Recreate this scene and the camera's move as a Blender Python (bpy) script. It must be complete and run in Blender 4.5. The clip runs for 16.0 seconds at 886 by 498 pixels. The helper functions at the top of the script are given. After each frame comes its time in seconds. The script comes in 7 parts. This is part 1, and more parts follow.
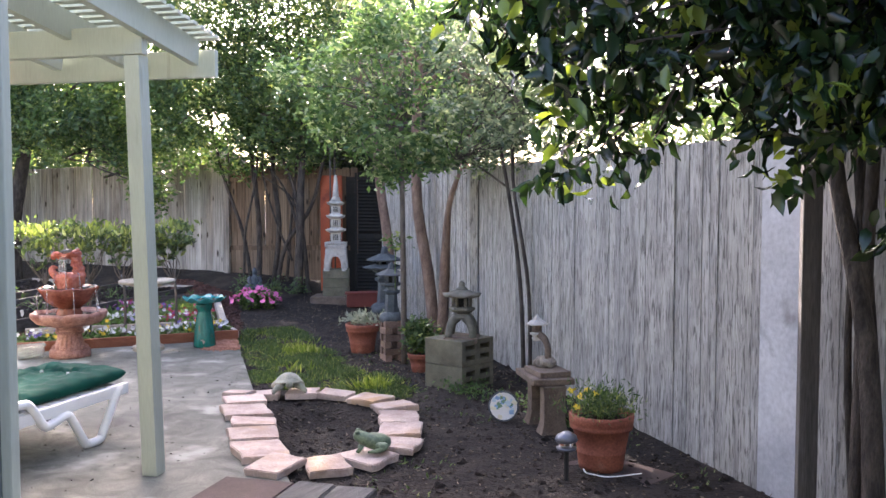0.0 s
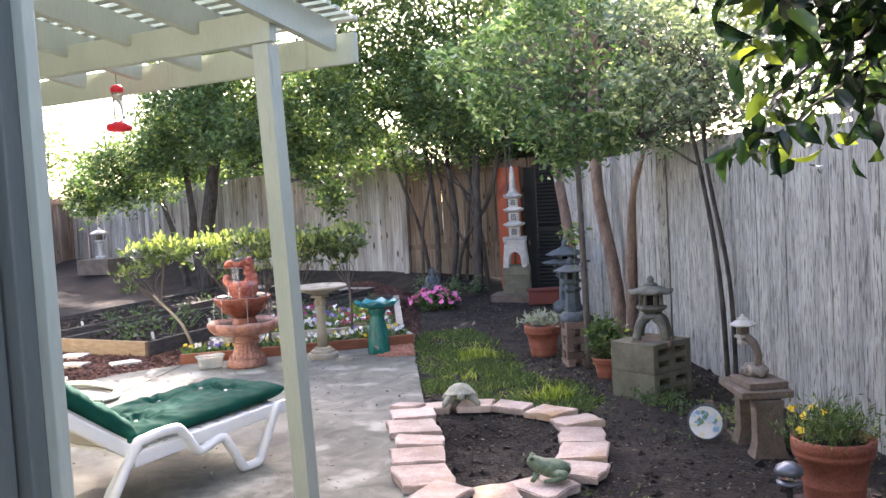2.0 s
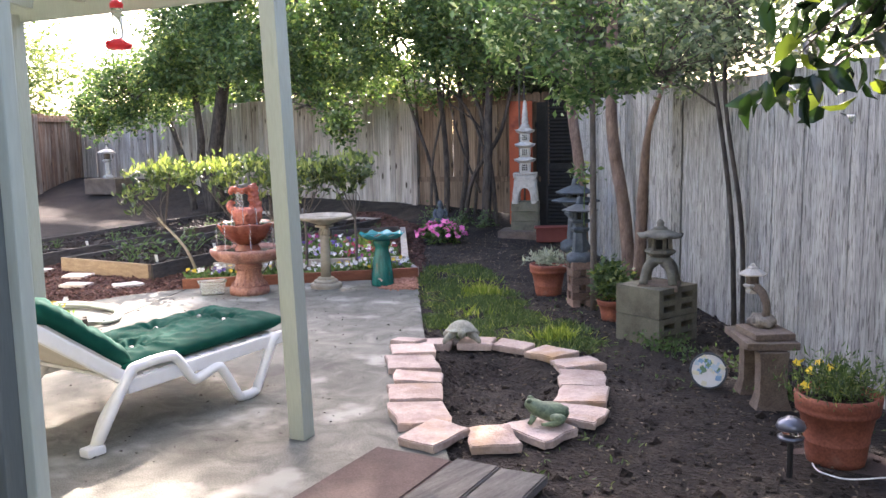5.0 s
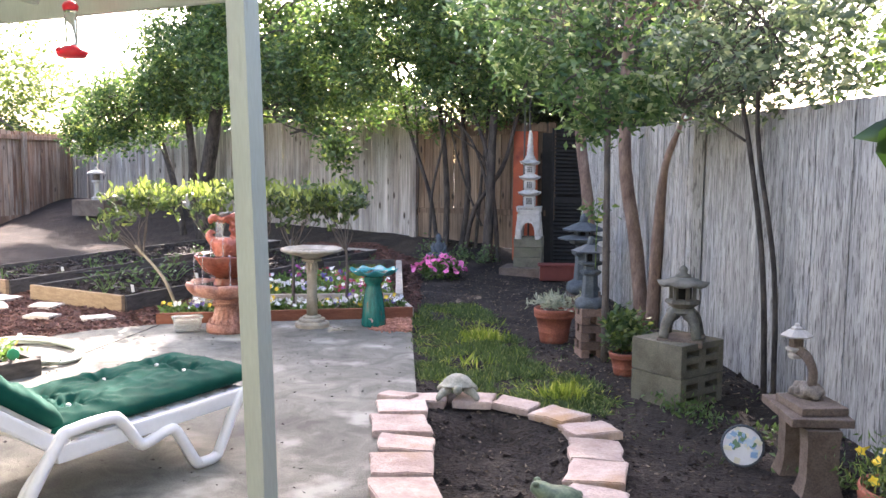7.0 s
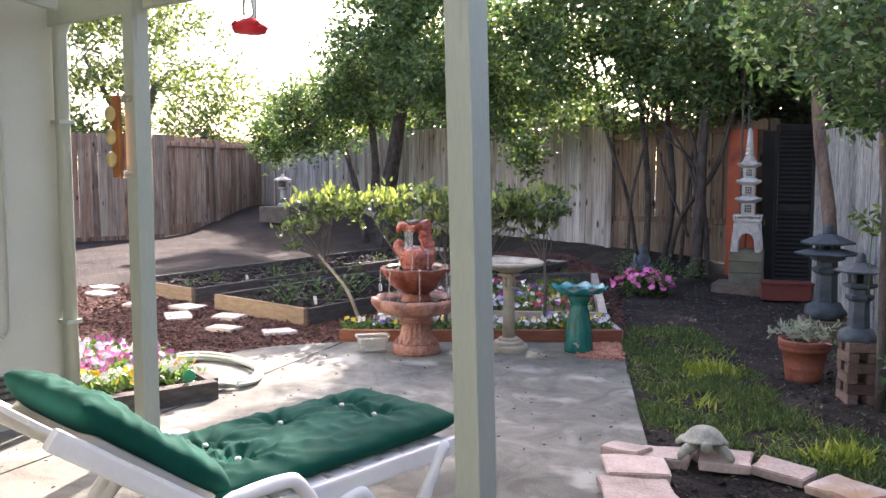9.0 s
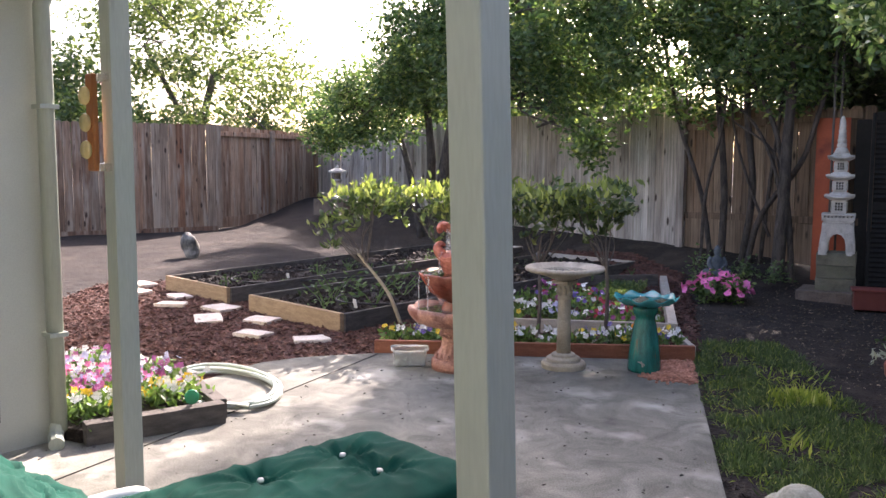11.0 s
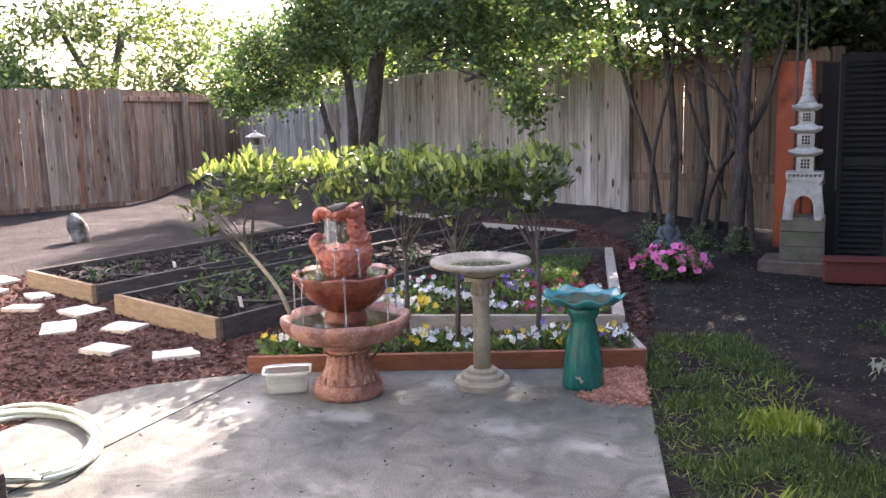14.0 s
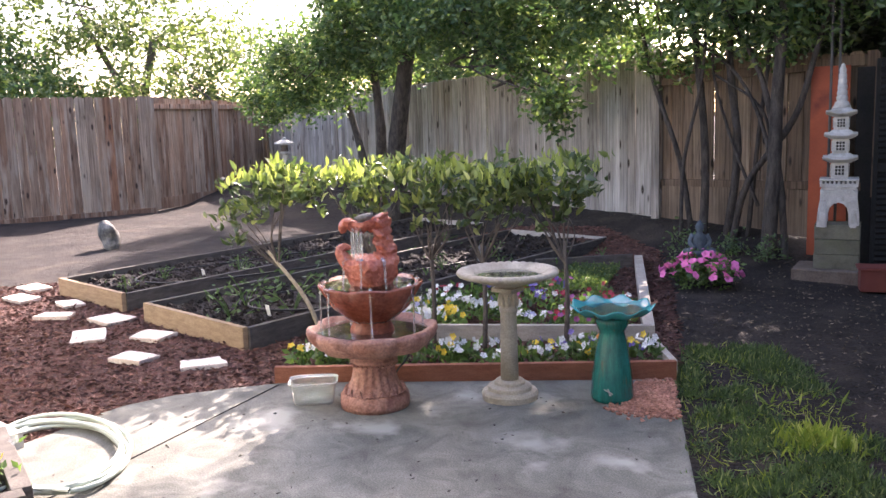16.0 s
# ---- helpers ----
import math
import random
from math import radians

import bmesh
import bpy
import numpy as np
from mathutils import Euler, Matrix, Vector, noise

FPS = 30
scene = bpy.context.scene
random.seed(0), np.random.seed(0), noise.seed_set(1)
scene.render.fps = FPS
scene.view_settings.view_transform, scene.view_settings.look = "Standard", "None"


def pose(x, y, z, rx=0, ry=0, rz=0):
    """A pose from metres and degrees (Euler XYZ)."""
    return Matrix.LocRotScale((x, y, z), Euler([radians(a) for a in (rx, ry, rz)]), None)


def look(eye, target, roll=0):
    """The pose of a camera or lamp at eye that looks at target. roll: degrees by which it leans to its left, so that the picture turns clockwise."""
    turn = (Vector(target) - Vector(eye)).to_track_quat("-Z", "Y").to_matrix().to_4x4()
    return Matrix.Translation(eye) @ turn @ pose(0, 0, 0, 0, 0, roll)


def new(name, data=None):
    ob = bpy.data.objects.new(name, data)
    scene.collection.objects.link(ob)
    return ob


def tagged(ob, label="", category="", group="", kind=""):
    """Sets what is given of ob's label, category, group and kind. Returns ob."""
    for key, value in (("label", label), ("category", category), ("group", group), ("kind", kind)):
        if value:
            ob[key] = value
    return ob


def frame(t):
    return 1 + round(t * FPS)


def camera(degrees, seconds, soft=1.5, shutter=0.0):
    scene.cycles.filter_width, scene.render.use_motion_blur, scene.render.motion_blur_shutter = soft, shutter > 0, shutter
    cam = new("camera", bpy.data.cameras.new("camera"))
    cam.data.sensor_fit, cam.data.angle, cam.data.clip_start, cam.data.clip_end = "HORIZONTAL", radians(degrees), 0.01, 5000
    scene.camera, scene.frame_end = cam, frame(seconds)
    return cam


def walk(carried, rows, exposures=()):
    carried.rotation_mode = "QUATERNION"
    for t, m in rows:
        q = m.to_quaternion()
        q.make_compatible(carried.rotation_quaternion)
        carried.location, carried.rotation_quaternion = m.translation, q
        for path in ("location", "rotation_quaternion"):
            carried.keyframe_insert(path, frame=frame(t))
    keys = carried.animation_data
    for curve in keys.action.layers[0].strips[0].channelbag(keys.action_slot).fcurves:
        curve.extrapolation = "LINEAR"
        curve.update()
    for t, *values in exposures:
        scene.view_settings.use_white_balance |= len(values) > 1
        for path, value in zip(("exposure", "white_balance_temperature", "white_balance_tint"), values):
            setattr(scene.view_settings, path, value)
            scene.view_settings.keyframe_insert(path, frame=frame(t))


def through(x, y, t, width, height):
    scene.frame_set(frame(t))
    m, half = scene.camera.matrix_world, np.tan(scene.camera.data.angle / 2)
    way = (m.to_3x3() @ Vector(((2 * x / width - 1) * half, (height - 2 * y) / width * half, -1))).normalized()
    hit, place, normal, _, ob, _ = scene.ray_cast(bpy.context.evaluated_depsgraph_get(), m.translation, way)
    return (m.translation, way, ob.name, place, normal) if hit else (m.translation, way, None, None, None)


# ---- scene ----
cam = camera(54.0, 16.0)
PATH = [
    (0, (1.231, 0.591, 1.319), (0.311, 2.364, 1.212), 0.0),
    (0.5, (1.117, 0.790, 1.304), (0.172, 2.549, 1.183), -0.6),
    (1, (1.017, 0.976, 1.303), (0.038, 2.715, 1.174), -2.3),
    (1.5, (1.007, 1.143, 1.311), (-0.214, 2.723, 1.197), -2.1),
    (2, (0.988, 1.170, 1.302), (-0.292, 2.702, 1.191), -3.3),
    (2.5, (0.989, 1.176, 1.305), (-0.293, 2.704, 1.153), -1.7),
    (3, (0.990, 1.181, 1.315), (-0.313, 2.679, 1.078), -1.1),
    (3.5, (0.993, 1.182, 1.316), (-0.314, 2.673, 1.060), -1.5),
    (5.8, (0.825, 1.391, 1.311), (-0.427, 2.924, 1.022), -0.1),
    (6, (0.785, 1.434, 1.314), (-0.444, 2.985, 1.025), -0.1),
    (6.5, (0.669, 1.616, 1.321), (-0.582, 3.161, 1.095), -0.2),
    (7, (0.556, 1.732, 1.318), (-0.739, 3.243, 1.117), 0.4),
    (7.5, (0.405, 1.834, 1.326), (-0.862, 3.366, 1.110), -1.0),
    (8, (0.281, 1.967, 1.325), (-0.991, 3.495, 1.106), -0.6),
    (8.5, (0.048, 2.098, 1.310), (-1.400, 3.467, 1.139), 1.2),
    (9, (-0.219, 2.172, 1.272), (-1.788, 3.399, 1.087), 0.0),
    (9.2, (-0.277, 2.191, 1.277), (-1.879, 3.370, 1.072), -0.4),
    (11.3, (-0.793, 2.842, 1.278), (-2.450, 3.944, 1.074), 0.2),
    (11.5, (-0.863, 2.947, 1.272), (-2.491, 4.087, 1.051), 0.3),
    (12, (-0.983, 3.151, 1.281), (-2.602, 4.291, 1.000), 0.5),
    (12.5, (-1.134, 3.269, 1.305), (-2.690, 4.503, 1.070), -1.2),
    (13, (-1.262, 3.482, 1.284), (-2.808, 4.731, 1.062), -0.9),
    (13.5, (-1.398, 3.618, 1.293), (-3.005, 4.774, 1.002), -0.2),
    (14, (-1.489, 3.641, 1.311), (-3.073, 4.824, 1.009), -1.5),
    (14.5, (-1.515, 3.661, 1.325), (-3.112, 4.831, 1.041), -0.6),
    (15, (-1.509, 3.675, 1.326), (-3.124, 4.817, 1.030), -0.7),
    (15.5, (-1.506, 3.678, 1.327), (-3.125, 4.813, 1.030), -1.5),
    (16, (-1.513, 3.671, 1.334), (-3.137, 4.802, 1.044), -1.8),
]
walk(cam, [(t, look(eye, target, roll)) for t, eye, target, roll in PATH],
     [(0.0, 2.72, 6520, 25), (1.0, 2.95, 6620, 24), (2.0, 2.83, 6670, 23), (3.5, 2.73, 6690, 23), (6.0, 2.83, 6690, 24), (7.0, 2.93, 6690, 24), (8.0, 2.88, 6690, 24), (9.0, 2.40, 6640, 25), (11.5, 2.06, 6710, 27), (12.5, 2.58, 6740, 27), (13.0, 2.71, 6740, 27), (13.5, 2.55, 6740, 28), (16.0, 2.48, 6690, 28)])

# ---- light ----
SUN_AZ, SUN_EL = radians(128.0), radians(33.0)
world = bpy.data.worlds.new("sky")
scene.world = world
world.use_nodes = True
wn = world.node_tree.nodes
sky = wn.new("ShaderNodeTexSky")
sky.sky_type = "NISHITA"
sky.sun_disc = False
sky.sun_elevation = SUN_EL
sky.sun_rotation = radians(90.0) - SUN_AZ
sky.air_density, sky.dust_density = 1.0, 3.2
world.node_tree.links.new(sky.outputs[0], wn["Background"].inputs["Color"])
wn["Background"].inputs["Strength"].default_value = 0.15
sun_data = bpy.data.lights.new("sun", "SUN")
sun_data.energy, sun_data.angle, sun_data.color = 4.5, radians(0.6), (1.0, 0.93, 0.82)
sun = new("sun", sun_data)
sun_dir = Vector((math.cos(SUN_AZ) * math.cos(SUN_EL), math.sin(SUN_AZ) * math.cos(SUN_EL), math.sin(SUN_EL)))
sun.matrix_world = look(sun_dir * 50, (0, 0, 0))

# ---- materials ----


def node_mat(name, rough=0.8, metal=0.0, spec=0.5):
    m = bpy.data.materials.new(name)
    m.use_nodes = True
    b = m.node_tree.nodes["Principled BSDF"]
    b.inputs["Roughness"].default_value = rough
    b.inputs["Metallic"].default_value = metal
    b.inputs["Specular IOR Level"].default_value = spec
    return m, m.node_tree.nodes, m.node_tree.links, b


def ramp_of(nodes, stops):
    r = nodes.new("ShaderNodeValToRGB")
    while len(r.color_ramp.elements) < len(stops):
        r.color_ramp.elements.new(0.5)
    for e, (p, c) in zip(r.color_ramp.elements, stops):
        e.position, e.color = p, (*c, 1)
    return r


def mix_rgb(nodes, links, kind, fac, a, b):
    """Mixes the colour sockets a and b; fac is a number or a socket."""
    x = nodes.new("ShaderNodeMix")
    x.data_type, x.blend_type = "RGBA", kind
    if isinstance(fac, (int, float)):
        x.inputs[0].default_value = fac
    else:
        links.new(fac, x.inputs[0])
    for sock, v in ((x.inputs[6], a), (x.inputs[7], b)):
        if isinstance(v, tuple):
            sock.default_value = (*v, 1)
        else:
            links.new(v, sock)
    return x.outputs[2]


def surface(name, low, high, scale=6.0, rough=0.85, metal=0.0, stretch=(1, 1, 1), fine=90.0, bump=0.3, bump_size=0.01,
            spots=None, spot_scale=2.0, spot_edge=(0.55, 0.7), vary=0.0, spec=0.4, island=False, dist=0.0, grain=0.23, broad=None, cells=0.0, tight=0.18):
    """Two scales of colour noise between low and high, optional spots of a third colour, fine relief, and variation from piece to piece."""
    m, n, l, b = node_mat(name, rough, metal, spec)
    co = n.new("ShaderNodeTexCoord")
    mp = n.new("ShaderNodeMapping")
    mp.inputs["Scale"].default_value = stretch
    l.new(co.outputs["Object"], mp.inputs["Vector"])
    vec = mp.outputs[0]
    info = n.new("ShaderNodeObjectInfo")
    if vary:
        off = n.new("ShaderNodeVectorMath")
        off.operation = "ADD"
        sc = n.new("ShaderNodeMath")
        sc.operation = "MULTIPLY"
        sc.inputs[1].default_value = 37.0
        l.new(info.outputs["Random"], sc.inputs[0])
        l.new(vec, off.inputs[0])
        l.new(sc.outputs[0], off.inputs[1])
        vec = off.outputs[0]
    big = n.new("ShaderNodeTexNoise")
    big.inputs["Scale"].default_value, big.inputs["Detail"].default_value = scale, 6.0
    big.inputs["Roughness"].default_value, big.inputs["Distortion"].default_value = 0.65, dist
    l.new(vec, big.inputs["Vector"])
    r = ramp_of(n, [(0.5 - tight, low), (0.5 + tight, high)])
    l.new(big.outputs["Fac"], r.inputs[0])
    col = r.outputs[0]
    small = n.new("ShaderNodeTexNoise")
    small.inputs["Scale"].default_value, small.inputs["Detail"].default_value = fine, 4.0
    l.new(vec, small.inputs["Vector"])
    g = ramp_of(n, [(0.3, (1 - grain * 1.2,) * 3), (0.7, (1 + grain * 0.8,) * 3)])
    l.new(small.outputs["Fac"], g.inputs[0])
    col = mix_rgb(n, l, "MULTIPLY", 1.0, col, g.outputs[0])
    if spots:
        sp = n.new("ShaderNodeTexNoise")
        sp.inputs["Scale"].default_value, sp.inputs["Detail"].default_value = spot_scale, 5.0
        l.new(vec, sp.inputs["Vector"])
        sr = ramp_of(n, [(spot_edge[0], (0, 0, 0)), (spot_edge[1], (1, 1, 1))])
        l.new(sp.outputs["Fac"], sr.inputs[0])
        col = mix_rgb(n, l, "MIX", sr.outputs[0], col, spots)
    if broad:
        at = n.new("ShaderNodeNewGeometry")
        wide = n.new("ShaderNodeTexNoise")
        wide.inputs["Scale"].default_value, wide.inputs["Detail"].default_value = broad[0], 5.0
        l.new(at.outputs["Position"], wide.inputs["Vector"])
        wr = ramp_of(n, [(0.35, (broad[1],) * 3), (0.65, (broad[2],) * 3)])
        l.new(wide.outputs["Fac"], wr.inputs[0])
        col = mix_rgb(n, l, "MULTIPLY", 1.0, col, wr.outputs[0])
    if vary:
        vr = ramp_of(n, [(0.0, (1 - vary,) * 3), (1.0, (1 + vary,) * 3)])
        if island:
            geo = n.new("ShaderNodeNewGeometry")
            l.new(geo.outputs["Random Per Island"], vr.inputs[0])
        else:
            l.new(info.outputs["Random"], vr.inputs[0])
        col = mix_rgb(n, l, "MULTIPLY", 1.0, col, vr.outputs[0])
    l.new(col, b.inputs["Base Color"])
    if bump:
        bp = n.new("ShaderNodeBump")
        bp.inputs["Strength"].default_value, bp.inputs["Distance"].default_value = bump, bump_size
        add = n.new("ShaderNodeMath")
        add.operation = "ADD"
        l.new(big.outputs["Fac"], add.inputs[0])
        l.new(small.outputs["Fac"], add.inputs[1])
        height = add.outputs[0]
        if cells:
            vo = n.new("ShaderNodeTexVoronoi")
            vo.inputs["Scale"].default_value = cells
            l.new(vec, vo.inputs["Vector"])
            more = n.new("ShaderNodeMath")
            more.operation = "ADD"
            l.new(height, more.inputs[0])
            l.new(vo.outputs["Distance"], more.inputs[1])
            height = more.outputs[0]
        l.new(height, bp.inputs["Height"])
        l.new(bp.outputs[0], b.inputs["Normal"])
    return m


def timber(name, tones, dark, rough=0.9, grain=(26, 26, 0.9), streak=0.35, knots=True, weather=None, edge=(0.60, 0.68), drips=(16, 16, 1.3), wash=(7, 7, 0.8), relief=0.7):
    """Weathered upright boards: a tone of its own for each board, fine grain along z, knots and drip stains."""
    m, n, l, b = node_mat(name, rough, 0.0, 0.25)
    info = n.new("ShaderNodeObjectInfo")
    co = n.new("ShaderNodeTexCoord")
    shift = n.new("ShaderNodeMath")
    shift.operation = "MULTIPLY"
    shift.inputs[1].default_value = 61.0
    l.new(info.outputs["Random"], shift.inputs[0])
    off = n.new("ShaderNodeVectorMath")
    off.operation = "ADD"
    l.new(co.outputs["Object"], off.inputs[0])
    l.new(shift.outputs[0], off.inputs[1])

    def noise_of(scale, stretch, detail=5.0, rough_=0.6, warp=0.0):
        mp = n.new("ShaderNodeMapping")
        mp.inputs["Scale"].default_value = stretch
        l.new(off.outputs[0], mp.inputs["Vector"])
        t = n.new("ShaderNodeTexNoise")
        t.inputs["Scale"].default_value, t.inputs["Detail"].default_value = scale, detail
        t.inputs["Roughness"].default_value, t.inputs["Distortion"].default_value = rough_, warp
        l.new(mp.outputs[0], t.inputs["Vector"])
        return t.outputs["Fac"]
    k = len(tones) - 1
    tone = ramp_of(n, [(i / k, c) for i, c in enumerate(tones)])
    l.new(info.outputs["Random"], tone.inputs[0])
    col = tone.outputs[0]
    fibre = noise_of(1.6, grain, 6.0, 0.65)
    fr = ramp_of(n, [(0.32, (1 - streak,) * 3), (0.66, (1 + streak * 0.45,) * 3)])
    l.new(fibre, fr.inputs[0])
    col = mix_rgb(n, l, "MULTIPLY", 1.0, col, fr.outputs[0])
    blot = noise_of(2.2, (2.5, 2.5, 0.8), 5.0)
    br = ramp_of(n, [(0.34, (0.74,) * 3), (0.64, (1.16,) * 3)])
    l.new(blot, br.inputs[0])
    col = mix_rgb(n, l, "MULTIPLY", 1.0, col, br.outputs[0])
    if weather:
        pale = noise_of(1.3, wash, 4.0)
        pr = ramp_of(n, [(0.50, (0, 0, 0)), (0.72, (1, 1, 1))])
        l.new(pale, pr.inputs[0])
        col = mix_rgb(n, l, "MIX", pr.outputs[0], col, weather)
    drip = noise_of(1.5, drips, 5.0, 0.6)
    dr = ramp_of(n, [(edge[0], (0, 0, 0)), (edge[1], (0.85,) * 3)])
    l.new(drip, dr.inputs[0])
    col = mix_rgb(n, l, "MIX", dr.outputs[0], col, dark)
    if knots:
        mp = n.new("ShaderNodeMapping")
        mp.inputs["Scale"].default_value = (7.0, 7.0, 2.6)
        l.new(off.outputs[0], mp.inputs["Vector"])
        vo = n.new("ShaderNodeTexVoronoi")
        vo.inputs["Scale"].default_value = 1.0
        l.new(mp.outputs[0], vo.inputs["Vector"])
        kr = ramp_of(n, [(0.09, (1, 1, 1)), (0.17, (0, 0, 0))])
        l.new(vo.outputs["Distance"], kr.inputs[0])
        col = mix_rgb(n, l, "MIX", kr.outputs[0], col, tuple(c * 0.7 for c in dark))
    l.new(col, b.inputs["Base Color"])
    bp = n.new("ShaderNodeBump")
    bp.inputs["Strength"].default_value, bp.inputs["Distance"].default_value = relief, 0.006
    l.new(fibre, bp.inputs["Height"])
    l.new(bp.outputs[0], b.inputs["Normal"])
    return m


def leafy(name, dark, light, gloss=0.35, through=0.45, warm=None):
    """Leaves: each island its own shade, light shining through, a waxy face."""
    m, n, l, b = node_mat(name, gloss, 0.0, 0.5)
    geo = n.new("ShaderNodeNewGeometry")
    r = ramp_of(n, [(0.0, dark), (0.82, light), (1.0, warm or light)])
    l.new(geo.outputs["Random Per Island"], r.inputs[0])
    l.new(r.outputs[0], b.inputs["Base Color"])
    tr = n.new("ShaderNodeBsdfTranslucent")
    boost = mix_rgb(n, l, "MULTIPLY", 1.0, r.outputs[0], (1.35, 1.4, 0.8))
    l.new(boost, tr.inputs["Color"])
    mx = n.new("ShaderNodeMixShader")
    mx.inputs[0].default_value = through
    l.new(b.outputs[0], mx.inputs[1])
    l.new(tr.outputs[0], mx.inputs[2])
    l.new(mx.outputs[0], n["Material Output"].inputs["Surface"])
    return m


M = {}
M["soil"] = surface("soil", (0.013, 0.0092, 0.0068), (0.042, 0.030, 0.023), 9.0, 0.95, fine=50, bump=1.0, bump_size=0.04, spots=(0.060, 0.044, 0.034), spot_scale=2.2, spot_edge=(0.54, 0.72), grain=0.5, broad=(1.0, 0.7, 1.2))
M["chip"] = surface("chip", (0.070, 0.036, 0.028), (0.185, 0.095, 0.074), 14.0, 0.9, fine=70, bump=0.5, bump_size=0.01, vary=0.6, island=True)
M["litter"] = surface("litter", (0.07, 0.052, 0.038), (0.24, 0.19, 0.14), 9.0, 0.9, fine=60, bump=0.0, vary=0.5, island=True)
M["mulch"] = surface("mulch", (0.055, 0.022, 0.016), (0.16, 0.062, 0.045), 14.0, 0.95, fine=70, bump=1.0, bump_size=0.04)
M["concrete"] = surface("concrete", (0.124, 0.123, 0.102), (0.235, 0.233, 0.196), 4.5, 0.9, fine=150, bump=0.5, bump_size=0.006, spots=(0.32, 0.317, 0.275), spot_scale=2.6, spot_edge=(0.57, 0.67), dist=1.2, grain=0.30, broad=(1.3, 0.74, 1.18), tight=0.15)
M["old_fence"] = timber("old_fence", [(0.33, 0.322, 0.30), (0.39, 0.378, 0.345), (0.36, 0.348, 0.32), (0.44, 0.425, 0.385)], (0.095, 0.090, 0.082), 0.95, (95, 95, 8.0), 0.42, False, (0.46, 0.45, 0.415), (0.55, 0.60), (58, 58, 5.5), (14, 14, 2.8), 0.35)
M["grey_board"] = timber("grey_board", [(0.23, 0.205, 0.175), (0.45, 0.41, 0.36), (0.32, 0.285, 0.245), (0.26, 0.215, 0.175), (0.49, 0.455, 0.41), (0.36, 0.325, 0.28)], (0.075, 0.058, 0.045), 0.95, (30, 30, 0.8), 0.50, True, (0.44, 0.405, 0.355), (0.63, 0.69))
M["dark_fence"] = timber("dark_fence", [(0.13, 0.088, 0.060), (0.215, 0.152, 0.102), (0.165, 0.115, 0.077), (0.27, 0.20, 0.138)], (0.04, 0.03, 0.024), 0.95, (30, 30, 0.8), 0.50, True, None, (0.62, 0.70))
M["brown_board"] = timber("brown_board", [(0.17, 0.090, 0.056), (0.33, 0.225, 0.155), (0.24, 0.12, 0.070), (0.36, 0.27, 0.20), (0.19, 0.12, 0.082), (0.30, 0.18, 0.115)], (0.07, 0.042, 0.032), 0.95, (30, 30, 0.8), 0.50, True, (0.36, 0.29, 0.225), (0.62, 0.69))
M["sage_paint"] = surface("sage_paint", (0.335, 0.372, 0.310), (0.37, 0.405, 0.34), 2.0, 0.5, stretch=(4, 4, 0.6), fine=30, bump=0.12, bump_size=0.003, grain=0.05, spots=(0.29, 0.315, 0.26), spot_scale=5, spot_edge=(0.62, 0.72))
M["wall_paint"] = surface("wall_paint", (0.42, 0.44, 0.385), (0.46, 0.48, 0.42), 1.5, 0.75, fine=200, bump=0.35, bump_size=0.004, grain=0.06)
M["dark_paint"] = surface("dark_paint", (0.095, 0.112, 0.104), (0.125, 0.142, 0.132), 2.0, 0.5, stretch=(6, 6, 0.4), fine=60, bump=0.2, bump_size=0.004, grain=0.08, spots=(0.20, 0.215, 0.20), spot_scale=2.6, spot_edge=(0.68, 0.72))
M["terracotta"] = surface("terracotta", (0.20, 0.060, 0.038), (0.34, 0.115, 0.070), 7.0, 0.75, fine=90, bump=0.25, bump_size=0.004, spots=(0.36, 0.20, 0.145), spot_scale=5, spot_edge=(0.63, 0.76))
M["fountain_clay"] = surface("fountain_clay", (0.30, 0.12, 0.080), (0.55, 0.30, 0.225), 9.0, 0.55, fine=80, bump=0.6, bump_size=0.010, spots=(0.19, 0.065, 0.045), spot_scale=6, spot_edge=(0.52, 0.66), grain=0.3)
M["wet_clay"] = surface("wet_clay", (0.16, 0.042, 0.025), (0.31, 0.095, 0.058), 8.0, 0.16, fine=70, bump=0.35, bump_size=0.006, grain=0.2)
M["red_glaze"] = surface("red_glaze", (0.33, 0.080, 0.050), (0.56, 0.18, 0.115), 8.0, 0.24, fine=60, bump=0.8, bump_size=0.012, grain=0.2, cells=38.0)
M["bath_stone"] = surface("bath_stone", (0.33, 0.28, 0.205), (0.50, 0.44, 0.345), 8.0, 0.9, fine=120, bump=0.4, bump_size=0.004, grain=0.16, spots=(0.24, 0.215, 0.165), spot_scale=5, spot_edge=(0.58, 0.72))
M["teal_glaze"] = surface("teal_glaze", (0.004, 0.10, 0.085), (0.012, 0.22, 0.18), 5.0, 0.16, stretch=(8, 8, 1), fine=50, bump=0.25, bump_size=0.005, spots=(0.10, 0.10, 0.05), spot_scale=4, spot_edge=(0.64, 0.78), spec=0.6)
M["blue_glaze"] = surface("blue_glaze", (0.012, 0.21, 0.225), (0.04, 0.33, 0.34), 5.0, 0.15, fine=50, bump=0.1, bump_size=0.003, spec=0.6, grain=0.08)
M["pink_stone"] = surface("pink_stone", (0.38, 0.28, 0.235), (0.60, 0.485, 0.42), 5.0, 0.9, fine=60, bump=0.7, bump_size=0.012, spots=(0.42, 0.27, 0.15), spot_scale=3, spot_edge=(0.58, 0.75), vary=0.15, tight=0.15, grain=0.10)
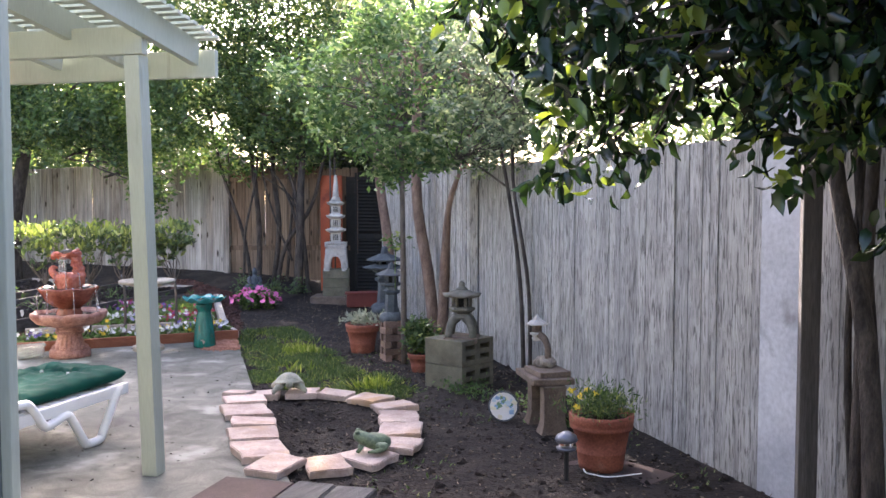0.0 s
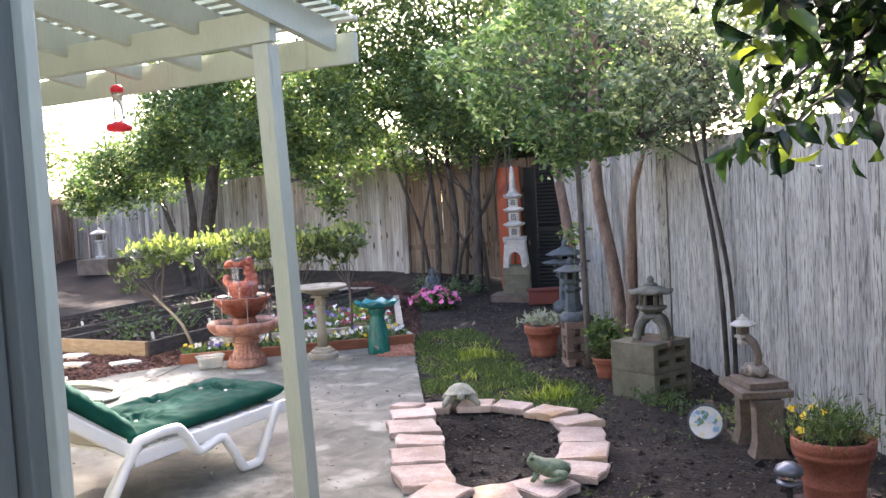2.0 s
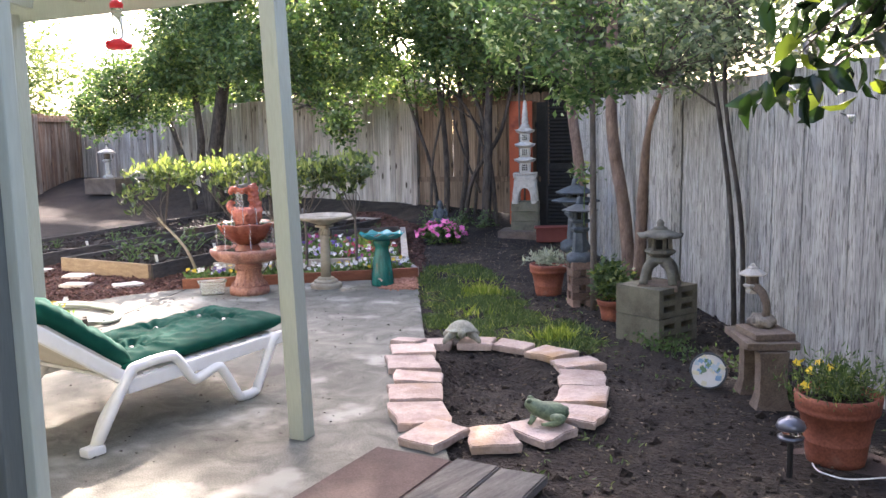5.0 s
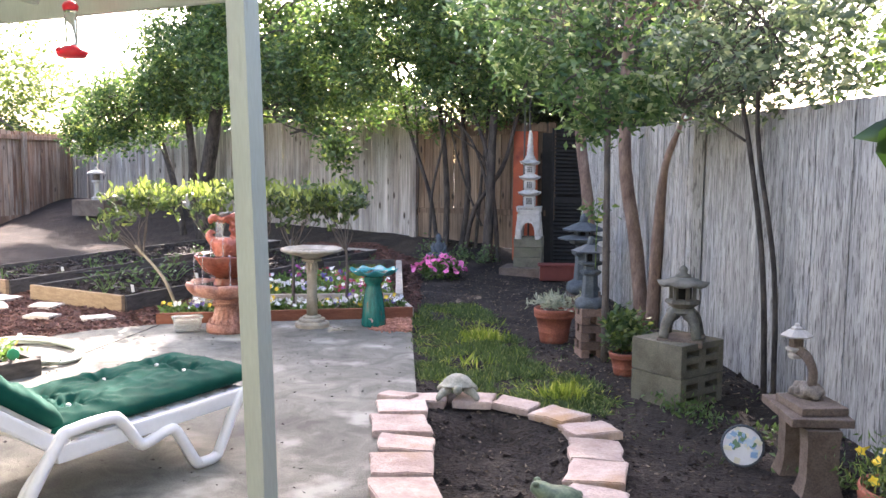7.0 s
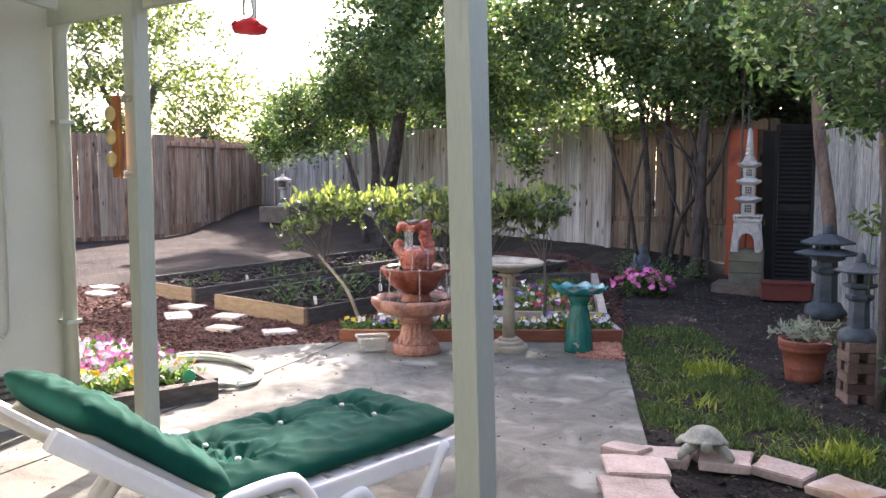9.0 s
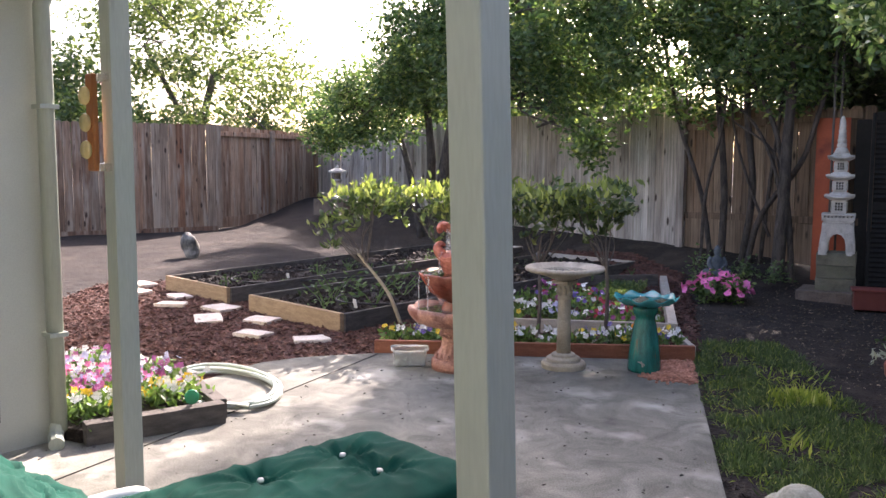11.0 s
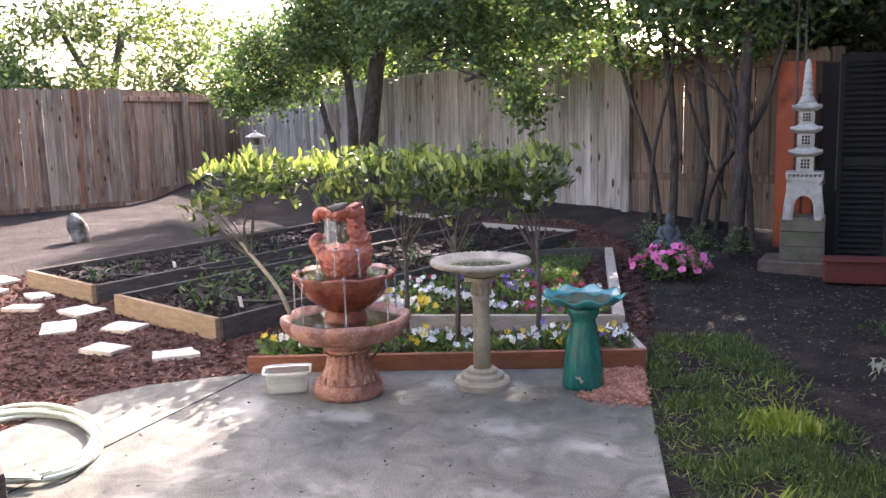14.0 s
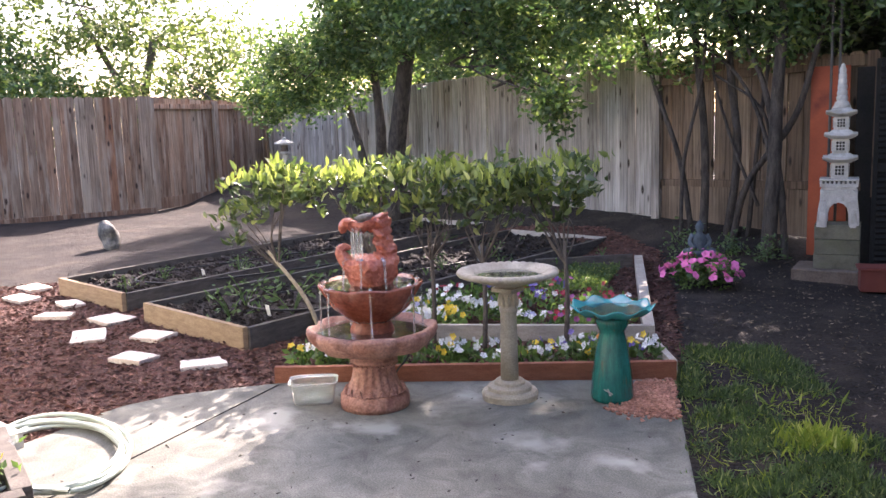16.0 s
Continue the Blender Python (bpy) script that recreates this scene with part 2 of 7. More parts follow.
M["path_stone"] = surface("path_stone", (0.60, 0.51, 0.44), (0.78, 0.70, 0.62), 6.0, 0.9, fine=90, bump=0.5, bump_size=0.006, vary=0.08, spots=(0.40, 0.30, 0.24), spot_scale=9, spot_edge=(0.63, 0.72))
M["lantern_stone"] = surface("lantern_stone", (0.075, 0.072, 0.058), (0.20, 0.19, 0.155), 9.0, 0.95, fine=120, bump=0.5, bump_size=0.006, spots=(0.07, 0.078, 0.046), spot_scale=4, spot_edge=(0.55, 0.72), grain=0.15)
M["arm_rock"] = surface("arm_rock", (0.20, 0.165, 0.13), (0.40, 0.35, 0.29), 22.0, 0.95, fine=120, bump=0.9, bump_size=0.01, grain=0.25, spots=(0.12, 0.10, 0.08), spot_scale=14, spot_edge=(0.52, 0.66))
M["brown_stone"] = surface("brown_stone", (0.115, 0.085, 0.065), (0.20, 0.155, 0.12), 9.0, 0.95, fine=110, bump=0.4, bump_size=0.006)
M["pale_stone"] = surface("pale_stone", (0.36, 0.34, 0.30), (0.58, 0.56, 0.51), 7.0, 0.9, fine=100, bump=0.3, bump_size=0.005, spots=(0.20, 0.19, 0.15), spot_scale=6, spot_edge=(0.56, 0.72), grain=0.10)
M["slate_blue"] = surface("slate_blue", (0.045, 0.058, 0.066), (0.105, 0.125, 0.138), 8.0, 0.75, fine=90, bump=0.4, bump_size=0.006)
M["block"] = surface("block", (0.085, 0.082, 0.058), (0.20, 0.186, 0.135), 6.0, 0.98, fine=150, bump=0.5, bump_size=0.006, spots=(0.075, 0.082, 0.045), spot_scale=3, spot_edge=(0.53, 0.7), vary=0.12)
M["brick"] = surface("brick", (0.12, 0.075, 0.055), (0.26, 0.175, 0.135), 10.0, 0.95, fine=120, bump=0.4, bump_size=0.005, vary=0.3)
M["white_plastic"] = surface("white_plastic", (0.70, 0.70, 0.68), (0.79, 0.79, 0.77), 3.0, 0.35, fine=60, bump=0.03, bump_size=0.002, grain=0.02, spots=(0.58, 0.55, 0.47), spot_scale=7, spot_edge=(0.66, 0.76))
M["cushion"] = surface("cushion", (0.001, 0.044, 0.030), (0.002, 0.076, 0.053), 4.0, 0.9, fine=260, bump=0.25, bump_size=0.002, grain=0.06, spec=0.15)
M["cream_cloth"] = surface("cream_cloth", (0.52, 0.48, 0.40), (0.62, 0.58, 0.50), 6.0, 0.95, fine=200, bump=0.3, bump_size=0.003, grain=0.06)
M["bed_board"] = surface("bed_board", (0.24, 0.165, 0.10), (0.36, 0.26, 0.16), 3.0, 0.9, stretch=(3, 3, 12), fine=40, bump=0.3, bump_size=0.006)
M["dark_board"] = surface("dark_board", (0.06, 0.052, 0.046), (0.13, 0.115, 0.10), 3.0, 0.95, stretch=(3, 3, 12), fine=40, bump=0.4, bump_size=0.006)
M["pale_board"] = surface("pale_board", (0.34, 0.30, 0.25), (0.47, 0.42, 0.36), 3.0, 0.95, stretch=(3, 3, 12), fine=40, bump=0.3, bump_size=0.006)
M["redwood"] = surface("redwood", (0.22, 0.075, 0.04), (0.33, 0.13, 0.075), 3.0, 0.85, stretch=(3, 3, 14), fine=40, bump=0.3, bump_size=0.005)
M["orange_paint"] = surface("orange_paint", (0.27, 0.055, 0.022), (0.37, 0.085, 0.032), 3.0, 0.7, fine=60, bump=0.1, bump_size=0.003, grain=0.06, spots=(0.16, 0.03, 0.015), spot_scale=3, spot_edge=(0.62, 0.75))
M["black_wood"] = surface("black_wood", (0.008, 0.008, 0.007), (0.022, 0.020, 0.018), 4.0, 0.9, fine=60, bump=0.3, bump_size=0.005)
M["mat_brown"] = surface("mat_brown", (0.070, 0.050, 0.044), (0.125, 0.088, 0.077), 3.0, 0.95, fine=160, bump=0.4, bump_size=0.004)
M["plank_grey"] = surface("plank_grey", (0.070, 0.067, 0.062), (0.165, 0.158, 0.147), 3.0, 0.95, stretch=(10, 1, 10), fine=40, bump=0.6, bump_size=0.01)
M["bark"] = surface("bark", (0.075, 0.06, 0.05), (0.17, 0.14, 0.115), 8.0, 0.95, stretch=(3, 3, 0.7), fine=60, bump=0.8, bump_size=0.015)
M["dark_bark"] = surface("dark_bark", (0.030, 0.025, 0.021), (0.100, 0.083, 0.069), 8.0, 0.95, stretch=(3, 3, 0.7), fine=60, bump=0.8, bump_size=0.015, tight=0.14)
M["red_bark"] = surface("red_bark", (0.11, 0.068, 0.050), (0.27, 0.185, 0.14), 7.0, 0.85, stretch=(2, 2, 0.6), fine=50, bump=0.5, bump_size=0.01)
M["pale_bark"] = surface("pale_bark", (0.30, 0.24, 0.16), (0.45, 0.38, 0.27), 9.0, 0.9, fine=60, bump=0.4, bump_size=0.006)
M["leaf_dark"] = leafy("leaf_dark", (0.034, 0.076, 0.030), (0.125, 0.20, 0.078), 0.28, 0.48, (0.32, 0.37, 0.13))
# Near black, little light through: the foliage's shade is put into the colour.
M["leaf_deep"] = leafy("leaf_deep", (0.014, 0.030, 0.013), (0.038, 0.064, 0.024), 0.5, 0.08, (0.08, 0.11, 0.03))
M["leaf_mid"] = leafy("leaf_mid", (0.036, 0.076, 0.029), (0.11, 0.17, 0.060), 0.38, 0.42, (0.27, 0.31, 0.10))
# In these two the warm tint paints sun glints onto a few leaves.
M["leaf_slim"] = leafy("leaf_slim", (0.040, 0.090, 0.038), (0.17, 0.26, 0.11), 0.14, 0.42, (0.46, 0.52, 0.30))
M["leaf_olive"] = leafy("leaf_olive", (0.055, 0.090, 0.058), (0.23, 0.28, 0.20), 0.12, 0.42, (0.38, 0.40, 0.29))
M["leaf_silver"] = leafy("leaf_silver", (0.18, 0.20, 0.16), (0.34, 0.36, 0.29), 0.4, 0.45)
M["leaf_hedge"] = leafy("leaf_hedge", (0.042, 0.072, 0.030), (0.115, 0.155, 0.060), 0.28, 0.42, (0.28, 0.31, 0.12))
# Near black for backlit silhouettes; the warm tint paints the few lit leaves.
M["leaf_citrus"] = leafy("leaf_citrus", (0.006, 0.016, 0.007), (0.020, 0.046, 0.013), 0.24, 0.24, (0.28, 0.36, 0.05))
# Paler, yellower leaves: sunlight is put into the tint.
M["leaf_far"] = leafy("leaf_far", (0.050, 0.085, 0.032), (0.17, 0.225, 0.085), 0.45, 0.48, (0.38, 0.41, 0.19))
M["grass"] = leafy("grass", (0.036, 0.068, 0.026), (0.125, 0.19, 0.075), 0.5, 0.42, (0.28, 0.31, 0.15))
M["herb"] = leafy("herb", (0.045, 0.095, 0.03), (0.15, 0.24, 0.075), 0.5, 0.4)
# Young shoots, paled further to put sunlight on the hedge tops.
M["leaf_shoot"] = leafy("leaf_shoot", (0.12, 0.17, 0.045), (0.32, 0.37, 0.11), 0.28, 0.42, (0.52, 0.54, 0.24))
M["grass_pale"] = leafy("grass_pale", (0.14, 0.22, 0.04), (0.36, 0.42, 0.09), 0.5, 0.5, (0.60, 0.58, 0.24))
M["dusty"] = leafy("dusty", (0.26, 0.29, 0.25), (0.44, 0.46, 0.40), 0.6, 0.3)


def petals(name, colour):
    m, n, l, b = node_mat(name, 0.6)
    geo = n.new("ShaderNodeNewGeometry")
    r = ramp_of(n, [(0.0, tuple(c * 0.75 for c in colour)), (1.0, colour)])
    l.new(geo.outputs["Random Per Island"], r.inputs[0])
    l.new(r.outputs[0], b.inputs["Base Color"])
    return m


M["petal_white"] = petals("petal_white", (0.80, 0.79, 0.76))
M["petal_yellow"] = petals("petal_yellow", (0.80, 0.55, 0.03))
M["petal_purple"] = petals("petal_purple", (0.14, 0.09, 0.33))
M["petal_lilac"] = petals("petal_lilac", (0.52, 0.50, 0.72))
M["petal_plum"] = petals("petal_plum", (0.36, 0.07, 0.24))
M["petal_red"] = petals("petal_red", (0.42, 0.02, 0.05))
M["petal_pink"] = petals("petal_pink", (0.85, 0.20, 0.44))
M["petal_orange"] = petals("petal_orange", (0.85, 0.28, 0.02))


def plain(name, colour, rough=0.5, metal=0.0):
    return surface(name, tuple(c * 0.88 for c in colour), tuple(min(1, c * 1.08) for c in colour), 9.0, rough, metal, fine=80, bump=0.06, bump_size=0.002, grain=0.03)


def clear(name, colour, rough=0.05, ior=1.45):
    m, n, l, b = node_mat(name, rough)
    b.inputs["Base Color"].default_value = (*colour, 1)
    b.inputs["Transmission Weight"].default_value = 1.0
    b.inputs["IOR"].default_value = ior
    return m


M["hose"] = plain("hose", (0.42, 0.47, 0.40), 0.5)
M["green_plastic"] = plain("green_plastic", (0.01, 0.22, 0.09), 0.4)
M["red_plastic"] = plain("red_plastic", (0.62, 0.02, 0.03), 0.3)
M["white_button"] = plain("white_button", (0.75, 0.75, 0.70), 0.6)
M["tub_plastic"] = plain("tub_plastic", (0.88, 0.90, 0.84), 0.25)
M["tub_plastic"].node_tree.nodes["Principled BSDF"].inputs["Transmission Weight"].default_value = 0.8
M["panel_grey"] = surface("panel_grey", (0.36, 0.37, 0.385), (0.55, 0.56, 0.57), 2.2, 0.8, fine=40, bump=0.3, bump_size=0.005, spots=(0.22, 0.21, 0.20), spot_scale=4.5, spot_edge=(0.60, 0.74), grain=0.12)
M["dark_post"] = surface("dark_post", (0.055, 0.050, 0.045), (0.12, 0.11, 0.10), 3.0, 0.95, stretch=(8, 8, 0.6), fine=30, bump=0.5, bump_size=0.01)
M["sprout"] = leafy("sprout", (0.045, 0.085, 0.035), (0.12, 0.19, 0.075), 0.45, 0.4)
M["copper"] = plain("copper", (0.16, 0.17, 0.20), 0.35, 0.6)
M["black_metal"] = plain("black_metal", (0.03, 0.03, 0.03), 0.5, 0.3)
M["chime_wood"] = plain("chime_wood", (0.33, 0.12, 0.035), 0.5)
M["amber"] = plain("amber", (0.55, 0.44, 0.20), 0.25)
M["turtle_shell"] = surface("turtle_shell", (0.20, 0.20, 0.15), (0.46, 0.45, 0.37), 14, 0.88, fine=90, bump=0.3, bump_size=0.004, grain=0.15)
M["frog_paint"] = surface("frog_paint", (0.05, 0.085, 0.055), (0.20, 0.26, 0.15), 14, 0.45, fine=60, bump=0.3, bump_size=0.005, spots=(0.40, 0.40, 0.14), spot_scale=6, spot_edge=(0.6, 0.72))
M["water"] = clear("water", (0.70, 0.76, 0.75), 0.02, 1.33)
M["falling_water"] = clear("falling_water", (0.98, 0.99, 0.99), 0.12, 1.33)
M["falling_water"].node_tree.nodes["Principled BSDF"].inputs["Transmission Weight"].default_value = 0.88
M["glass"] = clear("glass", (0.95, 0.97, 0.97), 0.02, 1.45)
M["rock"] = surface("rock", (0.06, 0.06, 0.056), (0.24, 0.225, 0.19), 9, 0.75, fine=60, bump=0.6, bump_size=0.01, tight=0.12)
M["gravel_red"] = surface("gravel_red", (0.30, 0.13, 0.085), (0.52, 0.27, 0.19), 8, 0.95, fine=60, bump=0.4, bump_size=0.006, vary=0.35, island=True)
M["stucco"] = surface("stucco", (0.55, 0.52, 0.46), (0.66, 0.63, 0.57), 2, 0.9, fine=120, bump=0.3, bump_size=0.006)
M["shingle"] = surface("shingle", (0.26, 0.20, 0.16), (0.38, 0.30, 0.25), 4, 0.95, fine=60, bump=0.5, bump_size=0.01)

# ---- helpers of this scene ----
R = random.Random(7)
PHI = radians(15.0)
E1 = Vector((math.cos(PHI), math.sin(PHI), 0))
E2 = Vector((-math.sin(PHI), math.cos(PHI), 0))


def to_mesh(name, bm, smooth=False):
    me = bpy.data.meshes.new(name)
    bm.normal_update()
    bm.to_mesh(me)
    bm.free()
    if smooth:
        for p in me.polygons:
            p.use_smooth = True
    return me


def part(name, bm, material, parent=None, label="", smooth=False):
    """Links a bmesh as one mesh object, under a thing or a part where one is given."""
    me = to_mesh(name, bm, smooth)
    me.materials.append(material)
    ob = new(name, me)
    ob.parent = parent
    return tagged(ob, label)


def thing(name, at, label, category, group="", turn=0.0):
    ob = new(name)
    ob.matrix_basis = pose(at[0], at[1], at[2] if len(at) > 2 else 0.0, 0, 0, turn)
    return tagged(ob, label, category, group)


def piece(name, me, material, parent, m):
    """An object of its own on a shared mesh."""
    if not me.materials:
        me.materials.append(material)
    ob = new(name, me)
    ob.parent = parent
    ob.matrix_basis = m
    return ob


def box(bm, c, s, turn=0.0, bevel=0.0, tilt=(0, 0)):
    """Adds a box of size s about the centre c."""
    m = pose(*c, tilt[0], tilt[1], turn) @ Matrix.Diagonal((*s, 1))
    got = bmesh.ops.create_cube(bm, size=1.0, matrix=m)
    if bevel:
        edges = list({e for v in got["verts"] for e in v.link_edges})
        bmesh.ops.bevel(bm, geom=edges, offset=bevel, segments=2, affect="EDGES", profile=0.6)
    return bm


def boxed(c, s, turn=0.0, bevel=0.004, tilt=(0, 0)):
    return box(bmesh.new(), c, s, turn, bevel, tilt)


def lathe(profile, seg=32, wave=None, cap=True):
    """Turns (radius, height) pairs about z; wave(angle, i) scales the radius or, as a pair, also lifts the height."""
    bm = bmesh.new()
    rings = []
    for i, (r, z) in enumerate(profile):
        ring = []
        for k in range(seg):
            a = 2 * math.pi * k / seg
            q, dz = 1.0, 0.0
            if wave:
                q = wave(a, i)
                if isinstance(q, tuple):
                    q, dz = q
            ring.append(bm.verts.new((r * q * math.cos(a), r * q * math.sin(a), z + dz)))
        rings.append(ring)
    for a, b in zip(rings, rings[1:]):
        for k in range(seg):
            bm.faces.new((a[k], a[(k + 1) % seg], b[(k + 1) % seg], b[k]))
    if cap:
        bm.faces.new(rings[0][::-1])
        bm.faces.new(rings[-1])
    return bm


def tube(points, radii, seg=8, bm=None):
    """A tapered tube through the points."""
    bm = bm or bmesh.new()
    pts = [Vector(p) for p in points]
    rings = []
    side = None
    for i, p in enumerate(pts):
        d = (pts[min(i + 1, len(pts) - 1)] - pts[max(i - 1, 0)]).normalized()
        if side is None:
            side = d.orthogonal().normalized()
        side = (side - d * side.dot(d)).normalized()
        up = d.cross(side)
        r = radii[i] if isinstance(radii, (list, tuple)) else radii
        rings.append([bm.verts.new(p + (side * math.cos(2 * math.pi * k / seg) + up * math.sin(2 * math.pi * k / seg)) * r) for k in range(seg)])
    for a, b in zip(rings, rings[1:]):
        for k in range(seg):
            bm.faces.new((a[k], a[(k + 1) % seg], b[(k + 1) % seg], b[k]))
    bm.faces.new(rings[0][::-1])
    bm.faces.new(rings[-1])
    return bm


def curve_pts(points, n=6):
    """A smooth line through the points."""
    P = [Vector(p) for p in points]
    P = [P[0] * 2 - P[1]] + P + [P[-1] * 2 - P[-2]]
    out = []
    for i in range(1, len(P) - 2):
        a, b, c, d = P[i - 1:i + 3]
        for k in range(n):
            t = k / n
            out.append(0.5 * ((2 * b) + (c - a) * t + (2 * a - 5 * b + 4 * c - d) * t * t + (3 * b - a - 3 * c + d) * t ** 3))
    out.append(P[-2])
    return out


def slab(points, z0, z1, bevel=0.0):
    """A flat polygon with thickness."""
    bm = bmesh.new()
    f = bm.faces.new([bm.verts.new((p[0], p[1], z0)) for p in points])
    got = bmesh.ops.extrude_face_region(bm, geom=[f])
    bmesh.ops.translate(bm, verts=[v for v in got["geom"] if isinstance(v, bmesh.types.BMVert)], vec=(0, 0, z1 - z0))
    bmesh.ops.recalc_face_normals(bm, faces=bm.faces)
    if bevel:
        top = [e for e in bm.edges if all(abs(v.co.z - z1) < 1e-5 for v in e.verts)]
        bmesh.ops.bevel(bm, geom=top, offset=bevel, segments=2, affect="EDGES")
    return bm


def blades(name, spots, material, length, width, parent=None, droop=0.5, up=0.0, fold=0.25, full=False):
    """Many folded leaves, four corners each or rounder: at every spot one leaf of about that length, turned at random."""
    g = np.random.default_rng(len(spots) + int(length * 1e4))
    P = np.asarray(spots, dtype=float)
    n = len(P)
    a = g.uniform(0, 2 * math.pi, n)
    e = g.normal(up, droop, n)
    d = np.stack([np.cos(a) * np.cos(e), np.sin(a) * np.cos(e), np.sin(e)], 1)
    q = g.normal(0, 1, (n, 3))
    s = np.cross(d, q)
    s /= np.linalg.norm(s, axis=1)[:, None] + 1e-9
    nn = np.cross(d, s)
    L = (length * g.uniform(0.65, 1.25, n))[:, None]
    W = L * width
    if full:
        c = nn * W * fold
        v = np.stack([P, P + d * L * 0.25 + s * W * 0.42 + c * 0.8, P + d * L * 0.62 + s * W * 0.40 + c * 0.8, P + d * L - nn * L * 0.16,
                      P + d * L * 0.62 - s * W * 0.40 + c * 0.8, P + d * L * 0.25 - s * W * 0.42 + c * 0.8, P + d * L * 0.48 + nn * L * 0.03], 1)
        tris = np.array([0, 1, 6, 1, 2, 6, 2, 3, 6, 3, 4, 6, 4, 5, 6, 5, 0, 6])
    else:
        v = np.stack([P, P + d * L * 0.45 + s * W * 0.5 + nn * W * fold, P + d * L - nn * L * 0.08, P + d * L * 0.45 - s * W * 0.5 + nn * W * fold], 1)
        tris = np.array([0, 1, 2, 0, 2, 3])
    k, m = v.shape[1], len(tris)
    me = bpy.data.meshes.new(name)
    me.vertices.add(n * k)
    me.vertices.foreach_set("co", v.reshape(-1))
    idx = (np.arange(n)[:, None] * k + tris[None]).reshape(-1)
    me.loops.add(n * m)
    me.loops.foreach_set("vertex_index", idx.astype(np.int32))
    me.polygons.add(n * m // 3)
    me.polygons.foreach_set("loop_start", np.arange(0, n * m, 3, dtype=np.int32))
    me.update(calc_edges=True)
    me.materials.append(material)
    ob = new(name, me)
    ob.parent = parent
    return ob


def clumps(blobs, per, seed, tuft=0.16, tufts=None, shell=0.55, gaps=0.0):
    """Spots for leaves: tufts inside lumpy ellipsoids (x, y, z, rx, ry, rz), thicker towards the outside; gaps opens holes between the clumps."""
    g = np.random.default_rng(seed)
    out = []
    vol = [b[3] * b[4] + b[4] * b[5] + b[3] * b[5] for b in blobs]
    ph = g.uniform(0, 6.28, 6)
    for b, w in zip(blobs, vol):
        k = max(3, int((tufts or 120) * w / sum(vol)))
        u = g.normal(0, 1, (k, 3))
        u /= np.linalg.norm(u, axis=1)[:, None]
        r = g.uniform(shell ** 3, 1, k) ** (1 / 3) * (1 + g.normal(0, 0.10, k))
        c = np.array(b[:3]) + u * r[:, None] * np.array(b[3:6])
        if gaps:
            q = 2.1 / max(0.25, (b[3] * b[4] * b[5]) ** (1 / 3)) + 1.2
            v = np.sin(c[:, 0] * q + ph[0]) * np.sin(c[:, 1] * q * 1.2 + ph[1]) + np.sin(c[:, 2] * q * 1.5 + ph[2]) * 0.7 + 0.5 * np.sin((c[:, 0] - c[:, 1]) * q * 1.9 + ph[3]) + 0.3 * np.sin(c[:, 2] * q * 3.1 + c[:, 0] * q + ph[4])
            keep = v > np.quantile(v, gaps) if k > 8 else v > -9
            c = c[keep]
            k = len(c)
        m = g.poisson(per, k) + 1
        cc = np.repeat(c, m, axis=0)
        way = np.repeat(g.normal(0, 1, c.shape) + np.array([0, 0, -0.25]), m, axis=0)
        way /= np.linalg.norm(way, axis=1)[:, None] + 1e-9
        out.append(cc + way * g.uniform(-1.6, 1.9, (len(cc), 1)) * tuft + g.normal(0, tuft * 0.55, cc.shape))
    return np.concatenate(out)

# ---- ground ----


def inside(p, poly):
    x, y = p[0], p[1]
    hit = False
    for (ax, ay), (bx, by) in zip(poly, poly[1:] + poly[:1]):
        if (ay > y) != (by > y) and x < (bx - ax) * (y - ay) / (by - ay) + ax:
            hit = not hit
    return hit


RING_C, RING_A, RING_B = Vector((-1.82, 4.74)), 0.86, 0.66
RING_TURN = radians(118.0)


def ring_local(x, y):
    dx, dy = x - RING_C.x, y - RING_C.y
    c, s = math.cos(RING_TURN), math.sin(RING_TURN)
    return dx * c + dy * s, -dx * s + dy * c


def step(a, b, v):
    t = min(1.0, max(0.0, (v - a) / (b - a)))
    return t * t * (3 - 2 * t)


def ground_z(x, y):
    z = -0.03 + 0.018 * noise.noise((x * 1.3, y * 1.3, 0.0)) + 0.010 * noise.noise((x * 5, y * 5, 3.0))
    z += 0.30 * step(9.3, 11.0, y) * step(-19.0, -17.0, x) * step(-4.8, -6.6, x)
    z += 0.20 * step(8.4, 9.7, y) * step(-12.8, -14.4, x)
    u, v = ring_local(x, y)
    q = math.hypot(u / 0.70, v / 0.50)
    z -= 0.10 * step(1.0, 0.6, q)
    return z


def axis(lo, hi, d, far):
    n = int((hi - lo) / d)
    return [-f for f in far] + [lo + d * i for i in range(n + 1)] + list(far)


bm = bmesh.new()
xs, ys = axis(-17.0, 3.0, 0.09, (40.0, 120.0, 700.0)), axis(-3.0, 15.0, 0.09, (40.0, 120.0, 700.0))
xs, ys = sorted(xs), sorted(ys)
rows = [[bm.verts.new((x, y, ground_z(x, y) if abs(x) < 30 and abs(y) < 30 else -0.03)) for x in xs] for y in ys]
for a, b in zip(rows, rows[1:]):
    for i in range(len(xs) - 1):
        bm.faces.new((a[i], a[i + 1], b[i + 1], b[i]))
ground = tagged(part("ground", bm, M["soil"], smooth=True), "dark brown bare garden soil with loose crumbs", "ground", kind="structure")

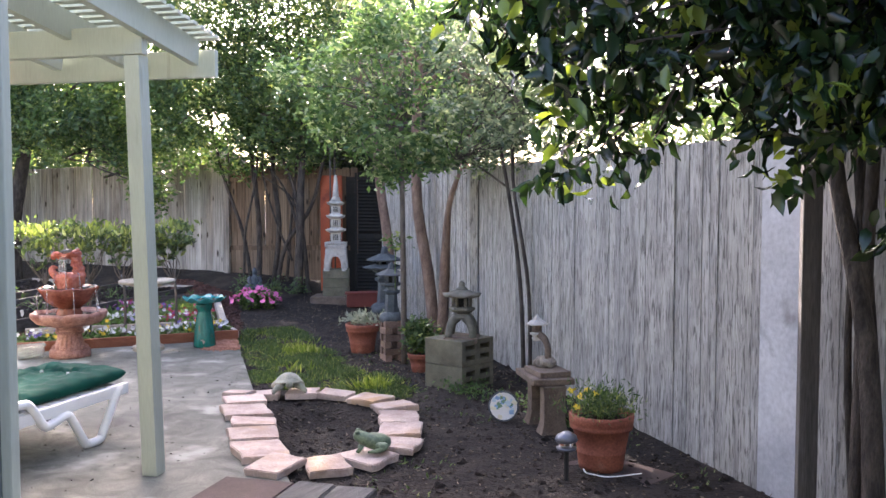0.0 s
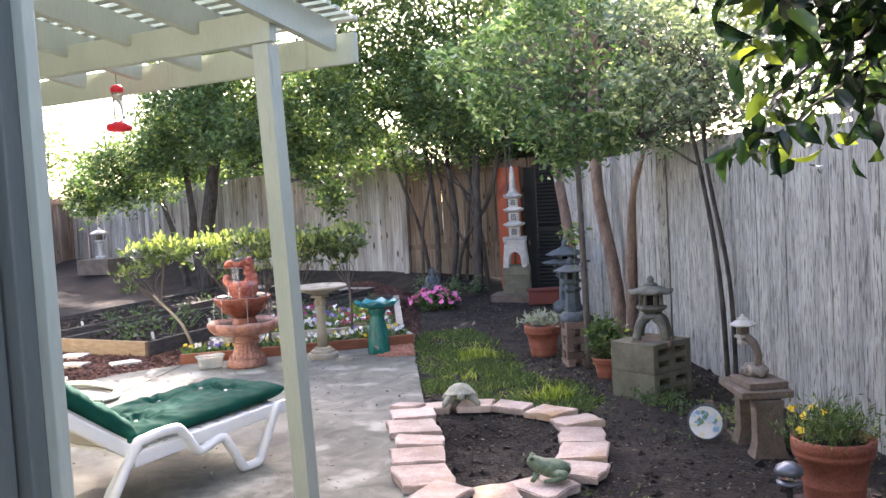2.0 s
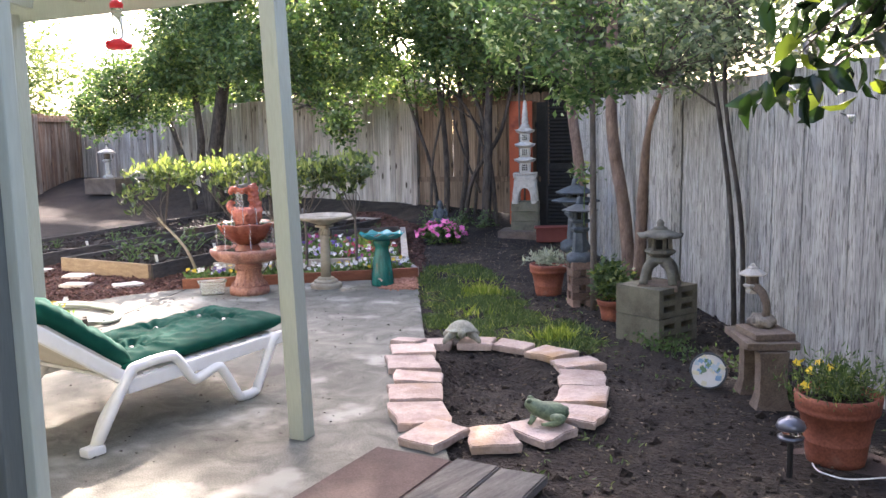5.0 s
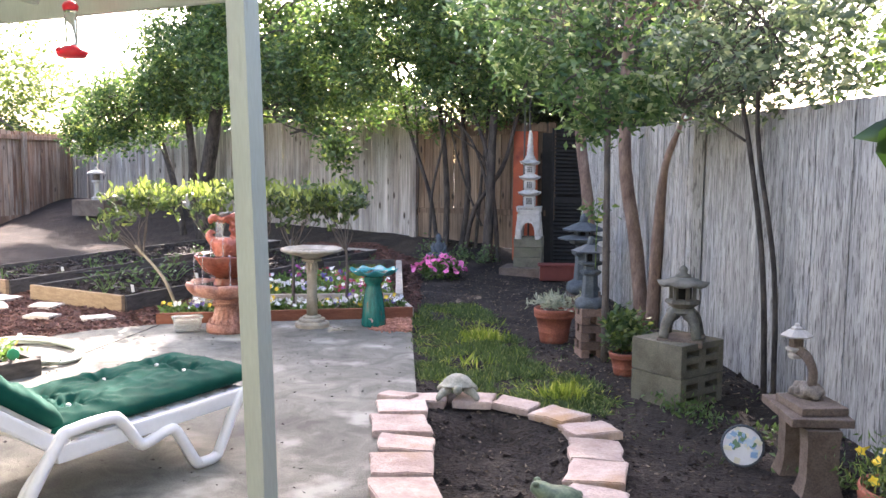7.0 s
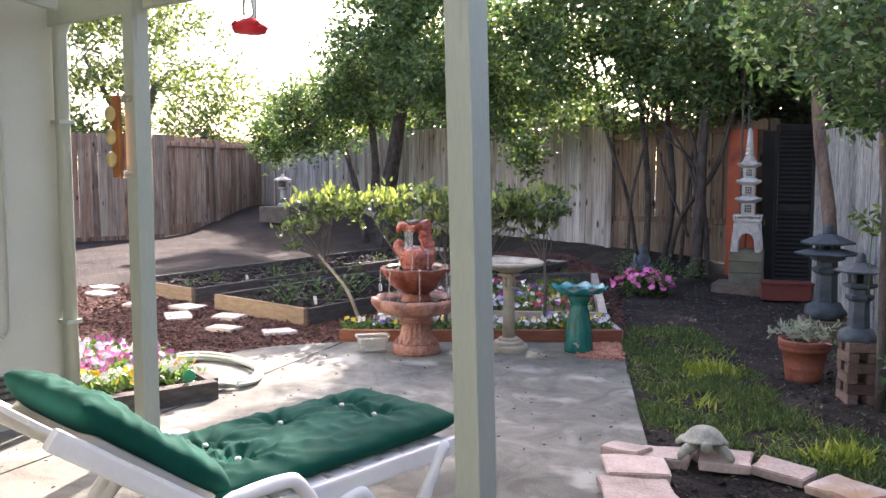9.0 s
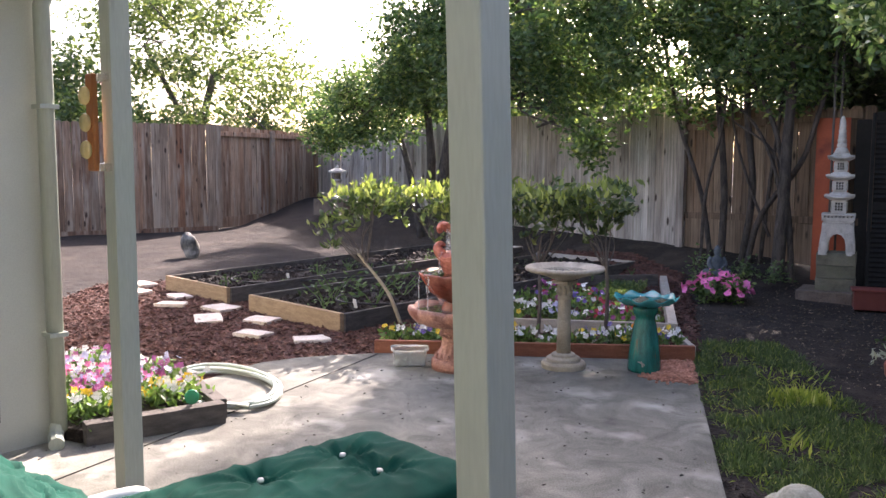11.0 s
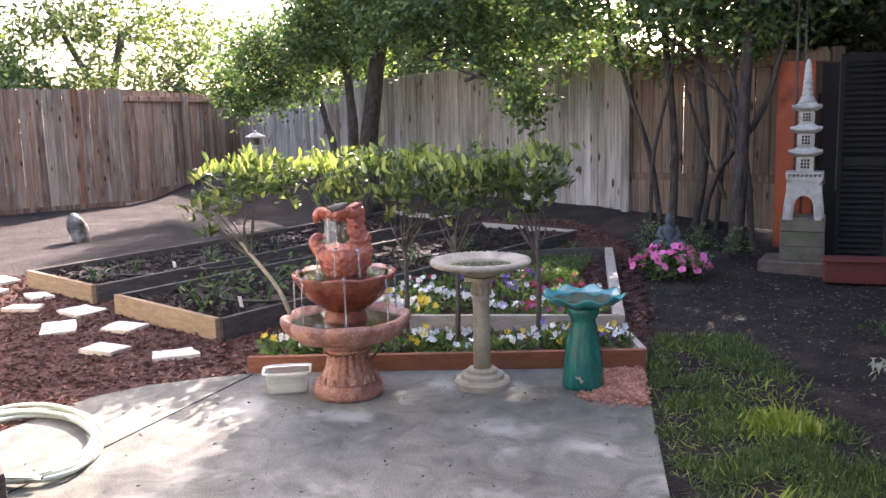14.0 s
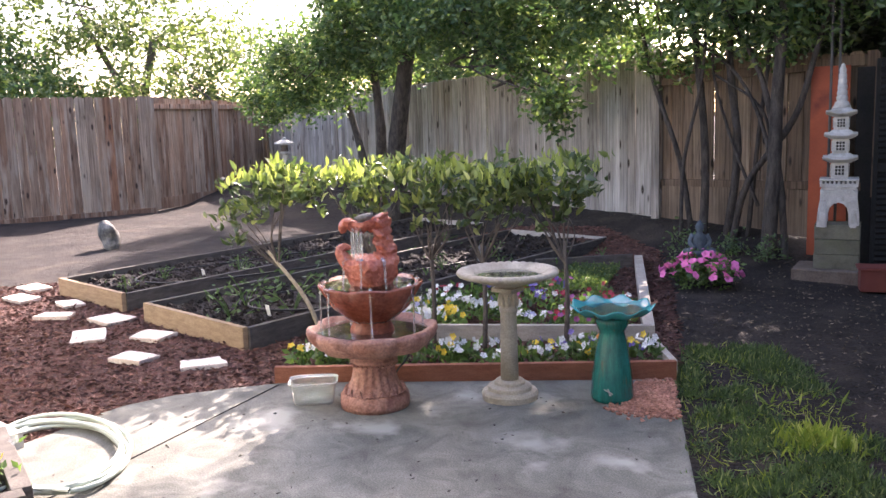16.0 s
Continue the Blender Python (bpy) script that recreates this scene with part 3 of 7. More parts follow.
PATIO = [(-4.37, 7.07), (-2.90, 5.52), (-1.62, 4.18), (-1.28, 3.86), (0.2, 2.2), (1.2, -3.0), (-6.2, -3.0), (-5.45, 3.4), (-5.52, 4.1), (-5.62, 4.34), (-5.74, 4.52), (-5.82, 4.72), (-5.82, 4.98), (-5.74, 5.25), (-5.65, 5.50)]
patio = tagged(part("pavement", slab(PATIO, -0.10, 0.0, 0.008), M["concrete"]), "pale grey weathered concrete patio slab with worn patches", "patio", kind="structure")
bm = bmesh.new()
tube([(-5.62, 5.46, 0.001), (-5.08, 4.57, 0.001), (-4.3, 3.2, 0.001), (-3.0, 0.8, 0.001)], 0.004, 4, bm)
tagged(part("slab_joint", bm, M["black_wood"], patio), "dark tooled joint in the slab")

MULCH = [(-5.50, 4.1), (-5.60, 4.34), (-5.72, 4.52), (-5.80, 4.72), (-5.80, 4.98), (-5.72, 5.26), (-5.63, 5.52), (-4.40, 7.12), (-4.62, 7.42), (-4.86, 7.72), (-5.4, 8.3), (-6.0, 9.0), (-6.9, 9.9), (-8.0, 10.3), (-9.2, 10.1), (-9.9, 9.0), (-9.6, 6.2), (-10.1, 4.7), (-9.2, 4.15), (-8.0, 3.8), (-6.5, 3.5)]
LAWN = [(-4.36, 7.10), (-2.90, 5.58), (-2.55, 5.55), (-2.05, 5.66), (-1.72, 5.72), (-1.80, 6.02), (-2.15, 6.28), (-2.62, 6.45), (-3.05, 6.80), (-3.45, 7.25), (-3.95, 7.62), (-4.42, 8.02), (-4.80, 7.75)]


def patch(poly, lift, d=0.1):
    """A thin sheet over the ground inside a polygon, ragged at its edge."""
    bm = bmesh.new()
    x0, x1 = min(p[0] for p in poly), max(p[0] for p in poly)
    y0, y1 = min(p[1] for p in poly), max(p[1] for p in poly)
    seen = {}

    def vert(i, j):
        if (i, j) not in seen:
            x, y = x0 + i * d, y0 + j * d
            seen[i, j] = bm.verts.new((x, y, ground_z(x, y) + lift))
        return seen[i, j]
    for i in range(int((x1 - x0) / d) + 1):
        for j in range(int((y1 - y0) / d) + 1):
            if inside((x0 + (i + 0.5) * d, y0 + (j + 0.5) * d), poly):
                bm.faces.new([vert(i, j), vert(i + 1, j), vert(i + 1, j + 1), vert(i, j + 1)])
    return bm


tagged(part("mulch", patch(MULCH, 0.012, 0.06), M["mulch"], smooth=True), "reddish brown shredded bark mulch", "mulch", kind="structure")


def scatter(poly, n, seed, d=1.0):
    g = random.Random(seed)
    x0, x1 = min(p[0] for p in poly), max(p[0] for p in poly)
    y0, y1 = min(p[1] for p in poly), max(p[1] for p in poly)
    out = []
    while len(out) < n:
        p = (g.uniform(x0, x1), g.uniform(y0, y1))
        if inside(p, poly):
            out.append(p)
    return out


chips = [(x, y, ground_z(x, y) + 0.018) for x, y in scatter(MULCH, 38000, 3)]
tagged(blades("bark_chips", chips, M["chip"], 0.042, 0.38, droop=0.25), "loose reddish bark chips", "mulch", kind="stuff")

tufts = []
g = random.Random(5)
for x, y in scatter(LAWN, 17000, 4):
    if 0.7 * noise.noise((x * 2.4, y * 2.4, 9.0)) + noise.noise((x * 6.5, y * 6.5, 2.0)) > 0.10:
        tufts += [(x + g.gauss(0, 0.035), y + g.gauss(0, 0.035), ground_z(x, y)) for _ in range(4)]
tagged(blades("lawn_grass", tufts, M["grass"], 0.046, 0.16, droop=0.7, up=0.3), "short uneven green lawn grass with thin spots", "grass", kind="stuff")
# The two big tufts put sun flecks on the lawn into blade colour.
bright = []
for cx, cy, rr, k in ((-3.44, 6.86, 0.11, 460), (-2.09, 5.89, 0.09, 300), (-3.0, 6.15, 0.12, 25), (-3.8, 7.2, 0.2, 25)):
    bright += [(cx + g.gauss(0, rr * 0.6), cy + g.gauss(0, rr * 0.6), ground_z(cx, cy)) for _ in range(k)]
tagged(blades("sunfleck_grass", bright, M["grass_pale"], 0.095, 0.14, droop=0.6, up=0.7), "taller tufts coloured yellow-green for sun flecks on the lawn", "grass", kind="stuff")
thin = [(x, y, ground_z(x, y) + 0.005) for x, y in scatter(LAWN, 1800, 45)]
tagged(blades("thin_grass", thin, M["grass_pale"], 0.05, 0.09, droop=0.6, up=0.3), "thin pale blades mixed through the lawn", "grass", kind="stuff")
weeds = [(g.uniform(-3.0, 0.6), g.uniform(3.4, 9.2)) for _ in range(1500)]
weeds = [(x, y, ground_z(x, y)) for x, y in weeds if x + y < 5.5 and not inside((x, y), PATIO) and noise.noise((x * 1.7, y * 1.7, 4.0)) > 0.12 and math.hypot(ring_local(x, y)[0] / 0.95, ring_local(x, y)[1] / 0.75) > 1]
weeds = [(x + g.gauss(0, 0.03), y + g.gauss(0, 0.03), z) for x, y, z in weeds for _ in range(3)]
tagged(blades("sparse_weeds", weeds, M["grass"], 0.035, 0.3, droop=0.5, up=0.4), "sparse low weeds in the bare soil", "weeds", kind="stuff")
litter = [(g.uniform(-9, 1), g.uniform(3.0, 11)) for _ in range(2600)]
litter += [(g.uniform(-2.6, 0.8), g.uniform(3.2, 7.2)) for _ in range(1900)]
litter += [(g.uniform(-5.8, -1.4), g.uniform(6.4, 10.6)) for _ in range(3200)]
litter = [(x, y, ground_z(x, y) + 0.008) for x, y in litter if x + y < 5.6 and not inside((x, y), PATIO)]
tagged(blades("leaf_litter", litter, M["litter"], 0.027, 0.4, droop=0.2), "dry fallen leaf scraps on the soil", "leaf litter", kind="stuff")
specks = [(x, y, 0.004) for x, y in scatter([(-4.37, 6.9), (-2.90, 5.4), (-1.9, 4.3), (-2.2, 2.0), (-4.6, 2.6), (-5.3, 3.9), (-5.6, 4.9), (-5.5, 5.4)], 420, 88)]
tagged(blades("leaf_specks", specks, M["dark_board"], 0.020, 0.4, droop=0.15), "small dark leaf scraps scattered over the concrete", "leaf litter", kind="stuff")
clods = bmesh.new()
for _ in range(2600):
    x, y = g.uniform(-3.2, 1.0), g.uniform(3.4, 8.5)
    if x + y < 5.6 and not inside((x, y), PATIO) and not inside((x, y), LAWN):
        r = abs(g.gauss(0, 0.008)) + 0.004
        box(clods, (x, y, ground_z(x, y)), (r * 2, r * 1.6, r * 1.2), g.uniform(0, 90), 0, (g.uniform(0, 60), g.uniform(0, 60)))
tagged(part("soil_clods", clods, M["soil"]), "small crumbs and clods of dark soil", "soil", kind="stuff")

# ---- fences ----
board_mesh = {}


def board(kind, w, h, t, ear):
    """A fence board, its foot at the origin, its upper corners clipped."""
    key = (kind, round(w, 3), round(h, 2))
    if key not in board_mesh:
        bm = bmesh.new()
        pts = [(-w / 2, 0), (w / 2, 0), (w / 2, h - ear), (w / 2 - ear, h), (-w / 2 + ear, h), (-w / 2, h - ear)]
        f = bm.faces.new([bm.verts.new((x, -t / 2, z)) for x, z in pts])
        got = bmesh.ops.extrude_face_region(bm, geom=[f])
        bmesh.ops.translate(bm, verts=[v for v in got["geom"] if isinstance(v, bmesh.types.BMVert)], vec=(0, t, 0))
        bmesh.ops.recalc_face_normals(bm, faces=bm.faces)
        board_mesh[key] = to_mesh("board", bm)
    return board_mesh[key]


def fence(name, a, b, za, zb, ta, tb, width, material, label, rails=True, ear=0.025, gap=0.004, seed=1, thick=0.02, jitter=0.012, kick=None, depth=0.002, lean_by=0.25):
    """Upright boards from a to b; feet at za to zb, tops at ta to tb; rails and posts on the far side."""
    root = tagged(new(name), label, "fence", kind="structure")
    g = random.Random(seed)
    a, b = Vector(a), Vector(b)
    d = (b - a).normalized()
    turn = math.degrees(math.atan2(d.y, d.x))
    length = (b - a).length
    s = 0.0
    while s < length:
        w = width * g.choice((0.85, 1.0, 1.0, 1.12))
        k = (s + w / 2) / length
        z0, z1 = za + (zb - za) * k, ta + (tb - ta) * k
        h = round((z1 - z0) * 50) / 50
        p = a + d * (s + w / 2) + Vector((-d.y, d.x)) * g.uniform(-depth, depth)
        piece("board", board(name, w - gap, h, thick, ear), material, root, pose(p.x, p.y, z0 + g.uniform(-jitter, jitter), g.gauss(0, lean_by * 1.5), g.gauss(0, lean_by), turn + g.gauss(0, lean_by * 2)))
        s += w
    if rails:
        n = Vector((-d.y, d.x)) * 0.05
        for q in (0.16, 0.86):
            m = (a + b) / 2 + n
            z = ((za + zb) / 2) * (1 - q) + ((ta + tb) / 2) * q
            lean = math.degrees(math.atan2((zb - za) * (1 - q) + (tb - ta) * q, length))
            part("rail", boxed((m.x, m.y, z), (length, 0.05, 0.09), turn, 0.003, (0, -lean)), material, root)
    if kick:
        m = (a + b) / 2 - Vector((-d.y, d.x)) * 0.02
        lean = math.degrees(math.atan2(zb - za, length))
        part("kick_board", boxed((m.x, m.y, (za + zb) / 2 - kick / 2 + 0.03), (length, 0.035, kick), turn, 0.003, (0, -lean)), material, root)
    return root


G0, GC = (-7.80, 10.85), (-18.4, 11.15)
fence("wall_north", (-4.62, 10.19), (0.70, 4.87), -0.05, -0.05, 1.63, 1.64, 0.062, M["old_fence"], "weathered pale grey grape-stake fence with dark streaks", ear=0.003, gap=-0.014, depth=0.004, seed=2, jitter=0.005, lean_by=0.06)
fence("wall_northeast", (0.90, 4.67), (5.2, 0.37), -0.05, -0.05, 1.64, 1.68, 0.062, M["old_fence"], "weathered pale grey grape-stake fence with dark streaks", ear=0.003, gap=-0.014, depth=0.004, seed=3, jitter=0.005, lean_by=0.06)
fence("wall_far", GC, G0, 0.06, 0.24, 1.82, 1.98, 0.135, M["grey_board"], "tall weathered grey-brown board fence with dog-eared tops", seed=4, gap=0.005, depth=0.010, jitter=0.006, lean_by=0.06, kick=0.2)
fence("wall_dark", (-7.72, 10.83), (-5.45, 10.72), 0.62, 0.60, 1.88, 1.80, 0.14, M["dark_fence"], "dark brown board fence panel behind the tree stems", seed=5, gap=0.012, depth=0.008, jitter=0.004, lean_by=0.05, kick=0.42)
fence("wall_west", (-16.4, 1.0), (-16.3, 8.1), 0.02, 0.02, 1.92, 1.90, 0.135, M["brown_board"], "reddish brown weathered board fence with dog-eared tops", seed=6, gap=0.006, depth=0.010, jitter=0.008, lean_by=0.06, kick=0.15)
fence("wall_west_end", (-16.45, 8.12), (-18.4, 11.12), 0.16, 0.16, 1.90, 1.82, 0.135, M["brown_board"], "brown board fence section with a cap rail", seed=7, gap=0.006, depth=0.010, jitter=0.008, lean_by=0.06, kick=0.2)
dark = bpy.data.objects["wall_dark"]
for z, h in ((1.70, 0.09), (0.66, 0.07)):
    part("front_rail", boxed((-6.58, 10.745, z), (2.26, 0.045, h), -2.8, 0.004, (0, -1.5)), M["dark_fence"], dark, "dark horizontal rail nailed across the boards")
# smooth sheet joining the two stretches of the grey fence
tagged(part("fence_panel", boxed((0.80, 4.77, 0.86), (0.30, 0.03, 1.84), -45, 0.004), M["panel_grey"]), "flat pale grey weathered sheet nailed between fence sections", "fence panel", kind="structure")


def capped_post(p, h, s=0.1, material=M["grey_board"]):
    ob = part("fence_post", boxed((p[0], p[1], h / 2 - 0.03), (s, s, h + 0.06), 15, 0.006), material)
    return tagged(ob, "weathered square timber fence post", "fence post", "fence posts")


capped_post((0.93, 4.44), 2.0, 0.075, M["dark_post"])
capped_post((-2.10, 7.62), 1.74, 0.075, M["old_fence"])
capped_post((-7.72, 10.76), 1.98, 0.09)
capped_post((-16.34, 8.06), 1.9, 0.09, M["brown_board"])
capped_post((-17.35, 9.62), 1.84, 0.09, M["brown_board"])
rail = part("cap_rail", boxed((-17.38, 9.60, 1.74), (3.5, 0.05, 0.09), math.degrees(math.atan2(3.0, -1.95)), 0.004), M["brown_board"])
tagged(rail, "thin weathered cap rail along the fence", "fence rail")

# ---- house and patio cover ----
wall_h = 2.9


def wall(name, a, b, t, material, label, h=wall_h):
    a, b = Vector(a), Vector(b)
    d = (b - a).normalized()
    n = Vector((-d.y, d.x)) * t / 2
    m = (a + b) / 2 + n
    return tagged(part(name, boxed((m.x, m.y, h / 2 - 0.05), ((b - a).length, t, h + 0.1), math.degrees(math.atan2(d.y, d.x)), 0.005), material), label, "wall", kind="structure")


HC = Vector((-4.867, 3.352))
HB = HC - Vector((E2.x, E2.y)) * 2.6
HN = Vector((-0.68, 1.88))
wall_house = wall("wall_house_west", HB, HC, 0.16, M["wall_paint"], "sage green painted stucco house wall")
wall("wall_house_back", HN + Vector((-0.15, -0.05)), HB, 0.16, M["wall_paint"], "sage green painted stucco house wall")
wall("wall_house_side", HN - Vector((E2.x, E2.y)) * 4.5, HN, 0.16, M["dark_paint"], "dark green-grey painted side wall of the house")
wall("wall_house_end", HC - Vector((E1.x, E1.y)) * 0.163, HC + Vector((-E1.x, -E1.y)) * 5, 0.16, M["wall_paint"], "sage green painted stucco house wall")
# Unseen wall, added to block low skylight from the south-east.
wall("wall_side_yard", (5.2, 0.30), (0.62, -2.62), 0.16, M["dark_paint"], "plain dark unseen wall added to hold back low skylight")
corner = thing("corner_trim", (HN.x, HN.y, 0), "dark green-grey painted timber corner board with worn edges", "trim", turn=15)
part("trim_board", boxed((-0.02, 0.03, 1.4), (0.10, 0.045, 2.8), 0, 0.005), M["dark_paint"], corner)
part("edge_strip", boxed((0.045, 0.06, 1.4), (0.03, 0.03, 2.8), 0, 0.004), M["sage_paint"], corner, "paler worn edge strip")
part("latch_plate", boxed((0.035, 0.08, 1.02), (0.02, 0.012, 0.05), 0, 0.002), M["white_plastic"], corner, "small pale latch plate")

# downspout at the house corner, with an elbow under the eave
spout = thing("downspout", (HC.x + 0.045, HC.y + 0.018, 0), "sage painted ribbed metal downspout with a curved elbow", "downspout")
part("pipe", tube([(0, 0, 0.06), (0, 0, 1.93)] + curve_pts([(0, 0, 1.93), (0.02, 0.025, 2.00), (0.07, 0.08, 2.08), (0.22, 0.2, 2.18)], 4)[1:], 0.036, 10), M["sage_paint"], spout, smooth=True)
part("outlet", tube([(0, 0, 0.10), (0.02, -0.02, 0.04), (0.10, -0.03, 0.025)], 0.034, 10), M["sage_paint"], spout)
for z in (0.5, 1.5):
    part("strap", boxed((0, 0, z), (0.085, 0.085, 0.02), 15, 0.002), M["sage_paint"], spout)
vent = thing("wall_vent", (HC - Vector((E2.x, E2.y)) * 0.41).to_tuple() + (0.205,), "dark rectangular screened foundation vent in the wall", "vent", turn=105)
part("frame", boxed((0, -0.004, 0), (0.36, 0.02, 0.13), 0, 0.002), M["dark_paint"], vent)
for i in range(4):
    part("slat", boxed((0, -0.018, -0.05 + i * 0.034), (0.33, 0.012, 0.012), 0, 0), M["black_metal"], vent)
cord = thing("hanging_cable", (HC - Vector((E2.x, E2.y)) * 0.30).to_tuple() + (0.0,), "thin painted cable hanging down the house wall in a hook", "cable", turn=105)
part("cord", tube(curve_pts([(0, -0.012, 2.6), (0.02, -0.012, 1.6), (0.02, -0.012, 0.62), (0.005, -0.012, 0.48), (-0.03, -0.012, 0.47), (-0.045, -0.012, 0.56)], 5), 0.006, 6), M["wall_paint"], cord)

P1, P2 = Vector((-1.938, 3.643)), Vector((-4.106, 3.50))
PT = 14.0


def post(p, h, label, lean=0.0):
    ob = part("patio_post", boxed((0, 0, h / 2), (0.080, 0.080, h), 0, 0.005), M["sage_paint"])
    ob.matrix_basis = pose(p.x, p.y, 0) @ Matrix.Rotation(lean, 4, (1.0, 0.0, 0)) @ pose(0, 0, 0, 0, 0, PT)
    return tagged(ob, label, "post", "patio cover posts")


post(P1, 2.005, "sage green painted square timber patio post leaning slightly", radians(1.9))
post(P2, 2.005, "sage green painted square timber patio post")
cover = thing("patio_cover", (P1.x - 0.053, P1.y - 0.100, -0.13), "sage green painted lattice patio cover on beams and rafters", "pergola", turn=PT)
SL = math.tan(radians(8.0))
part("beam", boxed((-1.78, 0, 2.20), (3.80, 0.05, 0.13), 0, 0.004), M["sage_paint"], cover)
for i in range(10):
    x = 0.13 - i * 0.40
    part("rafter", boxed((x, -0.97, 2.275 + 0.97 * SL), (0.042, 2.86, 0.13), 0, 0.003, (-8.0, 0)), M["sage_paint"], cover)
part("fascia", boxed((-1.74, 0.50, 2.165), (3.92, 0.035, 0.14), 0, 0.003), M["sage_paint"], cover)
part("ledger", boxed((-1.75, -2.36, 2.60), (3.9, 0.04, 0.15), 0, 0.003), M["sage_paint"], cover)
slat_me = to_mesh("slat", boxed((0, 0, 0), (3.95, 0.040, 0.018), 0, 0.002))
for i in range(39):
    y = 0.45 - i * 0.072
    piece("slat", slat_me, M["sage_paint"], cover, pose(-1.72, y, 2.352 - y * SL, -8, 0, R.gauss(0, 0.15)))

ROOF = [(HC.x - 5.2, HC.y - 1.2), (HC.x + 0.1, HC.y + 0.1), (HB.x + 0.1, HB.y + 0.1), (HN.x + 0.1, HN.y + 0.1), (HN.x + 1.2, HN.y - 4.5), (HC.x - 4.2, HC.y - 6.5)]
tagged(part("roof", slab(ROOF, wall_h + 0.002, wall_h + 0.14, 0.01), M["shingle"]), "low brown roof closing the house", "roof", kind="structure")

# ---- trees ----


def stem(points, r0, r1, material, name, parent, seg=9):
    pts = curve_pts(points, 5)
    n = len(pts)
    radii = [(r0 + (r1 - r0) * i / (n - 1)) * (1 + 0.10 * noise.noise((i * 0.9, r0 * 50, points[0][0]))) for i in range(n)]
    return part(name, tube(pts, radii, seg), material, parent, smooth=True)


def twigs(blobs, root, n, seed, r=0.012, stray=0.12):
    """Thin branches from a point out into the clumps, joined into one mesh."""
    g = random.Random(seed)
    bm = bmesh.new()
    a = Vector(root)
    for i in range(n):
        b = blobs[i % len(blobs)]
        u = Vector((g.gauss(0, 1), g.gauss(0, 1), g.gauss(0, 1))).normalized() * g.uniform(0.5, 0.95)
        e = Vector((b[0] + u.x * b[3], b[1] + u.y * b[4], b[2] + u.z * b[5]))
        o = a if (e - a).length < 1.8 else a.lerp(e, 1 - 1.1 / (e - a).length)
        m = o.lerp(e, 0.5) + Vector((g.gauss(0, stray), g.gauss(0, stray), g.gauss(stray * 0.4, stray * 0.8)))
        tube(curve_pts([o, m, e], 3), [r * 1.6] * 3 + [r] * 3 + [r * 0.4], 5, bm)
    return bm


def tree(name, label, stems, blobs, leaf, bark, seed, size=0.09, width=0.42, per=14, tufts=900, tuft=0.14, nt=18, droop=0.55, up=-0.1, group="", shell=0.5, r=0.012, full=False, gaps=0.35):
    base = stems[0][0][0]
    root = thing(name, (base[0], base[1], 0), label, "tree", group)
    off = Vector((base[0], base[1], 0))
    for pts, r0, r1 in stems:
        stem([Vector(p) - off for p in pts], r0, r1, bark, "trunk" if r0 >= stems[0][1] * 0.8 else "limb", root)
    local = [(b[0] - off.x, b[1] - off.y, *b[2:]) for b in blobs]
    tops = [Vector(s[0][-1]) - off for s in stems]
    for k, t in enumerate(tops[:3]):
        tagged(part("branchwork", twigs(local, t, nt, seed + k, r), bark, root), kind="stuff")
    blades("crown", clumps(local, per, seed, tuft, tufts, shell, gaps), leaf, size, width, root, droop, up, full=full)
    return root


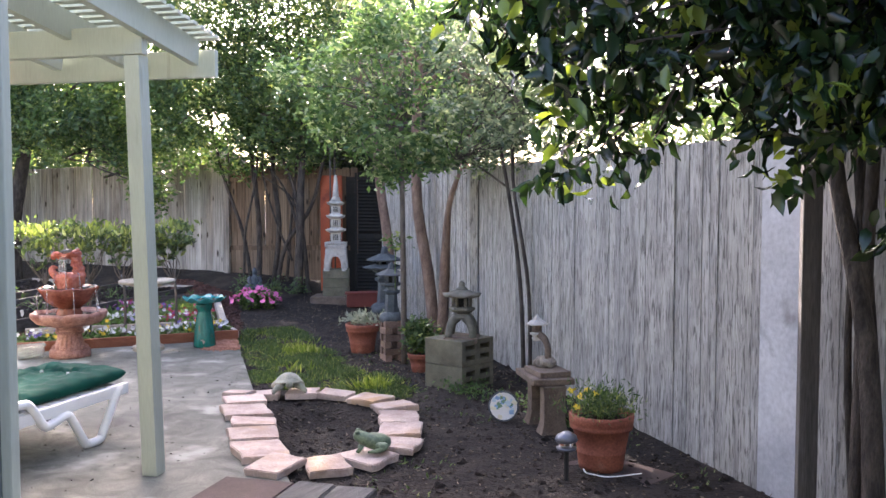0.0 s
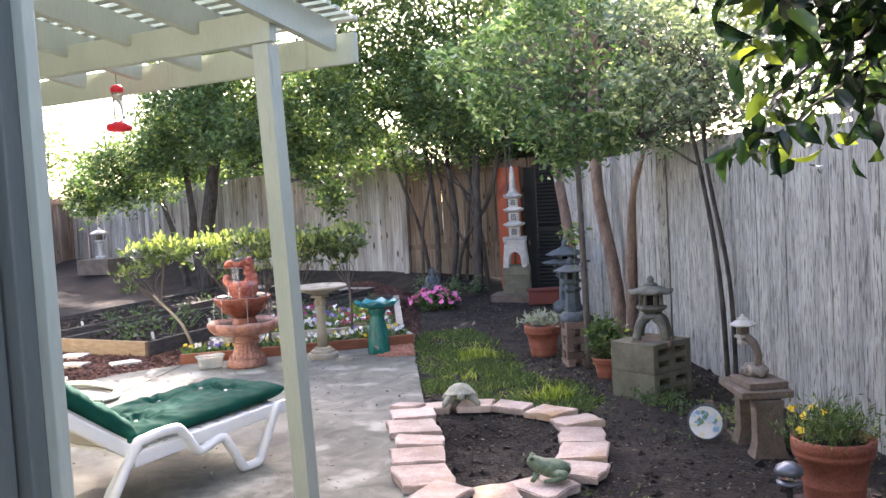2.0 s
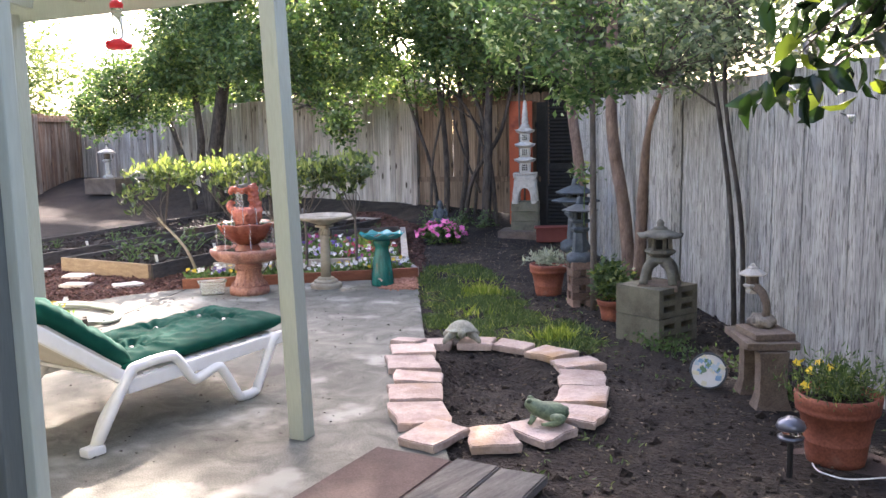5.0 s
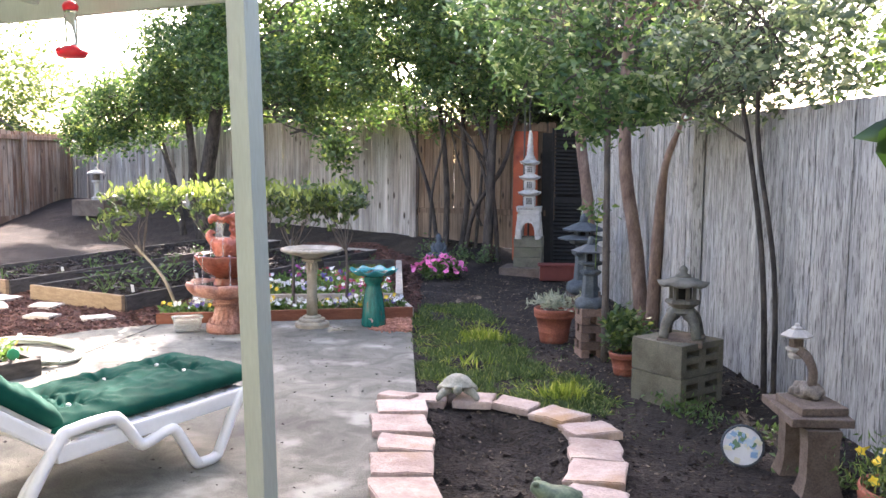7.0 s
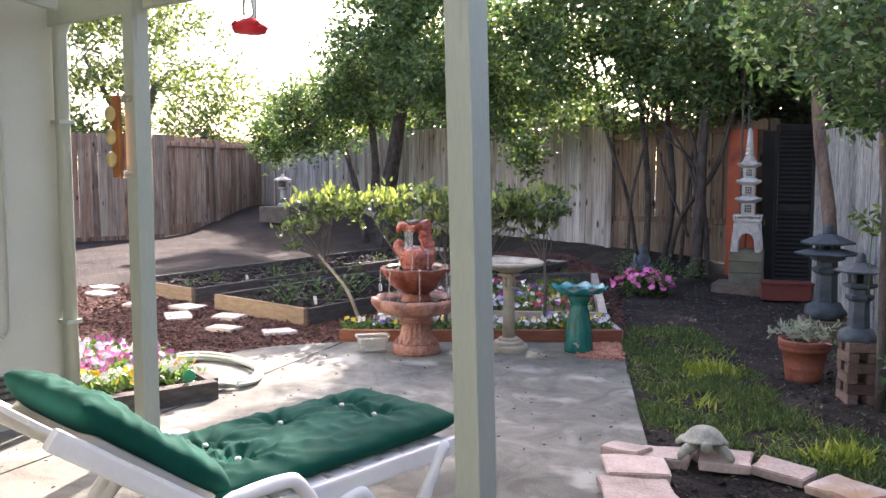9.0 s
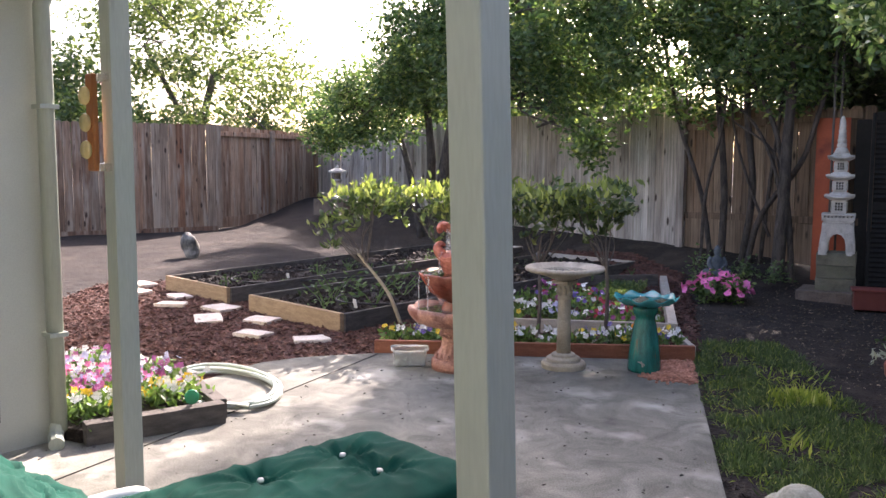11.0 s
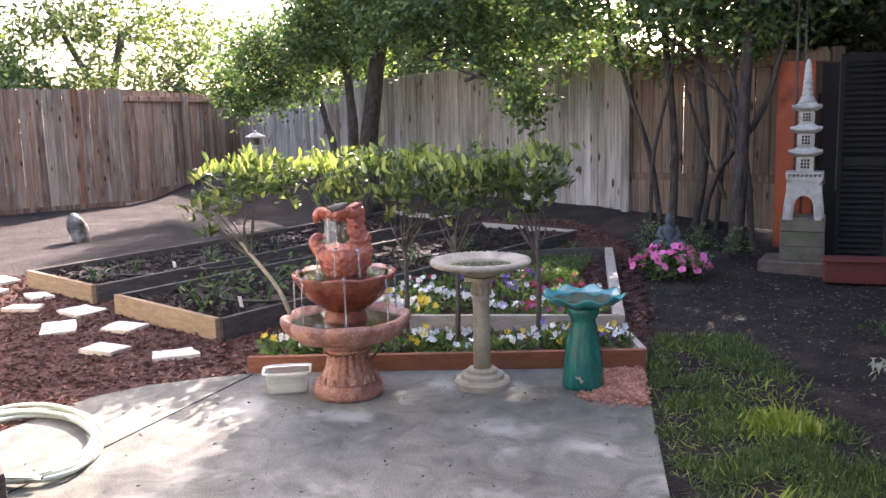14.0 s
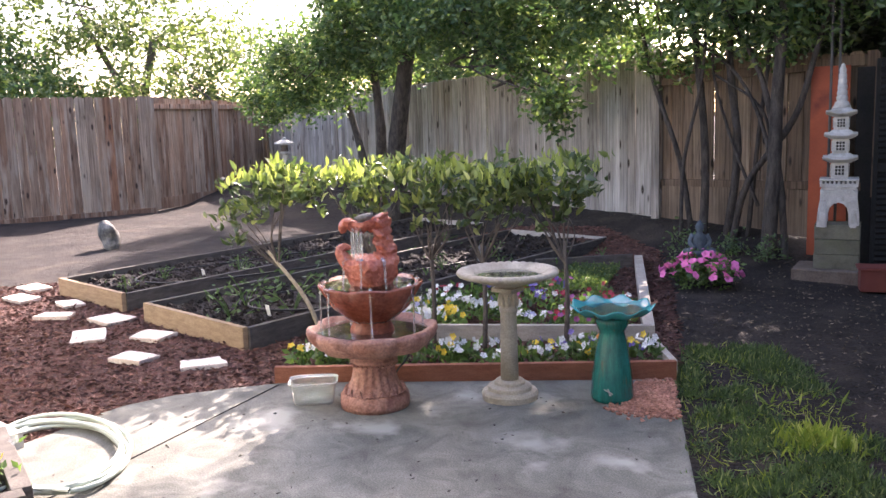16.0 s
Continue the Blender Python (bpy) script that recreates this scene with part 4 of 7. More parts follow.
# dark stems before the brown fence panel
# Crown blobs centred above z 4 are out of view, added to shade the patio.
tree("shrub_tree", "many-stemmed dark green tree with leaning bare stems", [
    ([(-6.95, 10.40, 0.1), (-7.12, 10.40, 0.9), (-7.42, 10.35, 1.7), (-7.6, 10.2, 2.8)], 0.030, 0.018),
    ([(-6.85, 10.42, 0.1), (-6.86, 10.45, 1.0), (-6.95, 10.4, 2.0), (-7.1, 10.3, 3.2)], 0.042, 0.026),
    ([(-6.62, 10.46, 0.1), (-6.52, 10.48, 1.0), (-6.60, 10.45, 2.0), (-6.3, 10.4, 3.2)], 0.042, 0.026),
    ([(-6.55, 10.45, 0.1), (-6.35, 10.40, 0.7), (-5.90, 10.38, 1.25), (-5.72, 10.40, 1.8), (-5.45, 10.4, 2.7)], 0.032, 0.022),
    ([(-6.42, 10.50, 0.1), (-6.32, 10.5, 1.1), (-6.15, 10.4, 2.1), (-6.3, 10.3, 3.0)], 0.022, 0.015),
    ([(-5.85, 10.25, 0.05), (-5.95, 10.28, 0.8), (-6.15, 10.3, 1.6), (-6.5, 10.3, 2.2), (-6.9, 10.2, 3.0)], 0.030, 0.02),
    ([(-7.02, 10.30, 0.1), (-7.0, 10.32, 0.9), (-6.82, 10.35, 1.7), (-6.7, 10.3, 2.8)], 0.020, 0.013),
    ([(-6.05, 10.35, 0.1), (-6.1, 10.35, 0.8), (-5.98, 10.3, 1.5), (-6.15, 10.3, 2.6)], 0.022, 0.014),
    ([(-6.25, 10.42, 0.5), (-6.55, 10.42, 1.1), (-6.75, 10.4, 1.8), (-6.6, 10.35, 2.5)], 0.016, 0.010),
    ([(-5.98, 10.18, 0.05), (-5.96, 10.22, 0.9), (-5.94, 10.22, 1.6), (-5.80, 10.15, 2.8)], 0.065, 0.04),
    ([(-5.97, 10.22, 0.55), (-6.10, 10.3, 1.10), (-6.45, 10.38, 1.65), (-7.0, 10.4, 2.05)], 0.022, 0.012),
    ([(-5.98, 10.22, 0.35), (-6.04, 10.3, 0.8), (-6.2, 10.38, 1.35), (-6.75, 10.4, 1.7)], 0.018, 0.010),
], [(-7.3, 10.2, 3.0, 0.9, 0.9, 0.6), (-6.3, 10.3, 3.0, 0.9, 0.9, 0.7), (-6.9, 9.9, 4.3, 1.6, 1.3, 1.1), (-7.9, 10.6, 5.0, 1.3, 1.2, 0.9), (-6.3, 10.4, 4.8, 1.5, 1.3, 0.7), (-5.5, 10.2, 3.0, 0.8, 0.8, 0.7), (-7.9, 10.3, 2.25, 0.6, 0.6, 0.40), (-7.6, 9.9, 2.5, 0.6, 0.6, 0.40), (-6.4, 10.1, 2.35, 0.7, 0.5, 0.32), (-5.6, 10.3, 2.3, 0.6, 0.5, 0.3), (-7.2, 10.45, 1.85, 0.35, 0.3, 0.15), (-6.9, 10.6, 2.35, 0.55, 0.3, 0.40), (-6.1, 10.4, 1.95, 0.5, 0.3, 0.18)],
    M["leaf_dark"], M["dark_bark"], 11, 0.080, 0.46, 17, 4300, 0.11, gaps=0.30)

# big tree before the tall grey fence
tree("broad_tree", "broad dark green tree with twisted dark trunks", [
    ([(-11.5, 9.9, 0.0), (-11.4, 9.85, 0.9), (-11.15, 9.8, 1.6), (-10.8, 9.8, 2.8)], 0.15, 0.09),
    ([(-11.7, 9.95, 0.0), (-11.85, 9.9, 0.8), (-11.7, 9.8, 1.4), (-11.9, 9.8, 2.5)], 0.09, 0.05),
    ([(-12.2, 9.95, 0.0), (-12.4, 9.9, 0.9), (-12.75, 9.9, 1.6), (-13.0, 9.8, 2.3)], 0.06, 0.04),
], [(-10.7, 9.7, 3.2, 1.4, 1.2, 1.0), (-12.6, 9.6, 2.2, 1.1, 1.0, 0.65), (-11.6, 9.6, 2.5, 0.8, 0.8, 0.5), (-13.8, 9.5, 1.95, 0.8, 0.7, 0.45), (-14.4, 9.5, 1.65, 0.45, 0.4, 0.3), (-9.7, 9.7, 2.65, 1.1, 1.0, 0.65), (-11.1, 9.8, 4.3, 1.1, 1.0, 0.8), (-10.3, 9.9, 3.4, 1.0, 1.0, 0.7), (-8.75, 9.9, 2.05, 0.6, 0.5, 0.35), (-8.35, 9.9, 1.55, 0.30, 0.3, 0.26), (-8.6, 9.9, 2.75, 0.8, 0.7, 0.45), (-8.0, 9.9, 3.4, 0.8, 0.8, 0.5)],
    M["leaf_dark"], M["dark_bark"], 12, 0.085, 0.5, 20, 4300, 0.12, nt=24, gaps=0.36)
# small tree added for the sunlit sprays over the tall fence
tree("garden_tree", "small tree added for sunlit yellow-green sprays over the grey fence", [
    ([(-10.6, 11.7, 0.0), (-10.5, 11.65, 1.2), (-10.3, 11.5, 2.0)], 0.05, 0.025),
], [(-10.2, 11.3, 2.15, 0.7, 0.3, 0.22), (-9.5, 11.2, 2.3, 0.6, 0.3, 0.2), (-11.0, 11.3, 2.0, 0.4, 0.3, 0.15), (-8.9, 11.2, 2.2, 0.35, 0.3, 0.15)],
    M["leaf_far"], M["bark"], 33, 0.095, 0.55, 14, 150, 0.10, nt=10, gaps=0.2)

# small tree on a thin straight stem, olive foliage
tree("slim_tree", "small tree with a thin straight pale stem and glossy grey-green leaves", [
    ([(-2.38, 6.85, -0.05), (-2.41, 6.88, 1.0), (-2.46, 6.95, 1.60), (-2.5, 7.0, 2.0)], 0.026, 0.018),
], [(-2.56, 7.02, 1.92, 0.52, 0.45, 0.42), (-2.32, 7.30, 1.98, 0.45, 0.5, 0.40), (-2.95, 6.72, 2.12, 0.36, 0.36, 0.30), (-2.6, 6.96, 2.5, 0.6, 0.55, 0.42), (-2.55, 7.05, 1.62, 0.26, 0.26, 0.15), (-3.15, 6.62, 2.40, 0.33, 0.36, 0.26), (-2.5, 7.05, 2.95, 0.5, 0.5, 0.25)],
    M["leaf_slim"], M["bark"], 13, 0.070, 0.46, 11, 1150, 0.062, nt=26, r=0.004, gaps=0.48)

# reddish trunks along the fence
tree("madrone_tree", "tree with smooth reddish peeling trunks beside the fence", [
    ([(-2.85, 8.28, -0.05), (-2.97, 8.36, 0.6), (-3.15, 8.46, 1.3), (-3.17, 8.48, 2.1), (-3.07, 8.36, 2.8)], 0.065, 0.045),
    ([(-2.73, 8.21, -0.05), (-2.69, 8.19, 0.7), (-2.61, 8.16, 1.3), (-2.32, 7.92, 1.75), (-2.22, 7.81, 2.4)], 0.055, 0.035),
    ([(-3.92, 9.21, -0.05), (-3.97, 9.24, 0.8), (-4.12, 9.31, 1.5), (-4.17, 9.26, 2.2)], 0.065, 0.045),
], [(-2.97, 8.16, 3.1, 0.6, 0.6, 0.4), (-2.12, 7.75, 2.8, 0.4, 0.4, 0.3), (-4.17, 9.16, 2.7, 0.6, 0.6, 0.45)],
    M["leaf_olive"], M["red_bark"], 14, 0.075, 0.38, 9, 480, 0.10, r=0.007, gaps=0.5)

# twin dark stems before the fence
tree("twin_stem_tree", "slender tree with two dark stems and glossy small leaves", [
    ([(-1.21, 6.62, -0.05), (-1.27, 6.68, 0.7), (-1.43, 6.82, 1.4), (-1.60, 6.92, 2.0)], 0.018, 0.013),
    ([(-1.15, 6.60, -0.05), (-1.19, 6.64, 0.7), (-1.35, 6.72, 1.5), (-1.33, 6.72, 2.1)], 0.016, 0.012),
    ([(-1.47, 6.85, 1.45), (-1.80, 7.02, 1.62), (-2.05, 7.12, 1.68)], 0.009, 0.005),
], [(-1.58, 6.88, 2.05, 0.50, 0.45, 0.34), (-1.15, 6.70, 1.92, 0.42, 0.40, 0.26), (-1.42, 6.80, 2.5, 0.7, 0.6, 0.42), (-0.70, 6.30, 2.02, 0.45, 0.35, 0.25), (-1.78, 6.92, 1.70, 0.22, 0.22, 0.16), (-1.30, 6.78, 1.70, 0.16, 0.16, 0.10), (-0.85, 6.45, 1.72, 0.16, 0.16, 0.08)],
    M["leaf_olive"], M["dark_bark"], 15, 0.060, 0.46, 10, 950, 0.06, nt=20, r=0.0032, gaps=0.46)

# dark glossy tree that hangs over the camera's way; highest crown added for shade
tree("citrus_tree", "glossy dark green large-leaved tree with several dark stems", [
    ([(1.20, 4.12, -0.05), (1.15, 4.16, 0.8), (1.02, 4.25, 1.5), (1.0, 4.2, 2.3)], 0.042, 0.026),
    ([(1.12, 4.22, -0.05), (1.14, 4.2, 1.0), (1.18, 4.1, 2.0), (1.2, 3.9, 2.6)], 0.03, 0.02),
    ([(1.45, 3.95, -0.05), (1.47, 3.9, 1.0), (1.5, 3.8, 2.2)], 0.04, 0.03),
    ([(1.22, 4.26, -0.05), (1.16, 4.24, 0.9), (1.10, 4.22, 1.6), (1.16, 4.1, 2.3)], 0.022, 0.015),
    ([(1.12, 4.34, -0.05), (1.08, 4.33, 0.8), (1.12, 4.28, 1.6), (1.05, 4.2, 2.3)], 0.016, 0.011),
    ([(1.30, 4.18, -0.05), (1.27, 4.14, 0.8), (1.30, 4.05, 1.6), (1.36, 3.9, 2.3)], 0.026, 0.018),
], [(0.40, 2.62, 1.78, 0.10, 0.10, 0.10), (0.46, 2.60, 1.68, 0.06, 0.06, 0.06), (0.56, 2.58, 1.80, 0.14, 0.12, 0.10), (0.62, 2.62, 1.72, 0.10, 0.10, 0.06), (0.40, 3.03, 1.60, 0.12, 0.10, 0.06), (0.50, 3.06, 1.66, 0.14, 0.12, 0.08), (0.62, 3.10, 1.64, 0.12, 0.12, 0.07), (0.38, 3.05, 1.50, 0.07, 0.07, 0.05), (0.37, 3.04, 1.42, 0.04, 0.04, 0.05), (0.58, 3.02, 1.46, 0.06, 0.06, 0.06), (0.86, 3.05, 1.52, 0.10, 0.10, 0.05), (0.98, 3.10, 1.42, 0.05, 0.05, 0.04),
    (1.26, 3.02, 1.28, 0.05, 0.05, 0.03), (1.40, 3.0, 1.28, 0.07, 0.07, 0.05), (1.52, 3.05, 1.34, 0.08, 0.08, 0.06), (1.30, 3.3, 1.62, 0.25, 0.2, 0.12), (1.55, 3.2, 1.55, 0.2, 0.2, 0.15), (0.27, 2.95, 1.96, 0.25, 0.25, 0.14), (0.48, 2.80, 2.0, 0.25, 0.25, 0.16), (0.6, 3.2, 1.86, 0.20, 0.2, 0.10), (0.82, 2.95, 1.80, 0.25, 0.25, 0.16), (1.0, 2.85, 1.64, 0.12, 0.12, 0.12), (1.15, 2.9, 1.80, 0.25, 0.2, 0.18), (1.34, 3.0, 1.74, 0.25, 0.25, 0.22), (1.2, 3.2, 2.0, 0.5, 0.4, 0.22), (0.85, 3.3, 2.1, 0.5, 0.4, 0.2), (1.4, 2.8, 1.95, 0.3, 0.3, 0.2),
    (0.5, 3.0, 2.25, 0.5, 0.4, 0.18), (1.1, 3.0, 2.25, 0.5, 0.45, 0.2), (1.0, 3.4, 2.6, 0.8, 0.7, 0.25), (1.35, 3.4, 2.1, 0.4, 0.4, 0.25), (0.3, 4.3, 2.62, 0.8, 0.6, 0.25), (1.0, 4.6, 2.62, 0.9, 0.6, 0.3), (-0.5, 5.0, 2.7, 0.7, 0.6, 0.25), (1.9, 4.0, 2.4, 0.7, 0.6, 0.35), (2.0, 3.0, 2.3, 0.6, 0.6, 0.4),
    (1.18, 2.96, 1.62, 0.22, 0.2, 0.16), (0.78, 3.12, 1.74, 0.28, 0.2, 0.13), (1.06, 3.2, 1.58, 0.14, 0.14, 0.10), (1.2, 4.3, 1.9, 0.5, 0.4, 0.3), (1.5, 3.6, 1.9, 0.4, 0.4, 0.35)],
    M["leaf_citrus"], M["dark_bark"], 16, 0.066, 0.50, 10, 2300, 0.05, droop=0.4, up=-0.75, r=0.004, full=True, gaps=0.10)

# dense trees beyond the grey fence
tree("backyard_tree", "leafy green tree just beyond the grey fence", [
    ([(1.1, 6.3, 0.0), (1.1, 6.25, 1.2), (1.0, 6.2, 2.0)], 0.07, 0.04),
], [(0.9, 6.1, 1.9, 0.8, 0.5, 0.35), (-0.3, 7.0, 1.85, 0.7, 0.5, 0.25), (1.9, 5.2, 2.1, 0.9, 0.6, 0.5), (2.9, 4.3, 2.2, 0.9, 0.6, 0.6)],
    M["leaf_mid"], M["dark_bark"], 29, 0.07, 0.45, 13, 1000, 0.11, nt=14)
tree("backyard_tree", "dark green leafy tree beyond the grey fence", [
    ([(-0.6, 8.3, 0.0), (-0.6, 8.3, 1.6), (-0.7, 8.2, 2.8)], 0.10, 0.06),
], [(-0.5, 8.0, 2.5, 0.8, 0.8, 0.4), (0.5, 7.3, 2.3, 0.8, 0.8, 0.5), (-1.6, 9.0, 2.4, 0.6, 0.6, 0.35)],
    M["leaf_olive"], M["dark_bark"], 23, 0.065, 0.42, 9, 420, 0.12, nt=20, gaps=0.5)
tree("backyard_tree", "dark green leafy tree beyond the grey fence", [
    ([(2.2, 5.9, 0.0), (2.2, 5.9, 1.5), (2.1, 5.8, 2.6)], 0.10, 0.06),
], [(2.1, 5.7, 2.4, 1.0, 0.9, 0.8), (1.4, 6.3, 2.3, 0.9, 0.8, 0.7), (3.0, 5.0, 2.2, 0.9, 0.9, 0.9), (2.0, 5.6, 3.5, 1.2, 1.1, 0.7)],
    M["leaf_dark"], M["dark_bark"], 24, 0.08, 0.45, 12, 850, 0.13, nt=20)
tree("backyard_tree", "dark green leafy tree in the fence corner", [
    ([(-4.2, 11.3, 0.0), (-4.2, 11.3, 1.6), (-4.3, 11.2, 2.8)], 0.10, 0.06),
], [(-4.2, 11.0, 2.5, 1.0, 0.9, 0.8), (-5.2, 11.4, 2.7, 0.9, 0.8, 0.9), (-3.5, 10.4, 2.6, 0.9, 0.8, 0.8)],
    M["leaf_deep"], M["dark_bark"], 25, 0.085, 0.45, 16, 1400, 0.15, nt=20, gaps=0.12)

# The last tree, at x -17.2, is hidden and added to shade the back soil.
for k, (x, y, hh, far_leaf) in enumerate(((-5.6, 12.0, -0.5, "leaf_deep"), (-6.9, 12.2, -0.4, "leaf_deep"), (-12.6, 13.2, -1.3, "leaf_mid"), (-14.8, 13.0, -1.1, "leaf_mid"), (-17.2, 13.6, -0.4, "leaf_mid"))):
    tree("backyard_tree", "dense green tree in the backdrop and shade row behind the fences", [
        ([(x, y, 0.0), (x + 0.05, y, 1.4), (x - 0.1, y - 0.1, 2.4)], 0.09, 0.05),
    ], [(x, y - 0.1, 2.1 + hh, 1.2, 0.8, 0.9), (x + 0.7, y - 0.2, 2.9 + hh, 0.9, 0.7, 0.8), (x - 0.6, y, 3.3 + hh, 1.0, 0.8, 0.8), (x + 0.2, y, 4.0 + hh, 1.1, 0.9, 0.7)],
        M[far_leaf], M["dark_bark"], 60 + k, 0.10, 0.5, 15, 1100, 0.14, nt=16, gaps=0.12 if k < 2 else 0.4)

# pale weeping tree behind the yard
tree("weeping_tree", "tall pale grey-green weeping tree behind the fence", [
    ([(-6.4, 13.2, 0.0), (-6.3, 13.2, 2.5), (-6.1, 13.1, 5.0)], 0.16, 0.09),
], [(-6.2, 12.8, 5.0, 1.5, 1.3, 1.6), (-5.2, 12.4, 4.4, 1.1, 1.0, 1.3), (-6.9, 12.9, 4.0, 0.9, 0.9, 0.9)],
    M["leaf_silver"], M["bark"], 17, 0.16, 0.16, 13, 900, 0.16, droop=0.3, up=-1.2)

# bright trees beyond the west fence
tree("garden_tree", "sunlit yellow-green leafy tree behind the brown fence", [
    ([(-21.90, 9.58, -0.27), (-21.78, 9.58, 1.65), (-21.30, 9.82, 3.33)], 0.14, 0.08),
    ([(-21.78, 9.58, 1.53), (-22.38, 9.10, 2.85), (-22.86, 8.62, 4.05)], 0.09, 0.05),
], [(-21.54, 10.30, 3.69, 1.92, 2.16, 1.08), (-22.26, 8.38, 4.05, 1.92, 1.92, 1.20), (-22.02, 9.34, 5.13, 2.04, 2.40, 0.96), (-20.82, 11.62, 2.25, 1.44, 1.68, 0.96), (-20.58, 9.58, 2.01, 0.96, 1.68, 0.72), (-19.98, 11.26, 1.77, 0.60, 1.08, 0.60), (-19.74, 8.86, 1.83, 0.60, 1.56, 0.60), (-19.38, 10.78, 1.53, 0.42, 0.84, 0.42)],
    M["leaf_far"], M["bark"], 18, 0.13, 0.6, 26, 900, 0.20, nt=16, r=0.012, shell=0.35, gaps=0.42)
tree("garden_tree", "sunlit yellow-green leafy tree behind the brown fence", [
    ([(-21.90, 4.78, -0.27), (-21.78, 4.90, 1.65), (-21.54, 5.02, 3.09)], 0.12, 0.08),
], [(-21.54, 5.50, 2.85, 1.56, 1.80, 1.08), (-22.02, 3.58, 2.97, 1.56, 1.68, 1.08), (-21.30, 6.94, 2.37, 1.20, 1.20, 0.72), (-20.34, 6.70, 1.89, 0.96, 1.80, 0.66), (-20.34, 3.58, 1.89, 0.96, 1.80, 0.72), (-19.50, 5.98, 1.83, 0.60, 1.68, 0.60)],
    M["leaf_mid"], M["bark"], 19, 0.13, 0.6, 28, 850, 0.20, nt=14, r=0.012, shell=0.35, gaps=0.30)

# neighbouring house beyond the tall fence
nb = thing("neighbour_house", (-20.0, 22.3, 0), "pale stucco house with a brown gable roof behind the fence", "house", turn=135)
part("wall", boxed((0, 0, 1.25), (7.0, 3.5, 2.5), 0, 0.01), M["stucco"], nb)
bm = bmesh.new()
v = [bm.verts.new(p) for p in ((-3.9, -2.1, 2.4), (3.9, -2.1, 2.4), (3.9, 2.1, 2.4), (-3.9, 2.1, 2.4), (-3.9, 0, 4.05), (3.9, 0, 4.05))]
for f in ((0, 1, 5, 4), (2, 3, 4, 5), (1, 2, 5), (3, 0, 4), (3, 2, 1, 0)):
    bm.faces.new([v[i] for i in f])
part("roof", bm, M["shingle"], nb)

# ---- hedge of small standards ----


def standard(p, top, blobs, seed, lean=(0, 0)):
    root = thing("hedge_bush", (p[0], p[1], 0), "clipped bright green glossy shrub on a bare stem", "shrub", "row of clipped shrubs")
    t = Vector((lean[0], lean[1], top))
    stem([(0, 0, -0.03), (lean[0] * 0.35 + 0.02, lean[1] * 0.35, top * 0.45), t], 0.017, 0.011, M["pale_bark"] if seed == 1 else M["bark"], "trunk", root, 7)
    tagged(part("branchwork", twigs([(*b[:2], b[2] - 0.06, *b[3:]) for b in blobs], t * 0.8, 12, seed, 0.0036, 0.025), M["bark"], root), kind="stuff")
    blobs = [(*b[:2], b[2] + 0.02, b[3] * 1.02, b[4] * 1.02, b[5] * 0.85) for b in blobs]
    spots = np.concatenate([clumps(blobs, 7, seed + 40, 0.05, 54, 0.25, 0.2), clumps([(*b[:2], b[2] - 0.15, b[3] * 0.9, b[4] * 0.9, 0.08) for b in blobs], 3, seed + 90, 0.02, 6, 0.2)])
    blades("crown", spots, M["leaf_hedge"], 0.078, 0.44, root, 0.4, 0.6, full=True)
    g = random.Random(seed + 70)
    shoots = []
    for b in blobs:
        for _ in range(int(120 * b[3] * b[4] / 0.09)):
            a, q = g.uniform(0, 6.28), math.sqrt(g.uniform(0, 1))
            c = (b[0] + b[3] * q * math.cos(a), b[1] + b[4] * q * math.sin(a))
            lift = b[2] + b[5] * math.sqrt(max(0.0, 1 - q * q)) * 0.80
            tall = max(0.0, noise.noise((c[0] * 9 + p[0], c[1] * 9 + p[1], 2.0))) * 0.20
            shoots.append((c[0], c[1], lift - 0.02 + g.uniform(-0.03, 1.0) * tall))
    # Shoots on top only; their pale colour includes the sunlit hedge top.
    ng = blades("new_growth", shoots, M["leaf_shoot"], 0.072, 0.40, root, 0.35, 1.2, full=True)
    tagged(ng, "upright young shoots, pale yellow-green for the sunlit hedge top", kind="stuff")
    return root


standard((-6.52, 6.18), 0.52, [(-0.42, -0.24, 0.88, 0.22, 0.20, 0.20), (-0.18, -0.10, 0.94, 0.26, 0.24, 0.16), (-0.52, -0.32, 0.70, 0.10, 0.10, 0.12)], 1, (-0.34, -0.20))
standard((-6.25, 6.42), 0.62, [(-0.02, 0.02, 0.96, 0.30, 0.28, 0.13), (-0.26, -0.06, 0.92, 0.22, 0.2, 0.14), (0.0, 0.0, 0.82, 0.18, 0.16, 0.08)], 2)
standard((-5.85, 6.60), 0.62, [(0.0, 0.02, 0.96, 0.30, 0.27, 0.13), (0.14, 0.08, 0.90, 0.22, 0.2, 0.14), (0.0, 0.0, 0.82, 0.18, 0.16, 0.08)], 3)
standard((-5.52, 6.74), 0.62, [(0.0, 0.02, 0.95, 0.26, 0.25, 0.13), (0.18, 0.12, 0.92, 0.2, 0.2, 0.12), (0.0, 0.05, 0.82, 0.18, 0.16, 0.08)], 4)
standard((-5.14, 7.04), 0.64, [(-0.04, 0.0, 0.97, 0.25, 0.24, 0.17), (-0.1, 0.0, 0.84, 0.16, 0.16, 0.10)], 5)

# ---- raised beds and edgings ----


def plank(bm, a, b, z0, z1, t=0.038):
    a, b = Vector(a), Vector(b)
    d = b - a
    m = (a + b) / 2
    return box(bm, (m.x, m.y, (z0 + z1) / 2), (d.length, t, z1 - z0), math.degrees(math.atan2(d.y, d.x)), 0.004)


